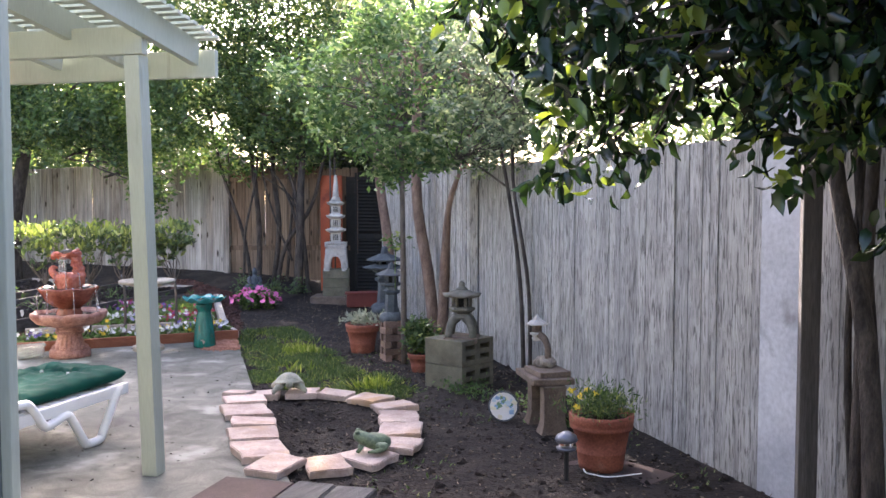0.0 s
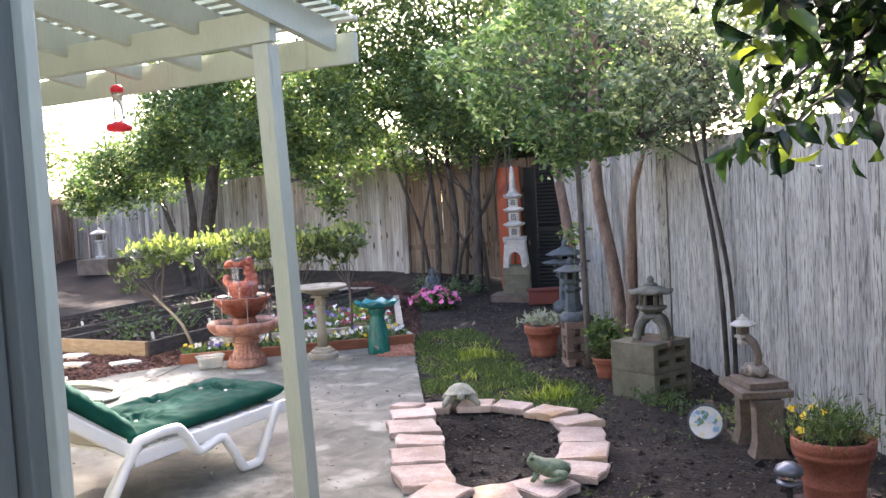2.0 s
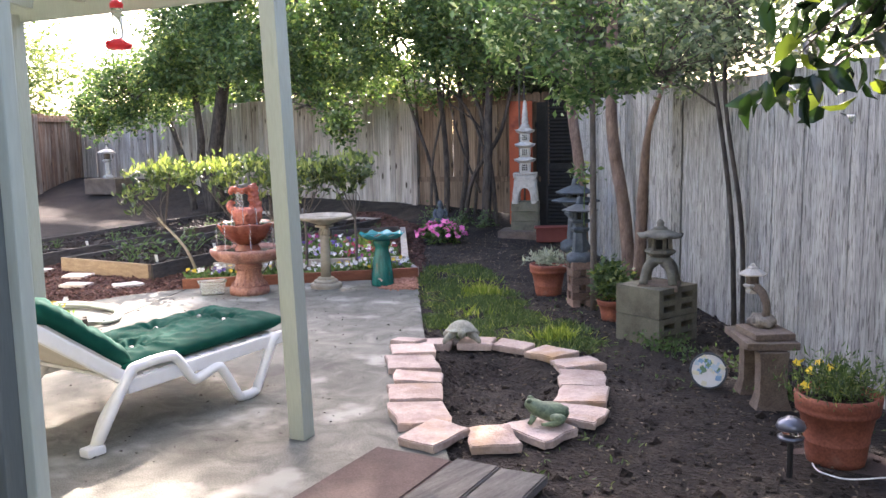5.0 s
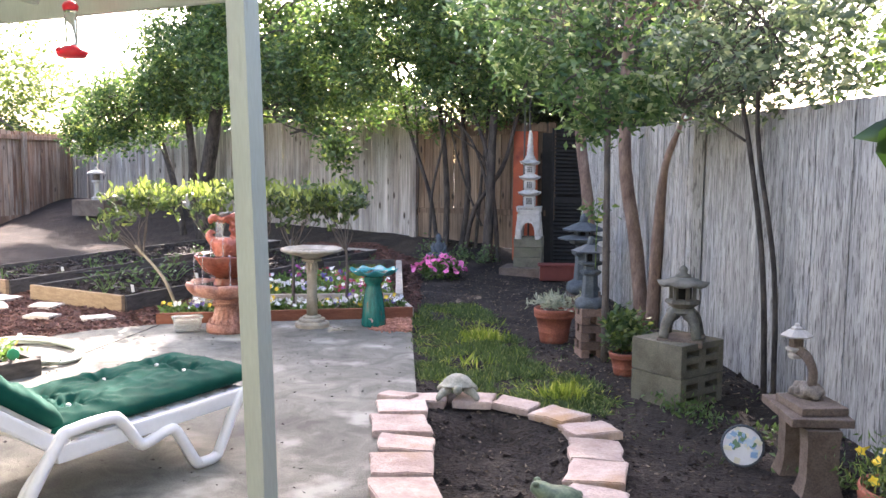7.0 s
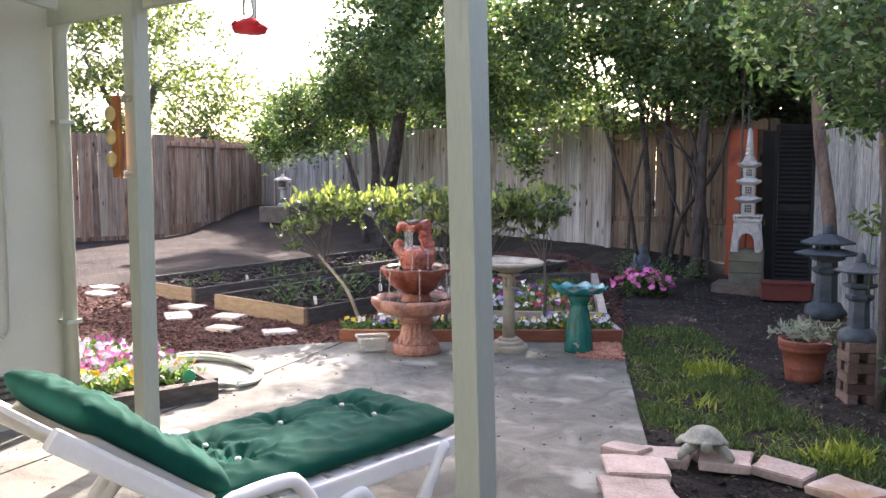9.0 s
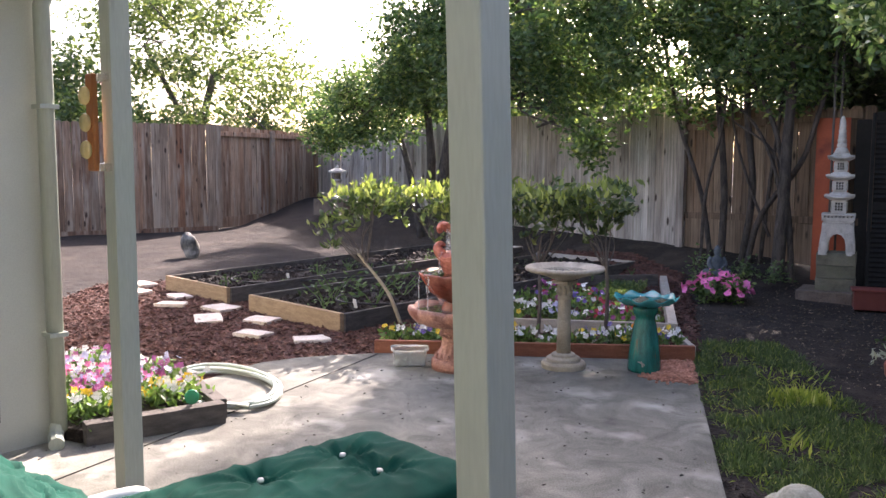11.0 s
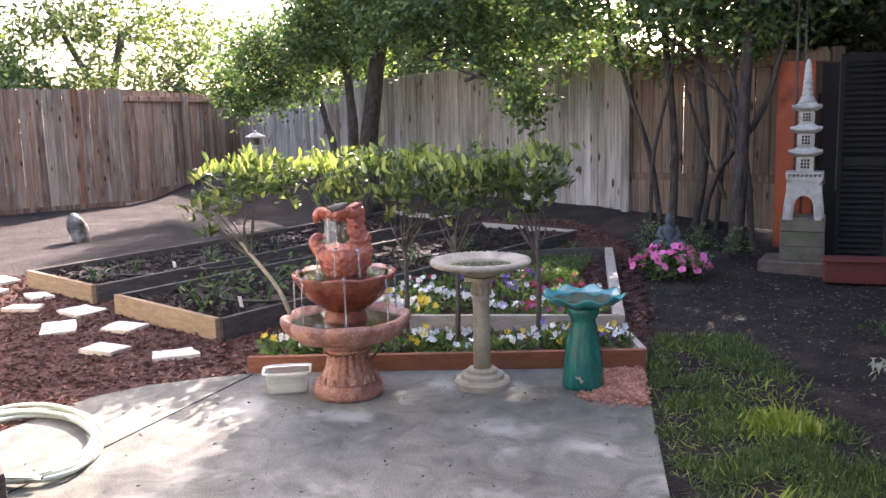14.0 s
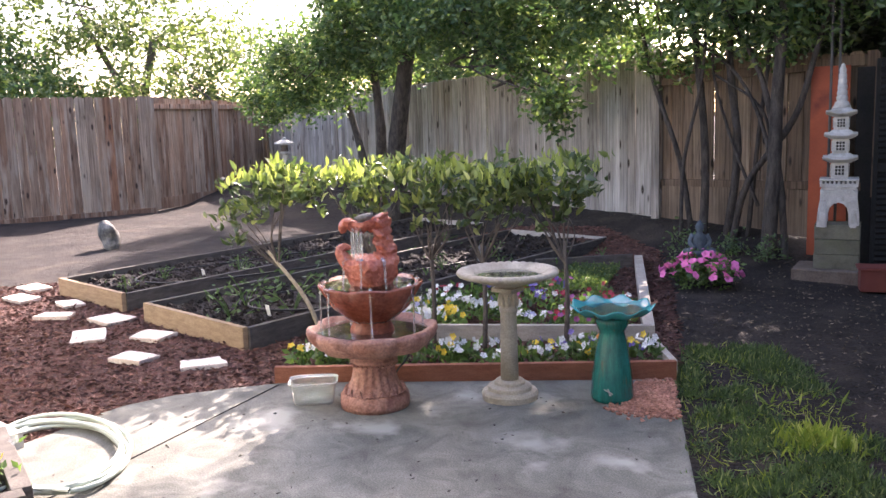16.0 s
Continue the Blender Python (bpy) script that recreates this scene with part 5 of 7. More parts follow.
def raised_bed(F, L, B, label):
    F, L, B = Vector(F), Vector(L), Vector(B)
    D = L + (B - F)
    root = thing("raised_bed", (0, 0, 0), label, "raised bed", "raised beds")
    k = (B - F).normalized() * 0.02
    part("front_board", plank(bmesh.new(), L, F, -0.05, 0.125), M["bed_board"], root, "pale tan front board")
    for a, b in ((F + k, B - k), (L + k, D - k)):
        part("side_board", plank(bmesh.new(), a, b, -0.05, 0.12), M["dark_board"], root, "dark weathered side board")
    part("back_board", plank(bmesh.new(), D, B, -0.05, 0.12), M["pale_board"], root)
    bm = bmesh.new()
    nu, nv = 16, 50
    grid = [[None] * (nv + 1) for _ in range(nu + 1)]
    for i in range(nu + 1):
        for j in range(nv + 1):
            p = F + (L - F) * (0.01 + 0.98 * i / nu) + (B - F) * (0.005 + 0.99 * j / nv)
            grid[i][j] = bm.verts.new((p.x, p.y, 0.065 + 0.02 * noise.noise((p.x * 4, p.y * 4, 1)) + 0.012 * noise.noise((p.x * 13, p.y * 13, 5))))
    for i in range(nu):
        for j in range(nv):
            bm.faces.new((grid[i][j], grid[i][j + 1], grid[i + 1][j + 1], grid[i + 1][j]))
    bmesh.ops.recalc_face_normals(bm, faces=bm.faces)
    part("soil_fill", bm, M["soil"], root, smooth=True)
    return root


bedsoil = bmesh.new()
g = random.Random(44)
for k in range(2400):
    u, v = g.uniform(0.02, 0.98), g.uniform(0.01, 0.99)
    F, L, B = ((-6.49, 5.64), (-7.73, 5.40), (-7.75, 10.04)) if k % 2 else ((-8.22, 5.38), (-9.34, 5.16), (-9.75, 10.0))
    x, y = F[0] + (L[0] - F[0]) * u + (B[0] - F[0]) * v, F[1] + (L[1] - F[1]) * u + (B[1] - F[1]) * v
    r = abs(g.gauss(0, 0.011)) + 0.006
    box(bedsoil, (x, y, 0.072 + 0.02 * noise.noise((x * 4, y * 4, 1))), (r * 2, r * 1.6, r * 1.3), g.uniform(0, 90), 0, (g.uniform(0, 60), g.uniform(0, 60)))
tagged(part("bed_clods", bedsoil, M["soil"]), "clods of dark soil in the raised beds", "soil", kind="stuff")
raised_bed((-6.49, 5.64), (-7.73, 5.40), (-7.75, 10.04), "raised vegetable bed of timber boards filled with dark soil")
raised_bed((-8.22, 5.38), (-9.34, 5.16), (-9.75, 10.0), "raised vegetable bed of timber boards filled with dark soil")


def seedling(p, h, n, seed, material=M["sprout"]):
    g = random.Random(seed)
    root = thing("seedling", (p[0], p[1], 0.06), "small leafy green vegetable plant in the soil bed", "plant", "vegetable plants")
    for _ in range(4):
        e = (g.gauss(0, h * 0.4), g.gauss(0, h * 0.4), h * g.uniform(0.6, 1.0))
        part("stalk", tube([(0, 0, 0), (e[0] * 0.4, e[1] * 0.4, e[2] * 0.6), e], 0.004, 4), M["herb"], root)
    spots = [(g.gauss(0, h * 0.38), g.gauss(0, h * 0.38), abs(g.gauss(h * 0.55, h * 0.3))) for _ in range(n)]
    blades("leaves", spots, material, h * 0.22, 0.45, root, 0.4, 0.2)
    return root


for i, (x, y, h) in enumerate(((-7.0, 5.75, 0.20), (-6.9, 6.15, 0.24), (-7.35, 6.0, 0.22), (-7.2, 6.6, 0.20), (-6.95, 6.9, 0.16), (-7.4, 7.2, 0.14), (-7.6, 7.9, 0.12), (-7.8, 8.6, 0.14), (-7.3, 8.3, 0.1),
                                (-8.6, 5.5, 0.12), (-8.9, 5.9, 0.1), (-8.7, 6.5, 0.14), (-9.0, 7.0, 0.12), (-8.8, 7.6, 0.1), (-9.2, 8.2, 0.12), (-9.0, 8.9, 0.1))):
    seedling((x, y), h * 1.25, 36, i)
g = random.Random(33)
for i in range(26):
    k = g.random()
    if i % 2:
        x, y = -6.7 - k * 1.0 - 0.25 * g.random(), 5.8 + 4.0 * g.random()
    else:
        x, y = -8.4 - 0.9 * k, 5.6 + 4.0 * g.random()
    seedling((x, y), g.uniform(0.05, 0.10), 16, 200 + i)
for (x0, y0, x1, y1) in ((-6.75, 5.85, -7.95, 9.7), (-8.45, 5.55, -9.45, 9.6)):
    loop = thing("drip_hose", (0, 0, 0.085), "thin black drip irrigation hose looped over the soil", "hose", "drip hoses")
    w = 0.42
    part("pipe", tube(curve_pts([(x0 - 0.05, y0 + 2.2, 0), (x0 - 0.03, y0 + 0.6, 0.006), (x0 - 0.35, y0 + 0.12, 0.01), (x0 - 0.75, y0 + 0.35, 0.006), (x0 - 0.85, y0 + 1.2, 0.0), (x0 - 0.95, y0 + 2.6, 0.004), (x1 + 0.2, y1 - 0.2, 0.004)], 6), 0.008, 6), M["black_metal"], loop, smooth=True)
for x, y in ((-6.95, 6.0), (-7.25, 6.9), (-8.75, 6.2)):
    tg = part("plant_tag", boxed((0, 0, 0.03), (0.035, 0.004, 0.085), 0, 0.001), M["white_plastic"])
    tg.matrix_basis = pose(x, y, 0.07, 12, 0, 20)
    tagged(tg, "small white plastic plant tag stuck in the soil", "plant tag", "plant tags")

# ---- patio furniture ----


def lounger():
    root = thing("sun_lounger", (-2.96, 4.09), "white plastic sun lounger with raised back on the patio", "sun lounger", turn=8.5)
    W = 0.31
    side = [(0, -0.07, 0.275), (0, -0.105, 0.25), (0, -0.215, 0.06), (0, -0.25, 0.024), (0, -0.335, 0.022), (0, -0.365, 0.045), (0, -0.455, 0.19), (0, -0.50, 0.212), (0, -0.59, 0.19),
            (0, -0.645, 0.195), (0, -0.725, 0.305), (0, -0.78, 0.330), (0, -0.93, 0.325), (0, -1.00, 0.29), (0, -1.18, 0.03)]
    for s in (-1, 1):
        pts = [(p[0] + s * (W + 0.015), p[1], p[2]) for p in side]
        part("side_frame", tube(curve_pts(pts, 3), 0.024, 10), M["white_plastic"], root, smooth=True)
        part("rear_leg", tube(curve_pts([(s * (W - 0.02), -0.98, 0.26), (s * (W - 0.02), -1.10, 0.14), (s * (W - 0.02), -1.16, 0.022)], 4), 0.022, 8), M["white_plastic"], root, smooth=True)
        part("foot_pad", boxed((s * (W + 0.015), -1.195, 0.022), (0.065, 0.09, 0.04), 0, 0.012), M["white_plastic"], root)
        part("side_rail", boxed((s * W, -0.50, 0.252), (0.035, 1.00, 0.065), 0, 0.01, (1.0, 0)), M["white_plastic"], root)
        part("back_rail", boxed((s * (W - 0.01), -1.20, 0.425), (0.04, 0.64, 0.06), 0, 0.012, (-36, 0)), M["white_plastic"], root)
    for i in range(9):
        part("seat_slat", boxed((0, -0.08 - i * 0.112, 0.278), (2 * W, 0.085, 0.016), 0, 0.004), M["white_plastic"], root)
    for i in range(6):
        k = 0.08 + i * 0.105
        part("back_slat", boxed((0, -0.97 - k * 0.81, 0.275 + k * 0.588), (2 * W - 0.05, 0.095, 0.016), 0, 0.004, (-36, 0)), M["white_plastic"], root)
    # tufted cushion, in two leaves that meet at the hinge
    for name, p0, p1, z0, z1, thick in (("seat_cushion", 0.06, -1.00, 0.336, 0.318, 0.100), ("back_cushion", -0.93, -1.36, 0.335, 0.665, 0.12)):
        bm = bmesh.new()
        nu, nv = 52, 90
        buttons = [(-0.45, 0.22), (0.18, 0.22), (-0.42, 0.50), (-0.36, 0.80), (0.30, 0.80)] if name == "seat_cushion" else [(-0.4, 0.45), (0.4, 0.45)]
        top, bot = [], []
        along = Vector((0, p1 - p0, z1 - z0))
        nrm = Vector((1, 0, 0)).cross(along).normalized()
        if nrm.z < 0:
            nrm.negate()
        for i in range(nu + 1):
            ra, rb = [], []
            u = -1 + 2 * i / nu
            for j in range(nv + 1):
                v = j / nv
                puff = math.sqrt(max(0.0, (1 - abs(u) ** 5) * (1 - abs(2 * v - 1) ** (14 if name == "seat_cushion" else 7))))
                dip = sum(0.030 * math.exp(-(((u - a) * 0.3) ** 2 + ((v - b) * along.length) ** 2) / 0.004) for a, b in buttons)
                wr = 0.007 * noise.noise((u * 2.2, v * 5.0, 1.0)) + (0.006 + 0.024 * v) * (0.30 - abs(noise.noise((u * 3 + v * 4, v * 9 - u * 2.5, 4.0))) ** 0.6)
                for a, b in buttons:
                    du, dv = (u - a) * 0.3, (v - b) * along.length
                    wr += 0.022 * math.exp(-math.hypot(du, dv) / 0.11) * (1 - 2 * abs(math.cos(math.atan2(dv, du) * 4 + a * 9 + b * 5)) ** 0.6)
                c = Vector((u * 0.295 * (1 - 0.10 * abs(2 * v - 1) ** 9), p0, z0)) + along * v
                ra.append(bm.verts.new(c + nrm * (thick * 0.5 * puff - dip + wr * puff)))
                rb.append(bm.verts.new(c - nrm * (thick * 0.5 * puff)))
            top.append(ra)
            bot.append(rb)
        for i in range(nu):
            for j in range(nv):
                bm.faces.new((top[i][j], top[i + 1][j], top[i + 1][j + 1], top[i][j + 1]))
                bm.faces.new((bot[i][j], bot[i][j + 1], bot[i + 1][j + 1], bot[i + 1][j]))
        bmesh.ops.remove_doubles(bm, verts=bm.verts, dist=0.0005)
        bmesh.ops.recalc_face_normals(bm, faces=bm.faces)
        cu = part(name, bm, M["cushion"], root, "dark green tufted cloth cushion", True)
        for a, b in buttons:
            q = Vector((a * 0.295, p0, z0)) + along * b + nrm * (thick * 0.5 - 0.026)
            bb = lathe([(0.001, 0.008), (0.008, 0.007), (0.011, 0.002), (0.011, -0.003)], 10)
            ob = part("button", bb, M["white_button"], cu, "small white tufting button", True)
            ob.matrix_basis = Matrix.Translation(q) @ nrm.to_track_quat("Z", "Y").to_matrix().to_4x4()
    part("under_pad", boxed((0, -1.14, 0.415), (0.54, 0.50, 0.05), 0, 0.015, (-36, 0)), M["cream_cloth"], root, "cream cloth underside of the cushion")
    return root


lounger()


def fountain():
    root = thing("garden_fountain", (-5.02, 5.69), "three-tier terracotta fountain with fish on top, running", "fountain", turn=62)
    root.scale = (0.97, 0.97, 0.975)

    def flute(a, i):
        return 1 + (0.05 * math.cos(a * 18) if 5 <= i <= 10 else 0.02 * abs(math.sin(a * 16)) if i in (2, 12, 13) else 0.0)
    base = part("pedestal", lathe([(0.168, 0.0), (0.172, 0.025), (0.165, 0.062), (0.154, 0.072), (0.146, 0.076), (0.132, 0.088), (0.116, 0.115), (0.105, 0.15), (0.099, 0.18), (0.098, 0.205), (0.104, 0.215), (0.108, 0.223),
                                   (0.116, 0.227), (0.116, 0.240), (0.108, 0.245), (0.112, 0.252), (0.116, 0.275), (0.10, 0.285)], 72, flute), M["fountain_clay"], root, smooth=True)
    for k in range(22):
        a = 2 * math.pi * k / 22
        ob = part("carved_leaf", lathe([(0.001, 0.0), (0.014, 0.008), (0.016, 0.02), (0.006, 0.04), (0.001, 0.045)], 8), M["fountain_clay"], base, smooth=True)
        ob.matrix_basis = pose(0.162 * math.cos(a), 0.162 * math.sin(a), 0.018, 0, 0, math.degrees(a)) @ Matrix.Diagonal((0.5, 1, 1, 1))

    for k in range(16):
        a = 2 * math.pi * (k + 0.5) / 16
        bm = bmesh.new()
        tri = [bm.verts.new(p) for p in ((0, -0.024, 0.0), (0, 0.024, 0.0), (0, 0.0, 0.036), (0.010, -0.018, 0.003), (0.010, 0.018, 0.003), (0.010, 0.0, 0.030))]
        for f in ((0, 1, 4, 3), (1, 2, 5, 4), (2, 0, 3, 5), (3, 4, 5), (2, 1, 0)):
            bm.faces.new([tri[i] for i in f])
        ob = part("carved_point", bm, M["fountain_clay"], base)
        ob.matrix_basis = pose(0.148 * math.cos(a), 0.148 * math.sin(a), 0.074, 0, -28, math.degrees(a))

    def petal(a, i):
        q = abs(math.cos(a * 4)) ** 0.6
        return (1 + 0.11 * (q - 0.75) * min(1.0, i / 2), 0.014 * q if 3 <= i <= 6 else 0.0)
    part("lower_bowl", lathe([(0.10, 0.272), (0.19, 0.280), (0.262, 0.300), (0.302, 0.332), (0.314, 0.364), (0.308, 0.386), (0.288, 0.388), (0.264, 0.358), (0.14, 0.345), (0.05, 0.34)], 96, petal), M["fountain_clay"], root, smooth=True)
    part("basin_lining", lathe([(0.252, 0.352), (0.262, 0.3585), (0.001, 0.357)], 48), M["wet_clay"], root, "dark wet inside of the basin", True)
    part("lower_water", lathe([(0.250, 0.372), (0.272, 0.377), (0.001, 0.379)], 48), M["water"], root, "clear rippling water")
    part("neck", lathe([(0.12, 0.34), (0.108, 0.39), (0.095, 0.42), (0.10, 0.44)], 32), M["wet_clay"], root, "wet dark red clay", True)

    def scallop(a, i):
        q = abs(math.cos(a * 4 + 0.4)) ** 0.6
        return (1 + 0.10 * (q - 0.75), 0.014 * q if 3 <= i <= 5 else 0.0)
    part("upper_bowl", lathe([(0.095, 0.425), (0.125, 0.445), (0.180, 0.490), (0.224, 0.545), (0.250, 0.590), (0.246, 0.602), (0.222, 0.592), (0.12, 0.575), (0.04, 0.57)], 96, scallop), M["wet_clay"], root, "wet dark red clay", True)
    part("upper_water", lathe([(0.198, 0.596), (0.218, 0.606), (0.001, 0.608)], 40), M["water"], root, "clear rippling water")
    # fish and the small cup beneath it
    part("cup", lathe([(0.07, 0.56), (0.10, 0.62), (0.125, 0.70), (0.118, 0.735), (0.098, 0.72), (0.05, 0.70), (0.001, 0.70)], 48, lambda a, i: 1 + 0.10 * math.cos(a * 5 + i)), M["red_glaze"], root, "glossy orange-red glaze", True)
    body = curve_pts([(0.045, 0.0, 0.60), (0.085, 0.0, 0.68), (0.088, 0.0, 0.755), (0.066, 0.0, 0.83), (0.07, 0.0, 0.895), (0.055, 0.0, 0.94)], 5)
    n = len(body)
    rad = [0.058 - 0.018 * (i / n) + 0.006 * math.sin(i * 1.9) for i in range(n)]
    rad[-1] = 0.018
    fish = part("fish", tube(body, rad, 18), M["red_glaze"], root, "glossy orange-red fish sculpture", True)
    for k in range(5):
        z = 0.66 + k * 0.055
        part("scale_ridge", tube(curve_pts([(0.10 - 0.006 * k, -0.045, z), (0.05, -0.054, z + 0.025), (0.02, -0.045, z + 0.05)], 4), [0.006, 0.012, 0.015, 0.016, 0.016, 0.015, 0.013, 0.010, 0.005], 7), M["red_glaze"], fish, smooth=True)
    dish = part("upper_dish", lathe([(0.03, 0.86), (0.065, 0.872), (0.085, 0.895), (0.09, 0.915), (0.078, 0.916), (0.06, 0.900), (0.001, 0.893)], 40, lambda a, i: (1 + 0.14 * math.cos(a * 5 + 1) * min(1, i / 3), 0.008 * math.cos(a * 5))), M["red_glaze"], fish, smooth=True)
    dish.matrix_basis = pose(-0.015, -0.005, 0) @ Matrix.Diagonal((1.15, 0.75, 1, 1))
    part("dish_lip", tube(curve_pts([(-0.07, 0, 0.905), (-0.105, 0.0, 0.90), (-0.118, 0.0, 0.875), (-0.11, 0.0, 0.858)], 4), [0.02, 0.024, 0.026, 0.028, 0.028, 0.028, 0.027, 0.026, 0.024, 0.022, 0.019, 0.015, 0.008], 10), M["red_glaze"], fish, smooth=True)
    part("tail_fin", tube(curve_pts([(0.02, 0.0, 0.655), (-0.055, -0.01, 0.672), (-0.105, -0.01, 0.715), (-0.135, 0.0, 0.762), (-0.118, 0.0, 0.788), (-0.085, 0.0, 0.782)], 4), [0.046, 0.047, 0.047, 0.046, 0.045, 0.043, 0.041, 0.039, 0.037, 0.035, 0.033, 0.031, 0.029, 0.027, 0.025, 0.023, 0.021, 0.019, 0.016, 0.012, 0.006], 12), M["red_glaze"], fish, smooth=True)
    part("mouth", lathe([(0.02, 0.0), (0.042, 0.02), (0.046, 0.035), (0.030, 0.03), (0.012, 0.01)], 18, lambda a, i: 1 + 0.12 * math.cos(a * 3 + i)), M["rock"], fish, "dark wet stone mouth", True).matrix_basis = pose(-0.012, -0.005, 0.905, 0, -12, 0)
    for x, y, z0, z1 in ((-0.055, -0.045, 0.70, 0.905), (-0.035, -0.055, 0.70, 0.905), (-0.075, -0.035, 0.72, 0.90)):
        part("water_jet", tube(curve_pts([(x + 0.02, y + 0.015, z1), (x, y, z1 - 0.02), (x - 0.004, y, z0)], 4), [0.008] * 4 + [0.009] * 5, 7), M["falling_water"], root, "thin falling water")
    for k in range(26):
        a = 2 * math.pi * k / 26
        ob = part("bead", lathe([(0.001, -0.008), (0.007, -0.005), (0.009, 0.0), (0.007, 0.005), (0.001, 0.008)], 6), M["fountain_clay"], base, smooth=True)
        ob.matrix_basis = pose(0.112 * math.cos(a), 0.112 * math.sin(a), 0.214)
    for k, (r0, z0, z1) in enumerate(((0.238, 0.617, 0.368),) * 7):
        a = 2 * math.pi * (k + 0.2) / 7
        c, s = math.cos(a), math.sin(a)
        part("water_jet", tube([(r0 * c * 0.96, r0 * s * 0.96, z0), (r0 * c * 1.05, r0 * s * 1.05, z0 - 0.012), (r0 * c * 1.08, r0 * s * 1.08, z0 - 0.08), (r0 * c * 1.08, r0 * s * 1.08, z1)], [0.010, 0.007, 0.0042, 0.005], 7), M["falling_water"], root, "thin falling water")
    for a in (200, 250, 300, 20):
        c, s = math.cos(radians(a)), math.sin(radians(a))
        part("water_jet", tube([(0.115 * c, 0.115 * s, 0.738), (0.132 * c, 0.132 * s, 0.725), (0.14 * c, 0.14 * s, 0.600)], [0.009, 0.007, 0.005], 7), M["falling_water"], root, "thin falling water")
    part("pump_cord", tube(curve_pts([(0.12, 0.06, 0.30), (0.19, 0.06, 0.27), (0.17, 0.08, 0.20), (0.12, 0.14, 0.12), (0.10, 0.22, 0.02)], 5), 0.005, 6), M["black_metal"], root)


fountain()


def birdbath():
    root = thing("bird_bath", (-4.685, 6.25), "beige cast stone bird bath on a round column", "bird bath")
    root.scale = (1, 1, 0.93)
    part("base", lathe([(0.135, 0.0), (0.137, 0.03), (0.130, 0.042), (0.106, 0.046), (0.105, 0.066), (0.098, 0.072), (0.075, 0.076), (0.074, 0.09), (0.066, 0.097), (0.05, 0.10)], 48), M["bath_stone"], root, "stepped round base")
    col = part("column", lathe([(0.044, 0.095), (0.041, 0.30), (0.039, 0.455), (0.044, 0.46), (0.045, 0.47), (0.039, 0.478), (0.041, 0.56), (0.048, 0.565)], 32), M["bath_stone"], root, smooth=True)
    for k in range(9):
        a = 2 * math.pi * k / 9
        ob = part("acanthus_leaf", lathe([(0.001, 0), (0.010, 0.01), (0.012, 0.04), (0.004, 0.07)], 7), M["bath_stone"], col, smooth=True)
        ob.matrix_basis = pose(0.040 * math.cos(a), 0.040 * math.sin(a), 0.482, 0, 0, math.degrees(a))
    part("capital", boxed((0, 0, 0.573), (0.115, 0.115, 0.022), 15, 0.004), M["bath_stone"], root)

    def rope(a, i):
        q = abs(math.cos(a * 18)) ** 0.5
        return (1 + (0.030 * q - 0.02 if 4 <= i <= 7 else 0), (0.007 * q - 0.005 if 5 <= i <= 7 else 0))
    bowl = part("bowl", lathe([(0.05, 0.585), (0.13, 0.616), (0.20, 0.636), (0.222, 0.643), (0.236, 0.650), (0.243, 0.660), (0.238, 0.672), (0.222, 0.678), (0.204, 0.674), (0.17, 0.652), (0.10, 0.636), (0.001, 0.632)], 160, rope), M["bath_stone"], root, smooth=True)
    part("water", lathe([(0.155, 0.646), (0.165, 0.651), (0.001, 0.6515)], 32), M["water"], bowl, "shallow water")


birdbath()


def teal_bath():
    root = thing("bird_bath", (-4.355, 6.61), "teal glazed ceramic bird bath with a wavy rim", "bird bath")
    root.scale = (0.97, 0.97, 0.93)
    part("pedestal", lathe([(0.100, 0.0), (0.103, 0.02), (0.096, 0.12), (0.084, 0.22), (0.070, 0.30), (0.062, 0.34), (0.061, 0.355), (0.066, 0.365), (0.076, 0.385), (0.080, 0.41), (0.075, 0.425), (0.06, 0.43)], 48, lambda a, i: 1 + (0.012 * math.cos(a * 16) if i < 5 else 0)), M["teal_glaze"], root, smooth=True)

    def wave(a, i):
        return (1 + 0.035 * math.cos(a * 9) * min(1, i / 3), 0.012 * math.cos(a * 9) if 2 <= i <= 5 else 0.0)
    part("bowl", lathe([(0.06, 0.425), (0.11, 0.435), (0.160, 0.455), (0.198, 0.482), (0.200, 0.490), (0.192, 0.487), (0.15, 0.464), (0.10, 0.450), (0.001, 0.447)], 108, wave), M["blue_glaze"], root, "bright turquoise glazed bowl", True)
    part("water", lathe([(0.145, 0.462), (0.155, 0.467), (0.001, 0.4675)], 32), M["water"], root, "shallow water")
    drag = part("dragonfly", tube([(0.0, 0.0, 0.0), (0.0, 0.0, 0.045)], [0.006, 0.003], 6), M["pale_stone"], root, "small moulded dragonfly")
    drag.matrix_basis = pose(0.07, -0.085, 0.05, 30, 10, 0)
    for s in (-1, 1):
        part("wing", boxed((s * 0.014, -0.004, 0.03), (0.026, 0.003, 0.010), 0, 0.001), M["pale_stone"], drag)


teal_bath()

# ---- ring of flat stones ----


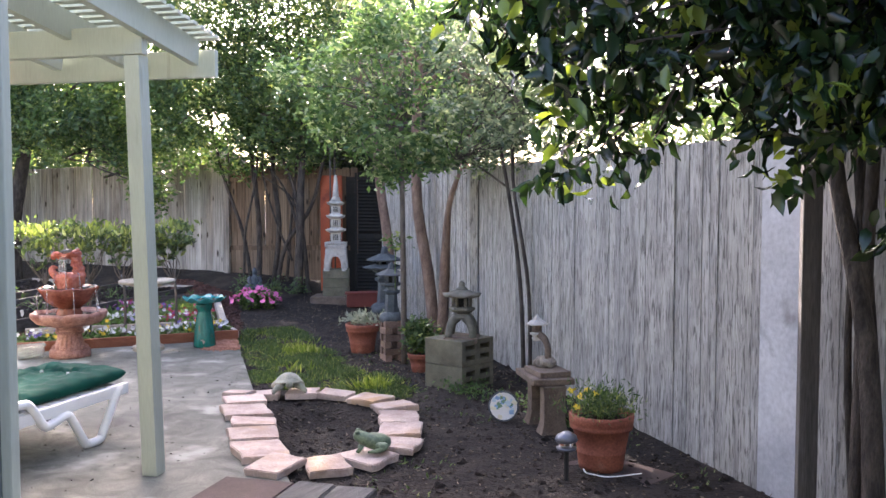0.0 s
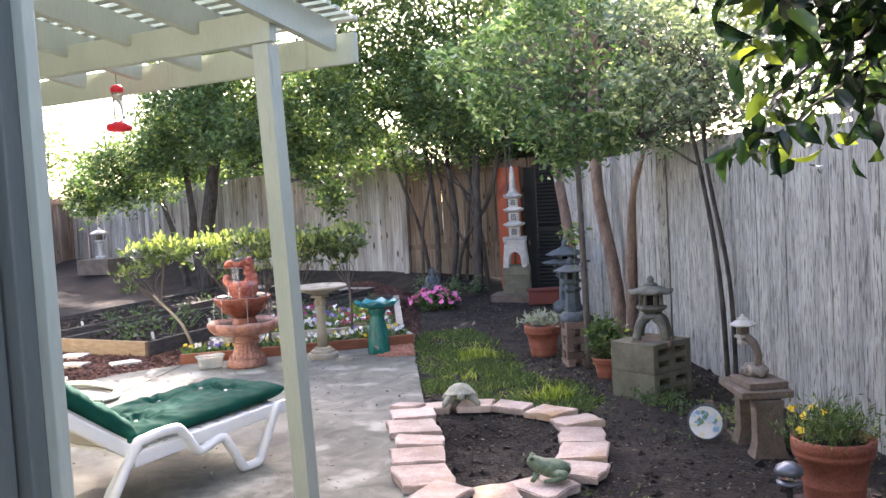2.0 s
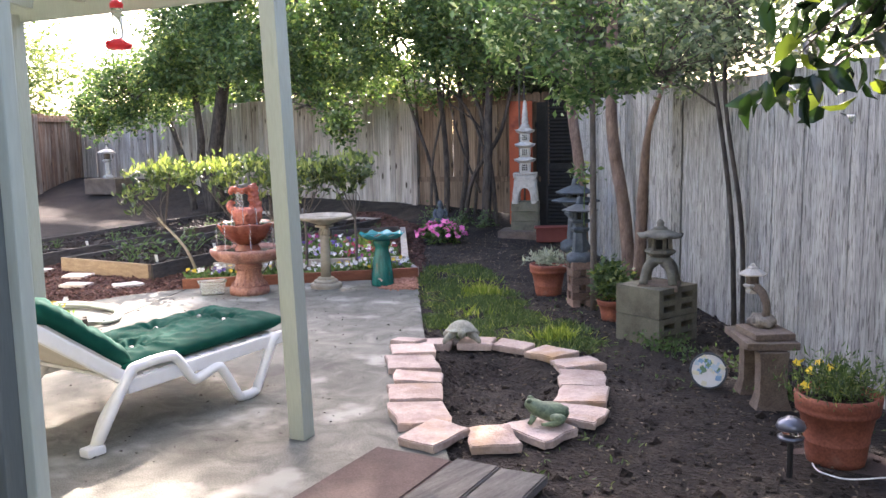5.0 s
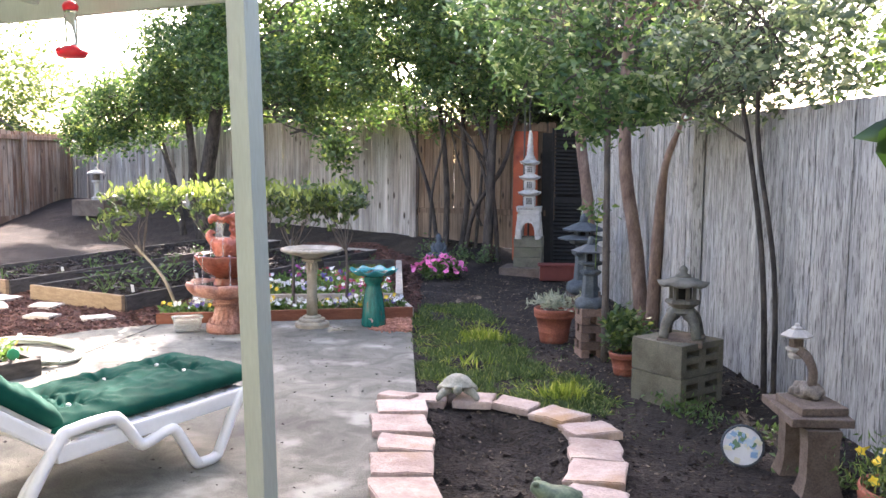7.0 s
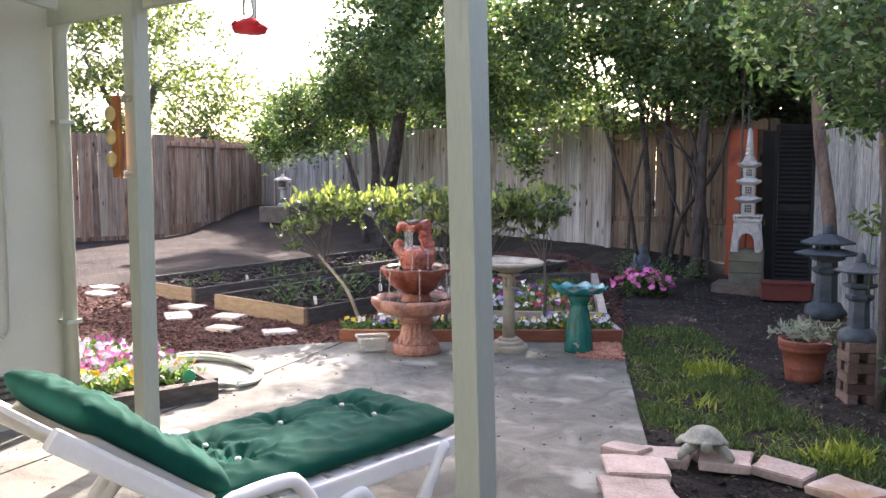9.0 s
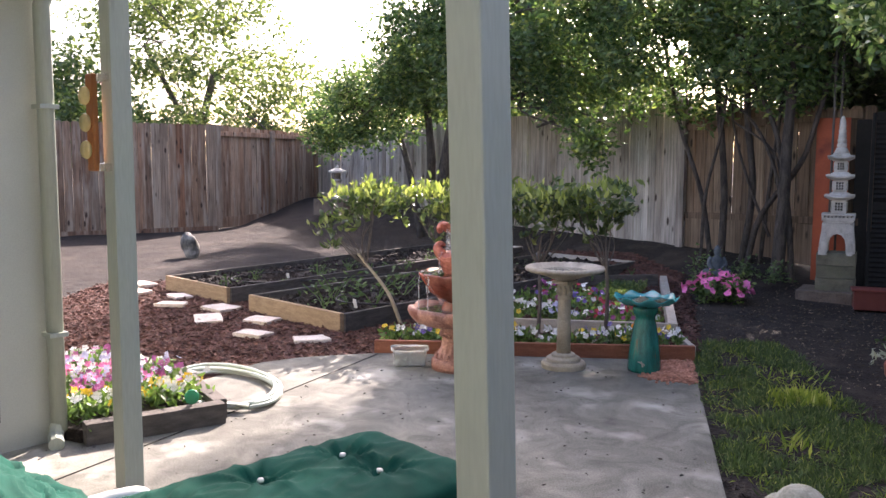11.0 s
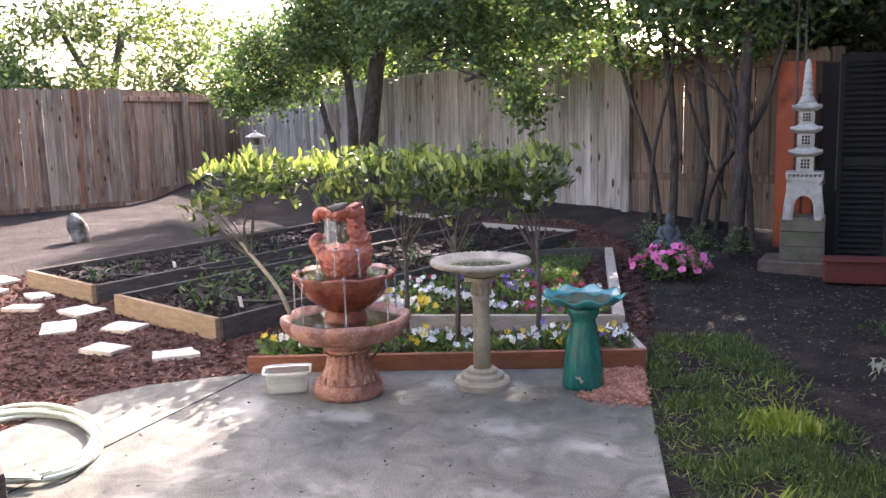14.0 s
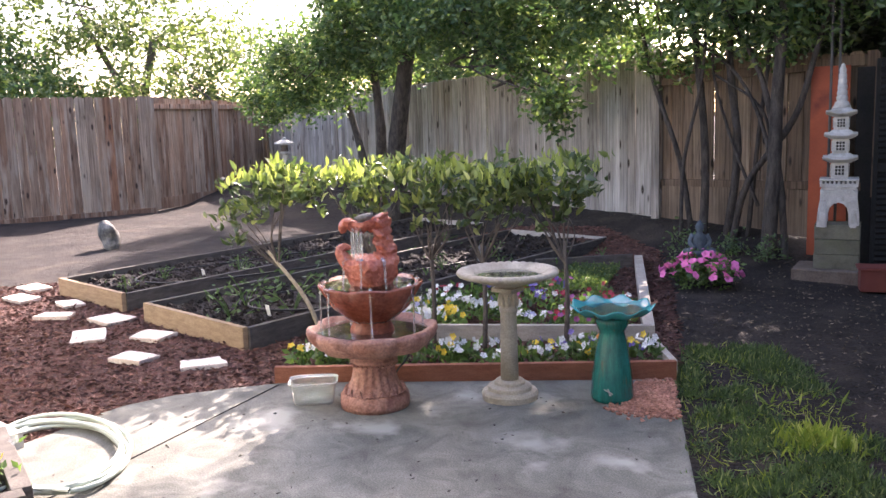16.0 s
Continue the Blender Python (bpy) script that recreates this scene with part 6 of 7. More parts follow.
def rough_slab(w, d, h, seed, n=9):
    """An irregular flat stone with split, chipped edges; d runs along its local x."""
    g = random.Random(seed)
    corner = [(sx * d / 2 * g.uniform(0.82, 1.10), sy * w / 2 * g.uniform(0.80, 1.06)) for sx, sy in ((-1, -1), (1, -1), (1, 1), (-1, 1))]
    pts = []
    for (ax, ay), (bx, by) in zip(corner, corner[1:] + corner[:1]):
        pts.append((ax, ay))
        for k in (0.3, 0.62) if n > 6 else (0.5,):
            t = k + g.uniform(-0.12, 0.12)
            out = 1 + g.uniform(-0.09, 0.10)
            pts.append(((ax + (bx - ax) * t) * out, (ay + (by - ay) * t) * out))
    bm = slab(pts, 0, h, 0)
    tilt = (g.uniform(-0.03, 0.03), g.uniform(-0.03, 0.03))
    for v in bm.verts:
        if v.co.z < h * 0.5:
            v.co.x *= g.uniform(0.93, 0.99)
            v.co.y *= g.uniform(0.93, 0.99)
        else:
            v.co.z += tilt[0] * v.co.x + tilt[1] * v.co.y + g.uniform(-h * 0.06, h * 0.06)
    top = [e for e in bm.edges if all(v.co.z > h * 0.6 for v in e.verts)]
    bmesh.ops.bevel(bm, geom=top, offset=h * 0.13, segments=2, affect="EDGES")
    return bm


RING = [(-2.515, 4.98, 0.27), (-2.315, 4.76, 0.32), (-2.09, 4.555, 0.28), (-1.912, 4.35, 0.28), (-1.68, 4.12, 0.30), (-1.455, 3.975, 0.29), (-1.245, 4.115, 0.27), (-1.15, 4.33, 0.29),
        (-1.13, 4.60, 0.28), (-1.262, 4.86, 0.27), (-1.41, 5.11, 0.28), (-1.60, 5.36, 0.28), (-1.85, 5.465, 0.24), (-2.14, 5.49, 0.17), (-2.37, 5.415, 0.24), (-2.56, 5.25, 0.22), (-2.68, 5.14, 0.20)]
for i, (x, y, d) in enumerate(RING):
    before, after = RING[i - 1], RING[(i + 1) % len(RING)]
    along = Vector((after[0] - before[0], after[1] - before[1]))
    w = min(0.29, along.length / 2 * 0.96)
    ob = part("edging_stone", rough_slab(w, d * 0.95, 0.040, i + 20), M["pink_stone"])
    a = math.degrees(math.atan2(along.y, along.x)) - 90
    ob.matrix_basis = pose(x, y, 0.0 if inside((x, y), PATIO) else -0.018, R.gauss(0, 1.5), R.gauss(0, 1.5), a + R.gauss(0, 4))
    tagged(ob, "flat pinkish flagstone set in a ring round bare soil", "edging stone", "ring of edging stones")

for i, (x, y) in enumerate(((-9.75, 5.02), (-9.29, 4.84), (-8.76, 5.10), (-8.36, 4.91), (-7.92, 5.21), (-7.49, 4.94), (-7.19, 5.28), (-6.72, 5.02), (-6.31, 5.30))):
    ob = part("stepping_stone", rough_slab(R.uniform(0.17, 0.24), R.uniform(0.24, 0.34), 0.03, i + 60, 7), M["path_stone"])
    ob.matrix_basis = pose(x, y, -0.020, R.gauss(0, 1.0), R.gauss(0, 1.0), 20 + R.gauss(0, 28))
    tagged(ob, "pale flat stepping stone set in bark mulch", "stepping stone", "stepping stones")


def turtle():
    """A stone turtle with a domed, rimmed shell tipped up over its head, one plain mesh."""
    bm = lathe([(0.02, 0.048), (0.080, 0.052), (0.104, 0.060), (0.122, 0.058), (0.128, 0.063), (0.122, 0.070), (0.110, 0.082), (0.094, 0.102), (0.072, 0.121), (0.046, 0.134), (0.020, 0.140), (0.001, 0.141)], 32, lambda a, i: 1 + (0.03 * math.cos(a * 9) if i in (3, 4, 5) else 0.010 * math.cos(a * 5)))
    bmesh.ops.scale(bm, verts=bm.verts, vec=(1.22, 1.0, 1.0))
    bmesh.ops.rotate(bm, verts=bm.verts, cent=(0, 0, 0.06), matrix=Matrix.Rotation(radians(-9), 3, "Y"))
    tube(curve_pts([(0.08, 0, 0.058), (0.125, 0, 0.060), (0.152, 0, 0.072), (0.176, 0, 0.074), (0.195, 0, 0.066)], 4), [0.024, 0.023, 0.022, 0.022, 0.022, 0.023, 0.025, 0.028, 0.030, 0.031, 0.030, 0.029, 0.027, 0.024, 0.020, 0.014, 0.006], 14, bm)
    for sx, sy, r in ((1, 1, 0.9), (1, -1, 0.9), (-1, 1, 0.7), (-1, -1, 0.7)):
        tube(curve_pts([(sx * 0.06, sy * 0.055, 0.056), (sx * 0.098, sy * 0.096, 0.048), (sx * 0.120, sy * 0.124, 0.026), (sx * 0.140, sy * 0.138, 0.008)], 3), [q * r for q in (0.026, 0.029, 0.031, 0.030, 0.028, 0.026, 0.024, 0.022, 0.019, 0.010)], 10, bm)
    tube([(-0.12, 0, 0.05), (-0.155, 0, 0.03)], [0.012, 0.004], 8, bm)
    for s in (-1, 1):
        bmesh.ops.create_uvsphere(bm, u_segments=8, v_segments=6, radius=0.006, matrix=pose(0.178, s * 0.021, 0.084))
    ob = part("turtle_statue", bm, M["turtle_shell"], smooth=True)
    ob.matrix_basis = pose(-2.440, 5.36, 0.026, 0, 0, -50) @ Matrix.Diagonal((0.80, 0.80, 0.90, 1))
    return tagged(ob, "weathered grey stone turtle resting on the edging stones", "statue")


turtle()


def frog():
    """A painted ceramic frog, one plain mesh."""
    bm = tube(curve_pts([(-0.11, 0, 0.04), (-0.06, 0, 0.06), (0.0, 0, 0.078), (0.05, 0, 0.10), (0.09, 0, 0.125), (0.125, 0, 0.125)], 4), [0.02, 0.038, 0.05, 0.058, 0.064, 0.068, 0.070, 0.070, 0.068, 0.065, 0.061, 0.057, 0.054, 0.052, 0.051, 0.050, 0.048, 0.045, 0.040, 0.032, 0.014], 16)
    for s in (-1, 1):
        tube(curve_pts([(-0.03, s * 0.06, 0.05), (-0.08, s * 0.085, 0.05), (-0.04, s * 0.09, 0.02), (0.03, s * 0.085, 0.012)], 3), [0.032, 0.034, 0.034, 0.032, 0.03, 0.026, 0.022, 0.018, 0.014, 0.01], 8, bm)
        tube([(0.07, s * 0.05, 0.06), (0.085, s * 0.06, 0.03), (0.10, s * 0.06, 0.008)], [0.018, 0.016, 0.014], 8, bm)
        bmesh.ops.create_uvsphere(bm, u_segments=10, v_segments=8, radius=0.018, matrix=pose(0.095, s * 0.032, 0.165))
    ob = part("frog_statue", bm, M["frog_paint"], smooth=True)
    ob.matrix_basis = pose(-1.14, 4.38, 0.036, 0, 4, 208) @ Matrix.Diagonal((0.80, 0.76, 0.62, 1))
    return tagged(ob, "glazed mottled green frog figure on an edging stone", "statue")


frog()

# door mat and planks at the patio's edge
e1, e2 = Vector((0.97, 0.21)), Vector((-0.21, 0.97))
mo = Vector((-1.556, 3.724))


def quad(a, b, c, d, z0, z1, bev=0.006):
    return slab([tuple(v) for v in (a, b, c, d)], z0, z1, bev)


q = mo - e2 * 1.3
tagged(part("door_mat", quad(mo, mo + e1 * 0.36, q + e1 * 0.36, q, 0.0, 0.022), M["mat_brown"]), "worn reddish brown rubber mat on the concrete", "mat")
for i in range(2):
    a = mo + e1 * (0.375 + i * 0.20)
    p = part("plank", quad(a + e2 * R.uniform(-0.02, 0.02), a + e1 * 0.19, a + e1 * 0.19 - e2 * 1.6, a - e2 * 1.6, -0.005, 0.032), M["plank_grey"])
    tagged(p, "weathered grey timber plank lying beside the mat", "plank", "planks beside the mat")

# ---- along the grey fence ----


def hollow_block(l, w, h):
    """A concrete block lying on its side: two cores run through its width."""
    bm = bmesh.new()
    t = 0.036
    s = t * 1.3
    for z in (-h / 2 + t / 2, 0.0, h / 2 - t / 2):
        box(bm, (0, 0, z), (l - 2 * s + 0.004, w - 0.004, t), 0, 0.002)
    for x in (-l / 2 + s / 2, l / 2 - s / 2):
        box(bm, (x, 0, 0), (s, w, h), 0, 0.003)
    box(bm, (0, 0, 0), (0.06, w - 0.008, h - 0.004), 0, 0)
    return bm


def block_stack(at, turn, courses, label, l=0.39, w=0.24, h=0.118):
    me = to_mesh("concrete_block", hollow_block(l, w, h - 0.004))
    me.materials.append(M["block"])
    for i in range(courses):
        ob = new("concrete_block", me)
        ob.matrix_basis = pose(at[0], at[1], at[2] + h * (i + 0.5), 0, 0, turn + R.gauss(0, 0.8))
        tagged(ob, label, "concrete block", "stacked concrete blocks")


block_stack((-1.60, 6.31, -0.045), 77, 2, "mossy grey hollow concrete block in a stack by the fence", 0.37, 0.35, 0.187)


def snow_lantern(at, turn, s=1.0):
    root = thing("stone_lantern", at, "mossy grey stone garden lantern on arched legs", "lantern", turn=turn)
    root.scale = (s, s, s)
    part("plinth", boxed((0, 0, 0.02), (0.26, 0.26, 0.04), 0, 0.006), M["brown_stone"], root, "reddish square stone slab")
    for i in range(4):
        a = math.pi / 4 + i * math.pi / 2
        c, s_ = math.cos(a), math.sin(a)
        part("leg", tube(curve_pts([(0.135 * c, 0.135 * s_, 0.04), (0.125 * c, 0.125 * s_, 0.09), (0.10 * c, 0.10 * s_, 0.15), (0.05 * c, 0.05 * s_, 0.185)], 3), [0.030, 0.029, 0.028, 0.028, 0.029, 0.030, 0.032, 0.035, 0.038, 0.040], 8), M["lantern_stone"], root, smooth=True)
    part("waist", lathe([(0.085, 0.175), (0.095, 0.19), (0.08, 0.205), (0.062, 0.215), (0.09, 0.235), (0.105, 0.245), (0.10, 0.262), (0.07, 0.268)], 6), M["lantern_stone"], root)
    for i in range(6):
        a = i * math.pi / 3
        part("pillar", boxed((0.068 * math.cos(a), 0.068 * math.sin(a), 0.305), (0.022, 0.022, 0.085), math.degrees(a), 0.003), M["lantern_stone"], root)
    # Solid black core paints the shade inside the light box.
    part("hollow_shade", lathe([(0.05, 0.262), (0.05, 0.345)], 6), M["black_wood"], root, "black core standing for the shade in the hollow light box")

    def swoop(a, i):
        q = max(0.0, math.cos(a * 6)) ** 2
        return (1 + (0.08 * q if i in (1, 2) else 0), 0.014 * q if i in (1, 2) else 0)
    part("roof", lathe([(0.07, 0.342), (0.137, 0.345), (0.142, 0.360), (0.108, 0.376), (0.06, 0.395), (0.03, 0.402)], 48, swoop), M["lantern_stone"], root, smooth=True)
    part("finial", lathe([(0.045, 0.395), (0.048, 0.408), (0.03, 0.416), (0.022, 0.425), (0.027, 0.44), (0.018, 0.458), (0.001, 0.468)], 16), M["lantern_stone"], root, smooth=True)
    return root


snow_lantern((-1.58, 6.31, 0.300), 20, 0.95)


def bench_table():
    root = thing("stone_bench", (-0.59, 5.445, -0.07), "small brown concrete bench on flared legs", "bench", turn=128)
    root.scale = (0.93, 0.93, 0.80)
    part("slab", boxed((0.05, 0, 0.43), (0.42, 0.27, 0.045), 0, 0.006), M["brown_stone"], root)
    for x in (-0.13, 0.15):
        leg = bmesh.new()
        bmesh.ops.create_cube(leg, size=1.0, matrix=pose(x, 0, 0.20) @ Matrix.Diagonal((0.15, 0.22, 0.40, 1)))
        bmesh.ops.subdivide_edges(leg, edges=[e for e in leg.edges if abs(e.verts[0].co.z - e.verts[1].co.z) > 0.2], cuts=7)
        for v in leg.verts:
            k = v.co.z / 0.4
            f = 0.62 + 0.38 * max(0.0, 1 - k * 2.6) ** 1.5 + 0.10 * max(0.0, k - 0.8) * 3
            v.co.x = x + (v.co.x - x) * f
            v.co.y *= f
        part("leg", leg, M["brown_stone"], root)
    part("upper_slab", boxed((0.02, -0.01, 0.475), (0.27, 0.21, 0.04), 6, 0.005), M["brown_stone"], root)
    return root


bench_table()


def arm_lantern():
    root = thing("stone_lantern", (-0.63, 5.515, 0.325), "small pale stone lantern on a curved arm", "lantern", turn=150)
    root.scale = (0.88, 0.88, 0.92)
    bm = bmesh.new()
    bmesh.ops.create_icosphere(bm, subdivisions=3, radius=0.09, matrix=pose(0, 0, 0.025) @ Matrix.Diagonal((1, 0.75, 0.5, 1)))
    for v in bm.verts:
        v.co += v.normal * 0.022 * noise.noise(v.co * 34) if v.normal.length else Vector()
        v.co.z = max(v.co.z, 0.0)
    part("rock_base", bm, M["arm_rock"], root, smooth=True)
    part("arm", tube(curve_pts([(-0.03, 0, 0.05), (-0.035, 0, 0.12), (0.0, 0, 0.18), (0.06, 0, 0.205), (0.08, 0, 0.20)], 4), [0.022] * 8 + [0.024] * 9, 8), M["brown_stone"], root, smooth=True)
    part("shelf", lathe([(0.03, 0.165), (0.038, 0.18), (0.03, 0.195), (0.05, 0.205), (0.052, 0.215), (0.04, 0.22)], 6), M["pale_stone"], root).matrix_basis = pose(0.085, 0, 0)
    part("light_box", lathe([(0.034, 0.218), (0.036, 0.27)], 6), M["brown_stone"], root).matrix_basis = pose(0.085, 0, 0)
    part("roof", lathe([(0.04, 0.265), (0.075, 0.268), (0.078, 0.276), (0.045, 0.298), (0.03, 0.303), (0.03, 0.312), (0.014, 0.318), (0.012, 0.33), (0.001, 0.335)], 6), M["pale_stone"], root).matrix_basis = pose(0.085, 0, 0)


arm_lantern()


def mosaic_disc():
    root = thing("mosaic_disc", (-0.87, 5.45, -0.02), "round white garden disc with blue glass pieces", "garden ornament")
    root.matrix_basis = pose(-0.87, 5.45, -0.025) @ pose(0, 0, 0, 0, 0, 28) @ pose(0, 0, 0, 78, 0, 0) @ Matrix.Diagonal((0.79, 0.79, 0.79, 1))
    d = part("plate", lathe([(0.113, -0.008), (0.116, 0.0), (0.113, 0.008), (0.104, 0.006), (0.001, 0.006)], 40), M["white_plastic"], root, smooth=True)
    d.matrix_basis = pose(0, 0.116, 0)
    rim = part("rim", lathe([(0.110, 0.004), (0.119, 0.0), (0.119, 0.010), (0.110, 0.012), (0.106, 0.009)], 40, cap=False), M["slate_blue"], root, "thin grey rim", True)
    rim.matrix_basis = pose(0, 0.116, 0)
    g = random.Random(4)
    cols = [plain("glass_blue", (0.25, 0.42, 0.62), 0.2), plain("glass_pale", (0.55, 0.68, 0.75), 0.2), plain("glass_green", (0.10, 0.22, 0.12), 0.3), plain("glass_cream", (0.75, 0.72, 0.55), 0.3)]
    for k in range(30):
        a, r = g.uniform(0, 6.28), 0.092 * math.sqrt(g.uniform(0.03, 1))
        ob = part("glass_piece", rough_slab(g.uniform(0.02, 0.035), g.uniform(0.02, 0.045), 0.004, k + 200, 6), cols[k % 4], root)
        ob.matrix_basis = pose(r * math.cos(a), 0.116 + r * math.sin(a), 0.0062 + 0.0002 * k, 0, 0, g.uniform(0, 360))


mosaic_disc()


def flowerpot(name, at, r, h, label, ribs=True, material=M["terracotta"]):
    root = thing(name, at, label, "flower pot")
    part("pot", lathe([(r * 0.66, 0), (r * 0.70, h * 0.12), (r * 0.735, h * 0.3), (r * 0.75, h * 0.315), (r * 0.755, h * 0.34), (r * 0.745, h * 0.355), (r * 0.865, h * 0.72), (r * 0.95, h * 0.74), (r * 0.97, h * 0.80), (r * 0.95, h * 0.83), (r * 0.98, h * 0.85), (r, h * 0.96), (r * 0.98, h), (r * 0.90, h), (r * 0.84, h * 0.80)], 48), material, root, smooth=True)
    part("potting_soil", lathe([(r * 0.86, h * 0.88), (r * 0.4, h * 0.92), (0.001, h * 0.93)], 20), M["soil"], root, smooth=True)
    return root


pot = flowerpot("flower_pot", (-0.07, 4.85, -0.035), 0.166, 0.285, "large terracotta pot of green foliage and yellow flowers")
g = random.Random(8)
blades("foliage", [(g.gauss(0, 0.080), g.gauss(0, 0.080), 0.27 + abs(g.gauss(0.05, 0.045))) for _ in range(1500)], M["leaf_mid"], 0.036, 0.20, pot, 0.6, 0.7)
bl = [(g.gauss(-0.05, 0.08), g.gauss(-0.06, 0.06), 0.33 + g.uniform(0, 0.08)) for _ in range(8)]
for p in bl:
    ob = part("blossom", lathe([(0.003, 0), (0.012, 0.005), (0.017, 0.010), (0.008, 0.010), (0.001, 0.007)], 10, lambda a, i: 1 + 0.2 * math.cos(a * 5)), M["petal_yellow"], pot, "yellow blossom")
    ob.matrix_basis = pose(*p, g.uniform(-50, 50), g.uniform(-40, 40), 0)
tagged(part("paver", boxed((-0.02, 4.77, -0.061), (0.50, 0.50, 0.055), -20, 0.005), M["mat_brown"]), "reddish brown square concrete paver under the pot", "paver")
cordp = thing("white_cord", (0, 0, 0.036), "thin white cord lying over the paver", "cable")
part("wire", tube(curve_pts([(-0.10, 4.66, -0.03), (-0.06, 4.58, -0.02), (0.0, 4.50, 0.002), (0.08, 4.50, 0.002), (0.20, 4.62, 0.002)], 5), 0.003, 5), M["white_plastic"], cordp)

sol = thing("solar_light", (-0.15, 4.55, -0.03), "small dark blue solar path light on a stake", "path light")
part("stake", tube([(0, 0, 0), (0, 0, 0.17)], 0.012, 8), M["black_metal"], sol)
part("lens", lathe([(0.03, 0.165), (0.034, 0.19), (0.03, 0.205)], 16), M["glass"], sol, "clear plastic lens")
part("cap", lathe([(0.05, 0.195), (0.056, 0.205), (0.048, 0.225), (0.02, 0.242), (0.001, 0.245)], 20), M["copper"], sol, "dark blue metal cap", True)
part("collar", lathe([(0.046, 0.155), (0.05, 0.165), (0.03, 0.17)], 20), M["copper"], sol, smooth=True)

pot = flowerpot("flower_pot", (-3.0, 7.17, -0.03), 0.155, 0.26, "ribbed terracotta pot with silvery dusty miller", True)
blades("foliage", [(g.gauss(-0.02, 0.075), g.gauss(0, 0.07), 0.25 + abs(g.gauss(0.04, 0.03))) for _ in range(260)], M["dusty"], 0.06, 0.26, pot, 0.6, 0.4)

pot = flowerpot("flower_pot", (-2.10, 6.63, -0.03), 0.11, 0.15, "low terracotta pot with a bushy green shrub", True)
blades("foliage", clumps([(0.0, 0.0, 0.26, 0.14, 0.14, 0.11), (-0.03, 0.03, 0.34, 0.10, 0.10, 0.08)], 9, 77, 0.035, 80, 0.3), M["leaf_mid"], 0.05, 0.5, pot, 0.5, 0.3)

# brick stand and slate lantern
stand = thing("brick_stand", (-2.55, 6.93, -0.03), "open-stacked stand of weathered bricks", "brick stand", turn=48)
bk = to_mesh("brick", boxed((0, 0, 0), (0.165, 0.058, 0.054), 0, 0.003))
for c in range(6):
    z = 0.03 + c * 0.058
    for s in (-1, 1):
        piece("brick", bk, M["brick"], stand, pose(0 if c % 2 else s * 0.053, s * 0.053 if c % 2 else 0, z, 0, 0, (0 if c % 2 else 90) + R.gauss(0, 1.5)))


def slate_lantern(at, s, label):
    root = thing("stone_lantern", at, label, "lantern", turn=25)
    root.scale = (s, s, s)
    bm = bmesh.new()
    bmesh.ops.create_icosphere(bm, subdivisions=3, radius=0.12, matrix=pose(0, 0, 0.05) @ Matrix.Diagonal((1, 0.95, 0.6, 1)))
    for v in bm.verts:
        v.co += Vector((v.co.x, v.co.y, 0)) * 0.25 * noise.noise(v.co * 18)
        v.co.z = max(0.0, v.co.z)
    part("rock_base", bm, M["slate_blue"], root, smooth=True)
    part("shaft", lathe([(0.075, 0.06), (0.068, 0.12), (0.06, 0.24), (0.06, 0.28), (0.085, 0.30), (0.088, 0.32), (0.06, 0.33), (0.06, 0.36), (0.10, 0.375), (0.105, 0.395), (0.07, 0.40)], 6), M["slate_blue"], root)
    for i in range(6):
        a = i * math.pi / 3
        part("pillar", boxed((0.062 * math.cos(a), 0.062 * math.sin(a), 0.435), (0.02, 0.02, 0.08), math.degrees(a), 0.002), M["slate_blue"], root)
    # Shade of the hollow box is put in as a black prism.
    part("hollow_shade", lathe([(0.045, 0.395), (0.045, 0.475)], 6), M["black_wood"], root, "black core standing for the shade in the hollow light box")
    part("roof", lathe([(0.06, 0.468), (0.155, 0.470), (0.16, 0.482), (0.09, 0.512), (0.05, 0.53), (0.03, 0.535)], 6), M["slate_blue"], root)
    part("finial", lathe([(0.03, 0.53), (0.035, 0.545), (0.025, 0.555), (0.03, 0.57), (0.02, 0.59), (0.001, 0.60)], 12), M["slate_blue"], root, smooth=True)
    return root


slate_lantern((-2.56, 6.94, 0.295), 0.86, "dark slate-blue stone lantern on a brick stand")
base2 = tagged(part("paver", boxed((-3.67, 8.66, 0.03), (0.34, 0.34, 0.14), 30, 0.006), M["brown_stone"]), "brown stone plinth under a lantern", "paver")
l2 = slate_lantern((-3.67, 8.66, 0.10), 1.25, "tall dark slate-blue stone lantern beside the fence")
part("second_roof", lathe([(0.10, 0.40), (0.19, 0.405), (0.195, 0.415), (0.10, 0.44)], 6), M["slate_blue"], l2)
pl = thing("ivy_plant", (-2.48, 6.87, 0.80), "small green leafy plant hanging by the lantern", "plant")
blades("leaves", [(g.gauss(0, 0.05), g.gauss(0, 0.05), g.gauss(0.18, 0.03)) for _ in range(40)], M["leaf_mid"], 0.06, 0.5, pl, 0.5, 0.0)
part("stalk", tube([(0, 0, -0.2), (0.0, 0.0, 0.0), (0.0, 0.02, 0.18)], 0.004, 5), M["herb"], pl)

# ---- pagoda in the corner ----
PG = Vector((-5.36, 10.20))
tagged(part("paver", boxed((PG.x, PG.y, 0.02), (0.62, 0.46, 0.12), 25, 0.006), M["brown_stone"]), "low dark stone footing under the block pedestal", "paver")
bk2 = to_mesh("concrete_block", boxed((0, 0, 0), (0.33, 0.26, 0.116), 0, 0.006))
bk2.materials.append(M["block"])
for i in range(3):
    ob = new("concrete_block", bk2)
    ob.matrix_basis = pose(PG.x, PG.y, 0.08 + 0.059 + i * 0.119, 0, 0, 28 + R.gauss(0, 0.8))
    tagged(ob, "brown-grey concrete block in the pagoda's pedestal", "concrete block", "pagoda pedestal blocks")


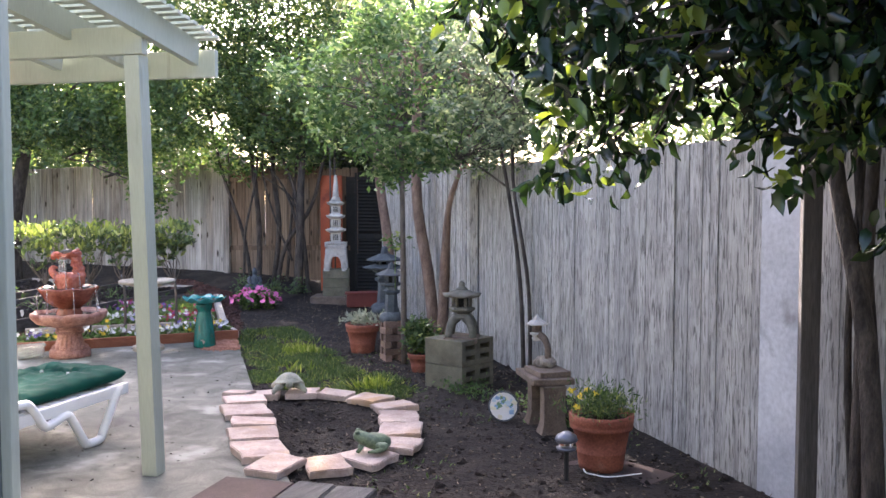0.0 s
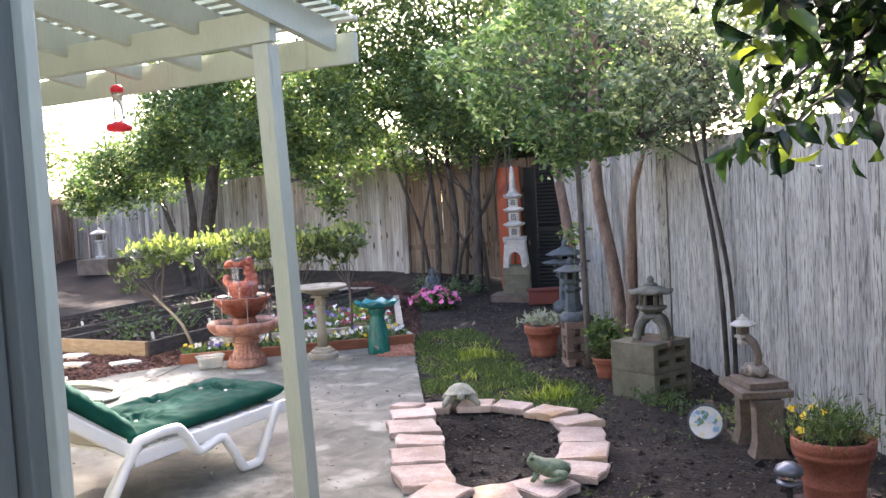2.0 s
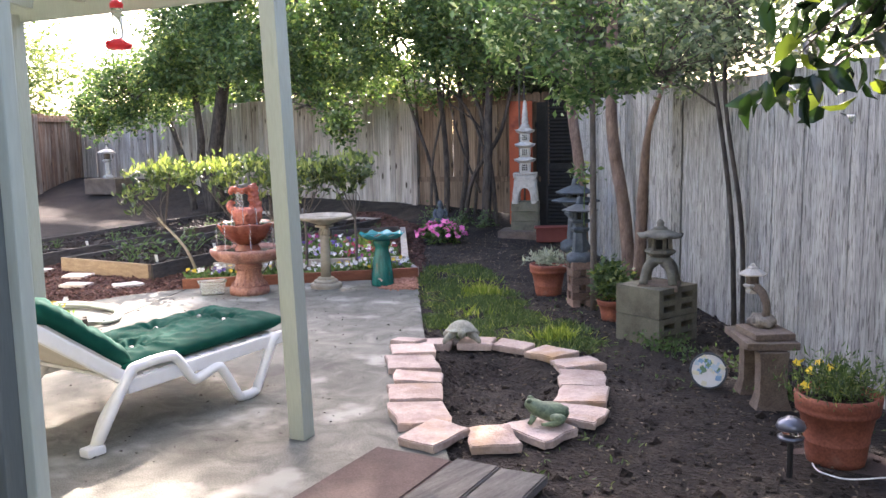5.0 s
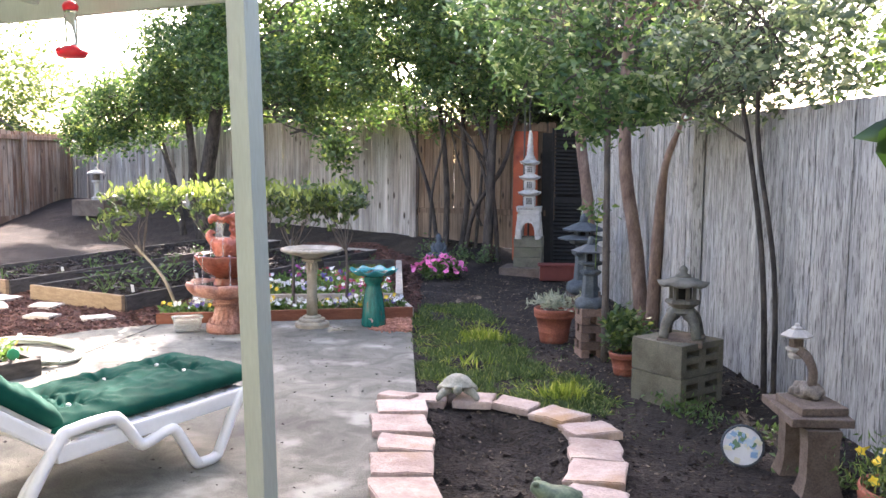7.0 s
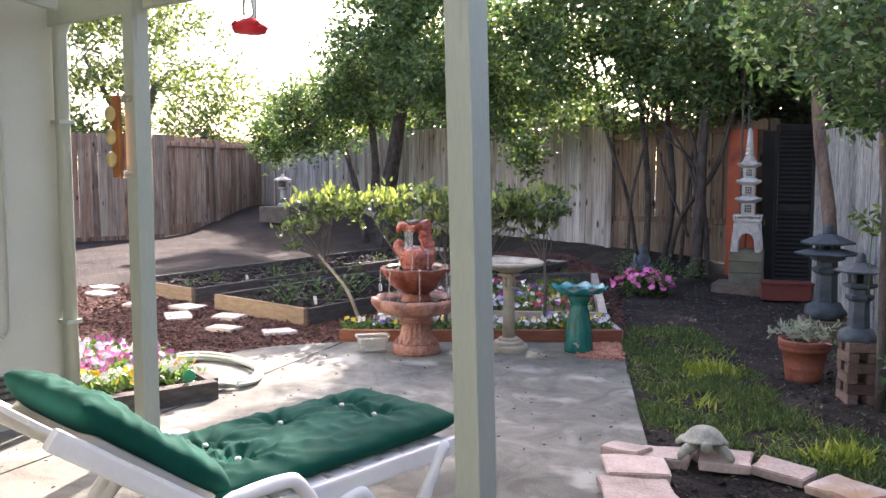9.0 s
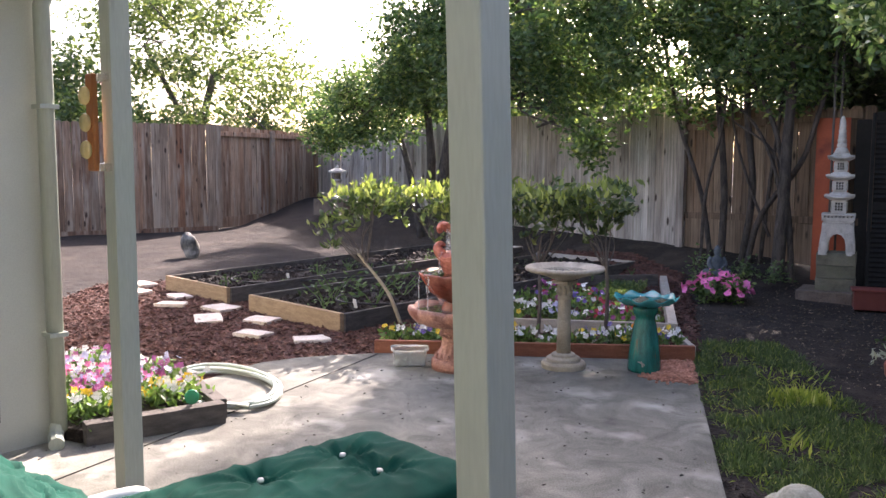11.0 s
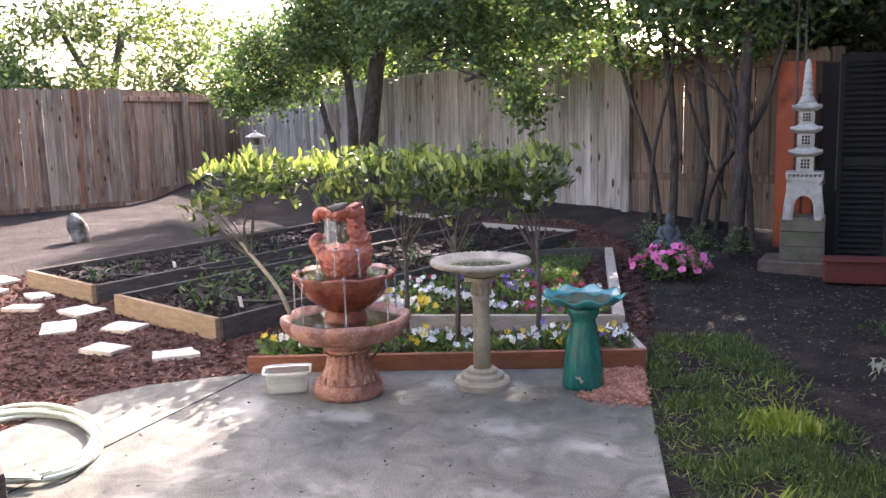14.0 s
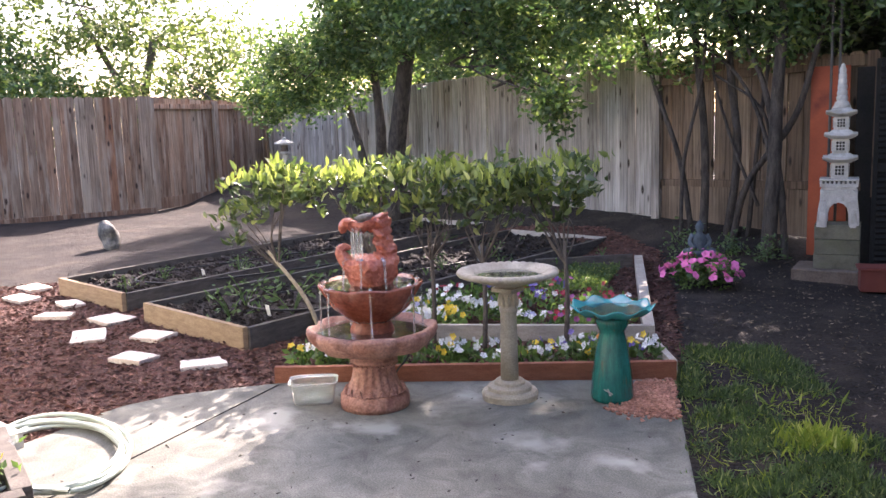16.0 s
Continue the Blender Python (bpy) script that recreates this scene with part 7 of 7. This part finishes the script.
def pagoda():
    root = thing("stone_pagoda", (PG.x, PG.y, 0.415), "pale grey cast stone pagoda of three storeys", "pagoda", turn=30)
    arch = [(-0.155, 0.0), (-0.150, 0.10), (-0.138, 0.20), (-0.118, 0.27), (-0.10, 0.295), (0.10, 0.295), (0.118, 0.27), (0.138, 0.20), (0.150, 0.10), (0.155, 0.0), (0.078, 0.0), (0.074, 0.10), (0.060, 0.155), (0.034, 0.185), (0.0, 0.195), (-0.034, 0.185), (-0.060, 0.155), (-0.074, 0.10), (-0.078, 0.0)]
    for turn in (0, 90, 180, 270):
        ob = part("arched_leg", slab(arch, -0.022, 0.022, 0.005), M["pale_stone"], root)
        ob.matrix_basis = pose(0, 0, 0, 0, 0, turn) @ pose(0, -0.112, 0.0, 90, 0, 0)
    part("deck", boxed((0, 0, 0.305), (0.25, 0.25, 0.02), 0, 0.004), M["pale_stone"], root)
    rail = part("balcony", boxed((0, 0, 0.330), (0.275, 0.275, 0.030), 0, 0.005), M["pale_stone"], root)
    part("balcony_top", boxed((0, 0, 0.372), (0.285, 0.285, 0.014), 0, 0.004), M["pale_stone"], rail)
    for turn in (0, 90, 180, 270):
        for k in range(9):
            ob = part("balcony_knob", boxed((-0.128 + 0.032 * k, -0.130, 0.355), (0.016, 0.020, 0.024), 0, 0.003), M["pale_stone"], rail)
            ob.matrix_basis = pose(0, 0, 0, 0, 0, turn)
    z = 0.376
    for i, (w, h, over) in enumerate(((0.078, 0.142, 0.128), (0.073, 0.132, 0.120), (0.067, 0.122, 0.112))):
        st = part("storey", boxed((0, 0, z + h / 2), (w * 1.6, w * 1.6, h), 0, 0.004), M["pale_stone"], root)
        for turn in (0, 90, 180, 270):
            dd = w * 0.8 + 0.001
            # Flat black plate paints the shade of a recess on the solid storey.
            ob = part("window_dark", boxed((0, -dd, z + h * 0.48), (w * 0.98, 0.004, h * 0.60), 0, 0), M["black_wood"], st, "black plate standing for the shade in a window opening")
            ob.matrix_basis = pose(0, 0, 0, 0, 0, turn)
            bars = bmesh.new()
            for k in range(4):
                box(bars, (-w * 0.45 + w * 0.90 * k / 3, -dd - 0.003, z + h * 0.48), (0.006, 0.006, h * 0.60))
            for k in range(4):
                box(bars, (0, -dd - 0.0035, z + h * 0.20 + h * 0.56 * k / 3), (w * 0.98, 0.007, 0.006))
            ob = part("lattice", bars, M["pale_stone"], st)
            ob.matrix_basis = pose(0, 0, 0, 0, 0, turn)
        z += h
        # square roof with a thin drooping eave and upturned corners
        eave = bmesh.new()
        rings = []
        for rr, zz, lift in ((w * 0.95, z - 0.016, 0.0), (over * 0.92, z + 0.002, 0.012), (over, z + 0.008, 0.018), (over, z + 0.018, 0.018), (over * 0.72, z + 0.032, 0.006), (w * 0.98, z + 0.050, 0.0), (w * 0.82, z + 0.056, 0.0)):
            ring = []
            for k in range(32):
                a = 2 * math.pi * k / 32
                q = 1 / max(abs(math.cos(a)), abs(math.sin(a)))
                c = abs(math.sin(2 * a)) ** 5
                ring.append(eave.verts.new((rr * q * math.cos(a), rr * q * math.sin(a), zz + lift * c)))
            rings.append(ring)
        for ra, rb in zip(rings, rings[1:]):
            for k in range(32):
                eave.faces.new((ra[k], ra[(k + 1) % 32], rb[(k + 1) % 32], rb[k]))
        eave.faces.new(rings[0][::-1])
        eave.faces.new(rings[-1])
        part("roof", eave, M["pale_stone"], root)
        z += 0.052
    prof = [(0.072, z), (0.060, z + 0.02), (0.047, z + 0.05)]
    for k in range(6):
        zz, r = z + 0.055 + k * 0.043, 0.043 - k * 0.0035
        prof += [(r * 0.84, zz), (r, zz + 0.008), (r * 0.97, zz + 0.032), (r * 0.82, zz + 0.040)]
    prof += [(0.018, z + 0.315), (0.014, z + 0.335), (0.001, z + 0.345)]
    part("spire", lathe(prof, 20), M["pale_stone"], root, smooth=True)


pagoda()
tagged(part("orange_board", boxed((-5.665, 10.54, 0.84), (0.30, 0.03, 1.70), 28, 0.004), M["orange_paint"]), "orange-red painted upright board behind the pagoda", "board")
shut = thing("shutter", (-5.10, 10.62, 0.0), "tall black louvred shutter leaning in the corner", "shutter", turn=34)
for x in (-0.18, 0.18):
    part("stile", boxed((x, 0, 0.86), (0.03, 0.035, 1.72), 0, 0.003), M["black_wood"], shut)
for z in (0.05, 0.86, 1.69):
    part("cross_rail", boxed((0, 0, z), (0.32, 0.03, 0.07), 0, 0.003), M["black_wood"], shut)
lv = to_mesh("louvre", boxed((0, 0, 0), (0.32, 0.04, 0.008), 0, 0.001))
for i in range(34):
    z = 0.12 + i * 0.046
    if abs(z - 0.86) > 0.05:
        piece("louvre", lv, M["black_wood"], shut, pose(0, 0, z, 40, 0, 0))
# Black sheet added to fill the corner; its top stands for dark trees.
tagged(part("corner_board", boxed((-4.90, 10.90, 0.82), (1.3, 0.04, 1.7), 20, 0.003), M["black_wood"]), "black sheet closing the dark fence corner", "board")
tr = thing("planter_box", (-4.82, 10.05, -0.02), "empty dull red plastic planter trough", "planter", turn=35)
bm = boxed((0, 0, 0.09), (0.46, 0.18, 0.18), 0, 0.01)
part("trough", bm, plain("dull_red", (0.16, 0.04, 0.03), 0.6), tr)
part("rim", boxed((0, 0, 0.175), (0.50, 0.22, 0.02), 0, 0.006), plain("dull_red_rim", (0.18, 0.045, 0.035), 0.6), tr)

# petunias round a seated figure
pet = thing("petunia_bush", (-5.90, 9.20, 0.0), "low mound of bright pink petunias on the mulch", "flowers")
blades("foliage", clumps([(0, 0, 0.10, 0.30, 0.26, 0.13)], 9, 31, 0.04, 90, 0.3), M["herb"], 0.05, 0.5, pet, 0.5, 0.4)
g = random.Random(12)
for k in range(95):
    a, r = g.uniform(0, 6.28), 0.33 * math.sqrt(g.uniform(0.05, 1))
    x, y = r * math.cos(a), r * math.sin(a) * 0.9
    z = 0.25 - 0.17 * (r / 0.33) ** 2 + g.uniform(-0.02, 0.03)
    ob = part("blossom", lathe([(0.004, -0.02), (0.012, -0.004), (0.034, 0.004), (0.030, 0.007), (0.012, 0.0), (0.001, -0.01)], 10, lambda a, i: 1 + 0.10 * math.cos(a * 5)), M["petal_pink"], pet, "pink petunia blossom")
    ob.matrix_basis = pose(x, y, z, g.gauss(0, 25) - y * 160, g.gauss(0, 25) + x * 160, 0)
bud = lathe([(0.11, 0.0), (0.12, 0.03), (0.10, 0.06), (0.07, 0.09), (0.078, 0.14), (0.07, 0.19), (0.035, 0.21), (0.03, 0.225), (0.045, 0.25), (0.045, 0.28), (0.03, 0.305), (0.016, 0.32), (0.001, 0.328)], 20)
for s in (-1, 1):
    tube(curve_pts([(s * 0.05, -0.04, 0.045), (s * 0.15, -0.07, 0.04), (s * 0.06, -0.12, 0.035), (-s * 0.04, -0.11, 0.035)], 3), [0.05, 0.05, 0.048, 0.045, 0.042, 0.04, 0.038, 0.035, 0.03, 0.02], 10, bud)
    tube(curve_pts([(s * 0.07, 0.0, 0.195), (s * 0.105, -0.02, 0.13), (s * 0.05, -0.09, 0.085)], 3), [0.03, 0.03, 0.028, 0.026, 0.024, 0.022, 0.018], 8, bud)
bst = tagged(part("seated_statue", bud, M["slate_blue"], smooth=True), "small grey-green seated stone figure among petunias", "statue")
bst.matrix_basis = pose(-5.98, 9.28, 0.20, 0, 0, 45) @ Matrix.Diagonal((0.72, 0.72, 0.9, 1))

# far corner lantern and field stone
tagged(part("paver", boxed((-15.1, 9.95, 0.40), (0.75, 0.5, 0.30), 20, 0.008), M["brown_stone"]), "brown stone plinth in the far corner", "paver")
fl = thing("stone_lantern", (-15.1, 9.95, 0.55), "pale stone lantern in the far corner", "lantern")
fl.scale = (0.66, 0.66, 0.78)
part("base", lathe([(0.15, 0), (0.16, 0.05), (0.09, 0.08), (0.075, 0.30), (0.09, 0.40), (0.14, 0.43), (0.14, 0.46), (0.10, 0.47)], 6), M["pale_stone"], fl)
part("light_box", lathe([(0.09, 0.46), (0.09, 0.62)], 6), M["brown_stone"], fl)
part("roof", lathe([(0.10, 0.61), (0.26, 0.62), (0.265, 0.65), (0.12, 0.71), (0.05, 0.73), (0.05, 0.76), (0.001, 0.79)], 6), M["pale_stone"], fl)
bm = bmesh.new()
bmesh.ops.create_icosphere(bm, subdivisions=3, radius=0.17, matrix=pose(0, 0, 0.12) @ Matrix.Diagonal((0.85, 0.7, 1.05, 1)))
for v in bm.verts:
    v.co += Vector((v.co.x, v.co.y, v.co.z - 0.12)) * 0.5 * noise.noise(v.co * 6)
fs = tagged(part("field_stone", bm, M["rock"], smooth=False), "upright dark mottled field stone on bare soil", "rock")
fs.matrix_basis = pose(-12.1, 6.26, 0.0)

# ---- flower beds ----


def pansies(parent, poly_spots, colours, seed, z=0.0, h=0.11, r=0.019, blooms_each=(1, 5)):
    g = random.Random(seed)
    leaf, blooms = [], {c: [] for c in colours}
    for x, y in poly_spots:
        for _ in range(26):
            leaf.append((x + g.gauss(0, 0.05), y + g.gauss(0, 0.05), z + abs(g.gauss(0.03, 0.026))))
        c = g.choice(colours)
        for _ in range(g.randint(*blooms_each)):
            px, py, pz = x + g.gauss(0, 0.045), y + g.gauss(0, 0.045), z + h * g.uniform(0.6, 1.1)
            d = Vector((g.gauss(0.35, 0.4), g.gauss(-0.35, 0.4), g.uniform(0.2, 0.9))).normalized()
            for k in range(5):
                blooms[c].append((px, py, pz, d, k))
    blades("foliage", leaf, M["herb"], 0.055, 0.5, parent, 0.5, 0.6)
    for c, items in blooms.items():
        if not items:
            continue
        bm = bmesh.new()
        for px, py, pz, d, k in items:
            t = d.orthogonal().normalized()
            b = d.cross(t)
            a0 = 2 * math.pi * k / 5
            o = Vector((px, py, pz))
            pts = [o, o + (t * math.cos(a0 - 0.55) + b * math.sin(a0 - 0.55)) * r * 0.9 + d * 0.004, o + (t * math.cos(a0) + b * math.sin(a0)) * r * 1.15 + d * 0.006, o + (t * math.cos(a0 + 0.55) + b * math.sin(a0 + 0.55)) * r * 0.9 + d * 0.004]
            bm.faces.new([bm.verts.new(p) for p in pts])
        tagged(part("bloom", bm, M[c], parent), c.replace("petal_", "") + " pansy blossoms", kind="stuff")


bed = thing("flower_bed", (0, 0, 0), "pansy bed edged with a low reddish brown board", "flower bed")
part("front_board", plank(bmesh.new(), (-5.68, 5.47), (-4.39, 7.11), -0.04, 0.085), M["redwood"], bed, "reddish brown edging board")
part("end_board", plank(bmesh.new(), (-4.42, 7.13), (-4.74, 7.36), -0.04, 0.075), M["pale_board"], bed, "weathered grey end board")
sp = []
g = random.Random(3)
for k in range(46):
    t = k / 45
    sp.append((-5.72 + 1.22 * t - 0.14 + g.gauss(0, 0.06), 5.60 + 1.56 * t + 0.06 + g.gauss(0, 0.05)))
pansies(bed, sp, ["petal_white", "petal_yellow", "petal_white", "petal_purple", "petal_white"], 51, 0.02, r=0.020)

fl_bed = thing("flower_bed", (0, 0, 0), "timber-edged bed of mixed pansies and green groundcover", "flower bed")
part("front_board", plank(bmesh.new(), (-6.30, 6.22), (-5.0, 7.60), -0.04, 0.085), M["pale_board"], fl_bed)
part("side_board", plank(bmesh.new(), (-4.99, 7.58), (-6.88, 9.56), -0.04, 0.085, 0.07), M["pale_board"], fl_bed)
part("back_board", plank(bmesh.new(), (-6.90, 9.50), (-7.30, 8.70), -0.04, 0.10), M["dark_board"], fl_bed)
FR = [(-6.25, 6.40), (-5.15, 7.60), (-6.70, 9.20), (-7.10, 8.60), (-6.65, 7.0)]
sp = [p for p in scatter(FR, 130, 6)]
pansies(fl_bed, [p for p in sp if p[1] < 7.3], ["petal_white", "petal_white", "petal_white", "petal_yellow", "petal_white", "petal_lilac", "petal_white"], 52, 0.02, r=0.020, blooms_each=(3, 6))
pansies(fl_bed, [p for p in sp if 7.3 <= p[1] < 8.2], ["petal_red", "petal_plum", "petal_white", "petal_purple", "petal_red"], 53, 0.02)
blades("groundcover", [(x, y, 0.02 + g.uniform(0, 0.05)) for x, y in scatter([(-6.1, 8.3), (-6.75, 9.2), (-7.05, 8.9), (-6.5, 8.1)], 2600, 9)], M["leaf_mid"], 0.03, 0.5, fl_bed, 0.5, 0.6)
mg = thing("marigold_plant", (-4.72, 6.92, 0), "small plant with one orange marigold bloom", "flowers")
blades("foliage", [(g.gauss(0, 0.05), g.gauss(0, 0.05), abs(g.gauss(0.07, 0.05))) for _ in range(90)], M["herb"], 0.05, 0.5, mg, 0.5, 0.5)
part("blossom", lathe([(0.01, 0.16), (0.03, 0.17), (0.034, 0.185), (0.02, 0.20), (0.001, 0.203)], 14, lambda a, i: 1 + 0.12 * math.cos(a * 9 + i)), M["petal_orange"], mg, "orange marigold bloom")

# planter by the house wall
pb = thing("flower_bed", (0, 0, 0), "planting bed of white, pink and yellow flowers edged in dark timber", "flower bed")
part("front_board", plank(bmesh.new(), (-4.74, 3.46), (-4.74, 4.10), -0.03, 0.10, 0.08), M["dark_board"], pb)
part("side_board", plank(bmesh.new(), (-4.78, 4.10), (-5.55, 4.13), -0.03, 0.10, 0.07), M["dark_board"], pb)
part("stone_edge", plank(bmesh.new(), (-5.5, 4.18), (-6.3, 3.98), -0.03, 0.07, 0.09), M["pale_stone"], pb)
part("soil_fill", slab([(-4.77, 3.45), (-4.77, 4.08), (-5.5, 4.1), (-6.3, 3.9), (-6.2, 3.2), (-5.0, 3.3)], -0.03, 0.06), M["soil"], pb)
sp = scatter([(-4.82, 3.50), (-4.82, 4.03), (-5.5, 4.06), (-6.1, 3.85), (-6.0, 3.4), (-5.0, 3.42)], 85, 15)
pansies(pb, [p for p in sp if p[0] > -5.05], ["petal_yellow", "petal_white"], 54, 0.07, blooms_each=(3, 6))
pansies(pb, [p for p in sp if p[0] <= -5.05], ["petal_white", "petal_plum", "petal_white", "petal_pink", "petal_lilac"], 55, 0.07, 0.11, blooms_each=(4, 8))

# ---- small things on the patio ----
tub = thing("plastic_tub", (-5.25, 5.48, 0), "clear white plastic storage tub on the patio", "tub", turn=60)
tub.scale = (1.15, 1.15, 1.0)
bm = bmesh.new()
rings = []
for z, sx, sy in ((0.0, 0.078, 0.055), (0.006, 0.084, 0.060), (0.10, 0.094, 0.070), (0.105, 0.104, 0.080), (0.111, 0.104, 0.080), (0.111, 0.091, 0.067), (0.012, 0.081, 0.057)):
    ring = []
    for k in range(40):
        a = 2 * math.pi * k / 40
        c, s = math.cos(a), math.sin(a)
        ring.append(bm.verts.new((sx * abs(c) ** 0.35 * (1 if c > 0 else -1), sy * abs(s) ** 0.35 * (1 if s > 0 else -1), z)))
    rings.append(ring)
for a, c in zip(rings, rings[1:]):
    for k in range(40):
        bm.faces.new((a[k], a[(k + 1) % 40], c[(k + 1) % 40], c[k]))
bm.faces.new(rings[0][::-1])
bm.faces.new(rings[-1])
part("tub_body", bm, M["tub_plastic"], tub)
part("water", lathe([(0.05, 0.03), (0.052, 0.034), (0.001, 0.034)], 20), M["water"], tub, "a little clear water")

hose = thing("garden_hose", (-5.30, 4.30, 0), "coiled pale green garden hose with a green nozzle", "hose")
pts = []
g = random.Random(17)
for k in range(5 * 28):
    a = 2 * math.pi * k / 28
    r = 0.40 + 0.035 * math.sin(k * 0.37) + 0.012 * (k // 28)
    pts.append((r * 1.32 * math.cos(a) * 0.80, r * math.sin(a) * 0.62 + 0.04 * math.sin(k * 0.05), 0.014 + 0.006 * (k // 28)))
pts += [(0.35, -0.22, 0.05), (0.45, -0.30, 0.08), (0.52, -0.33, 0.13)]
part("coil", tube(pts, 0.011, 6), M["hose"], hose, smooth=True)
nz = part("nozzle", lathe([(0.012, 0), (0.014, 0.03), (0.03, 0.05), (0.036, 0.06), (0.03, 0.064)], 14), M["green_plastic"], hose, "green plastic nozzle", True)
nz.matrix_basis = pose(0.53, -0.33, 0.13, 70, 0, 60)

gp = bmesh.new()
g = random.Random(21)
for x, y in scatter([(-4.37, 7.03), (-3.98, 6.62), (-4.20, 6.50), (-4.43, 6.74)], 2600, 22):
    x, y, r = x + g.gauss(0, 0.035), y + g.gauss(0, 0.035), g.uniform(0.0045, 0.0085)
    if inside((x, y), PATIO):
        box(gp, (x, y, r * 0.5), (r * 2, r * 1.7, r * 1.2), g.uniform(0, 90), 0, (g.uniform(-30, 30), g.uniform(-30, 30)))
tagged(part("red_gravel", gp, M["gravel_red"]), "patch of loose pinkish red gravel on the slab corner", "gravel", kind="stuff")

fd = thing("bird_feeder", (-3.12, 3.57, 1.745), "hanging red and clear glass hummingbird feeder", "bird feeder")
part("hook_wire", tube([(0, 0, 0.50), (0, 0, 0.24)], 0.002, 5), M["black_metal"], fd)
part("top_cap", lathe([(0.03, 0.20), (0.034, 0.22), (0.025, 0.235), (0.008, 0.242)], 18), M["red_plastic"], fd, "red plastic cap", True)
part("bottle", lathe([(0.022, 0.05), (0.026, 0.07), (0.026, 0.19), (0.03, 0.205)], 18), M["glass"], fd, "clear glass bottle", True)
part("dish", lathe([(0.02, 0.0), (0.055, 0.005), (0.064, 0.02), (0.058, 0.036), (0.03, 0.052), (0.02, 0.056)], 24), M["red_plastic"], fd, "red plastic feeding dish", True)
for k in range(4):
    a = k * math.pi / 2
    part("flower_port", lathe([(0.012, 0), (0.015, 0.006), (0.006, 0.01)], 10), M["red_plastic"], fd).matrix_basis = pose(0.058 * math.cos(a), 0.058 * math.sin(a), 0.03, 0, 50, math.degrees(a))

ch = thing("wall_plaque", (P2.x - 0.012, P2.y - 0.062, 1.41), "orange wooden plaque of three round glass discs tied to the post", "ornament", turn=PT)
part("backing", boxed((-0.03, -0.012, 0), (0.055, 0.022, 0.36), 0, 0.006), M["chime_wood"], ch)
for z in (-0.10, 0.0, 0.10):
    o = part("glass_disc", lathe([(0.001, -0.012), (0.03, -0.01), (0.036, 0.0), (0.03, 0.01), (0.001, 0.012)], 20), M["amber"], ch, "pale amber glass disc", True)
    o.matrix_basis = pose(-0.05, -0.03, z, 90, 0, 0)
for z in (-0.165, 0.165):
    part("tie", boxed((0.0, 0.046, z), (0.102, 0.105, 0.03), 0, 0.006), M["tub_plastic"], ch, "clear plastic tape round the post")


# ---- odds and ends ----
for x, y in ((-5.53, 10.32), (-5.47, 10.34)):
    pipe = part("conduit", tube([(x, y, 0.0), (x, y, 3.2)], 0.011, 8), M["dark_post"])
    tagged(pipe, "thin grey metal conduit pipe rising behind the pagoda", "pipe", "conduit pipes")
ml = thing("hanging_lantern", (-5.60, 6.80, 0.50), "tiny grey metal lantern hanging from a clipped shrub", "lantern")
part("cage", lathe([(0.025, 0.0), (0.028, 0.01), (0.024, 0.07), (0.03, 0.08), (0.012, 0.10), (0.004, 0.105)], 6), M["copper"], ml)
part("hook", tube([(0, 0, 0.10), (0.0, 0.01, 0.2)], 0.003, 5), M["black_metal"], ml)
for i, (x, y, r, h) in enumerate(((-5.93, 5.86, 0.032, 0.075), (-5.86, 5.93, 0.030, 0.09), (-5.80, 6.00, 0.034, 0.065))):
    lg = part("log_stump", lathe([(r, -0.04), (r * 1.02, h * 0.5), (r * 0.96, h), (r * 0.5, h + 0.004), (0.001, h + 0.002)], 14, lambda a, k: 1 + 0.06 * math.cos(a * 5 + k)), M["bark"], smooth=True)
    lg.matrix_basis = pose(x, y, 0.0)
    tagged(lg, "short cut log stump standing in the mulch", "log", "cut logs")
g = random.Random(71)
for i in range(14):
    a = g.uniform(0, 1)
    p = (-4.2 + 4.2 * a + g.gauss(0, 0.1) - 0.25, 9.55 - 4.2 * a + g.gauss(0, 0.1) - 0.25)
    wd = thing("fence_weed", (p[0], p[1], -0.03), "low green weed growing along the fence foot", "weed", "weeds along the fence")
    blades("leaves", [(g.gauss(0, 0.06), g.gauss(0, 0.06), abs(g.gauss(0.03, 0.03))) for _ in range(60)], M["sprout"], 0.035, 0.5, wd, 0.5, 0.5)
for x, y, r in ((-6.55, 9.75, 0.13), (-6.25, 10.05, 0.10), (-5.85, 9.95, 0.11)):
    sp = thing("shade_plant", (x, y, 0.10), "small pale green shrub under the dark stems", "plant", "plants under the stems")
    blades("leaves", [(g.gauss(0, r * 0.6), g.gauss(0, r * 0.6), abs(g.gauss(r * 0.8, r * 0.6))) for _ in range(160)], M["sprout"], 0.045, 0.4, sp, 0.5, 0.3)
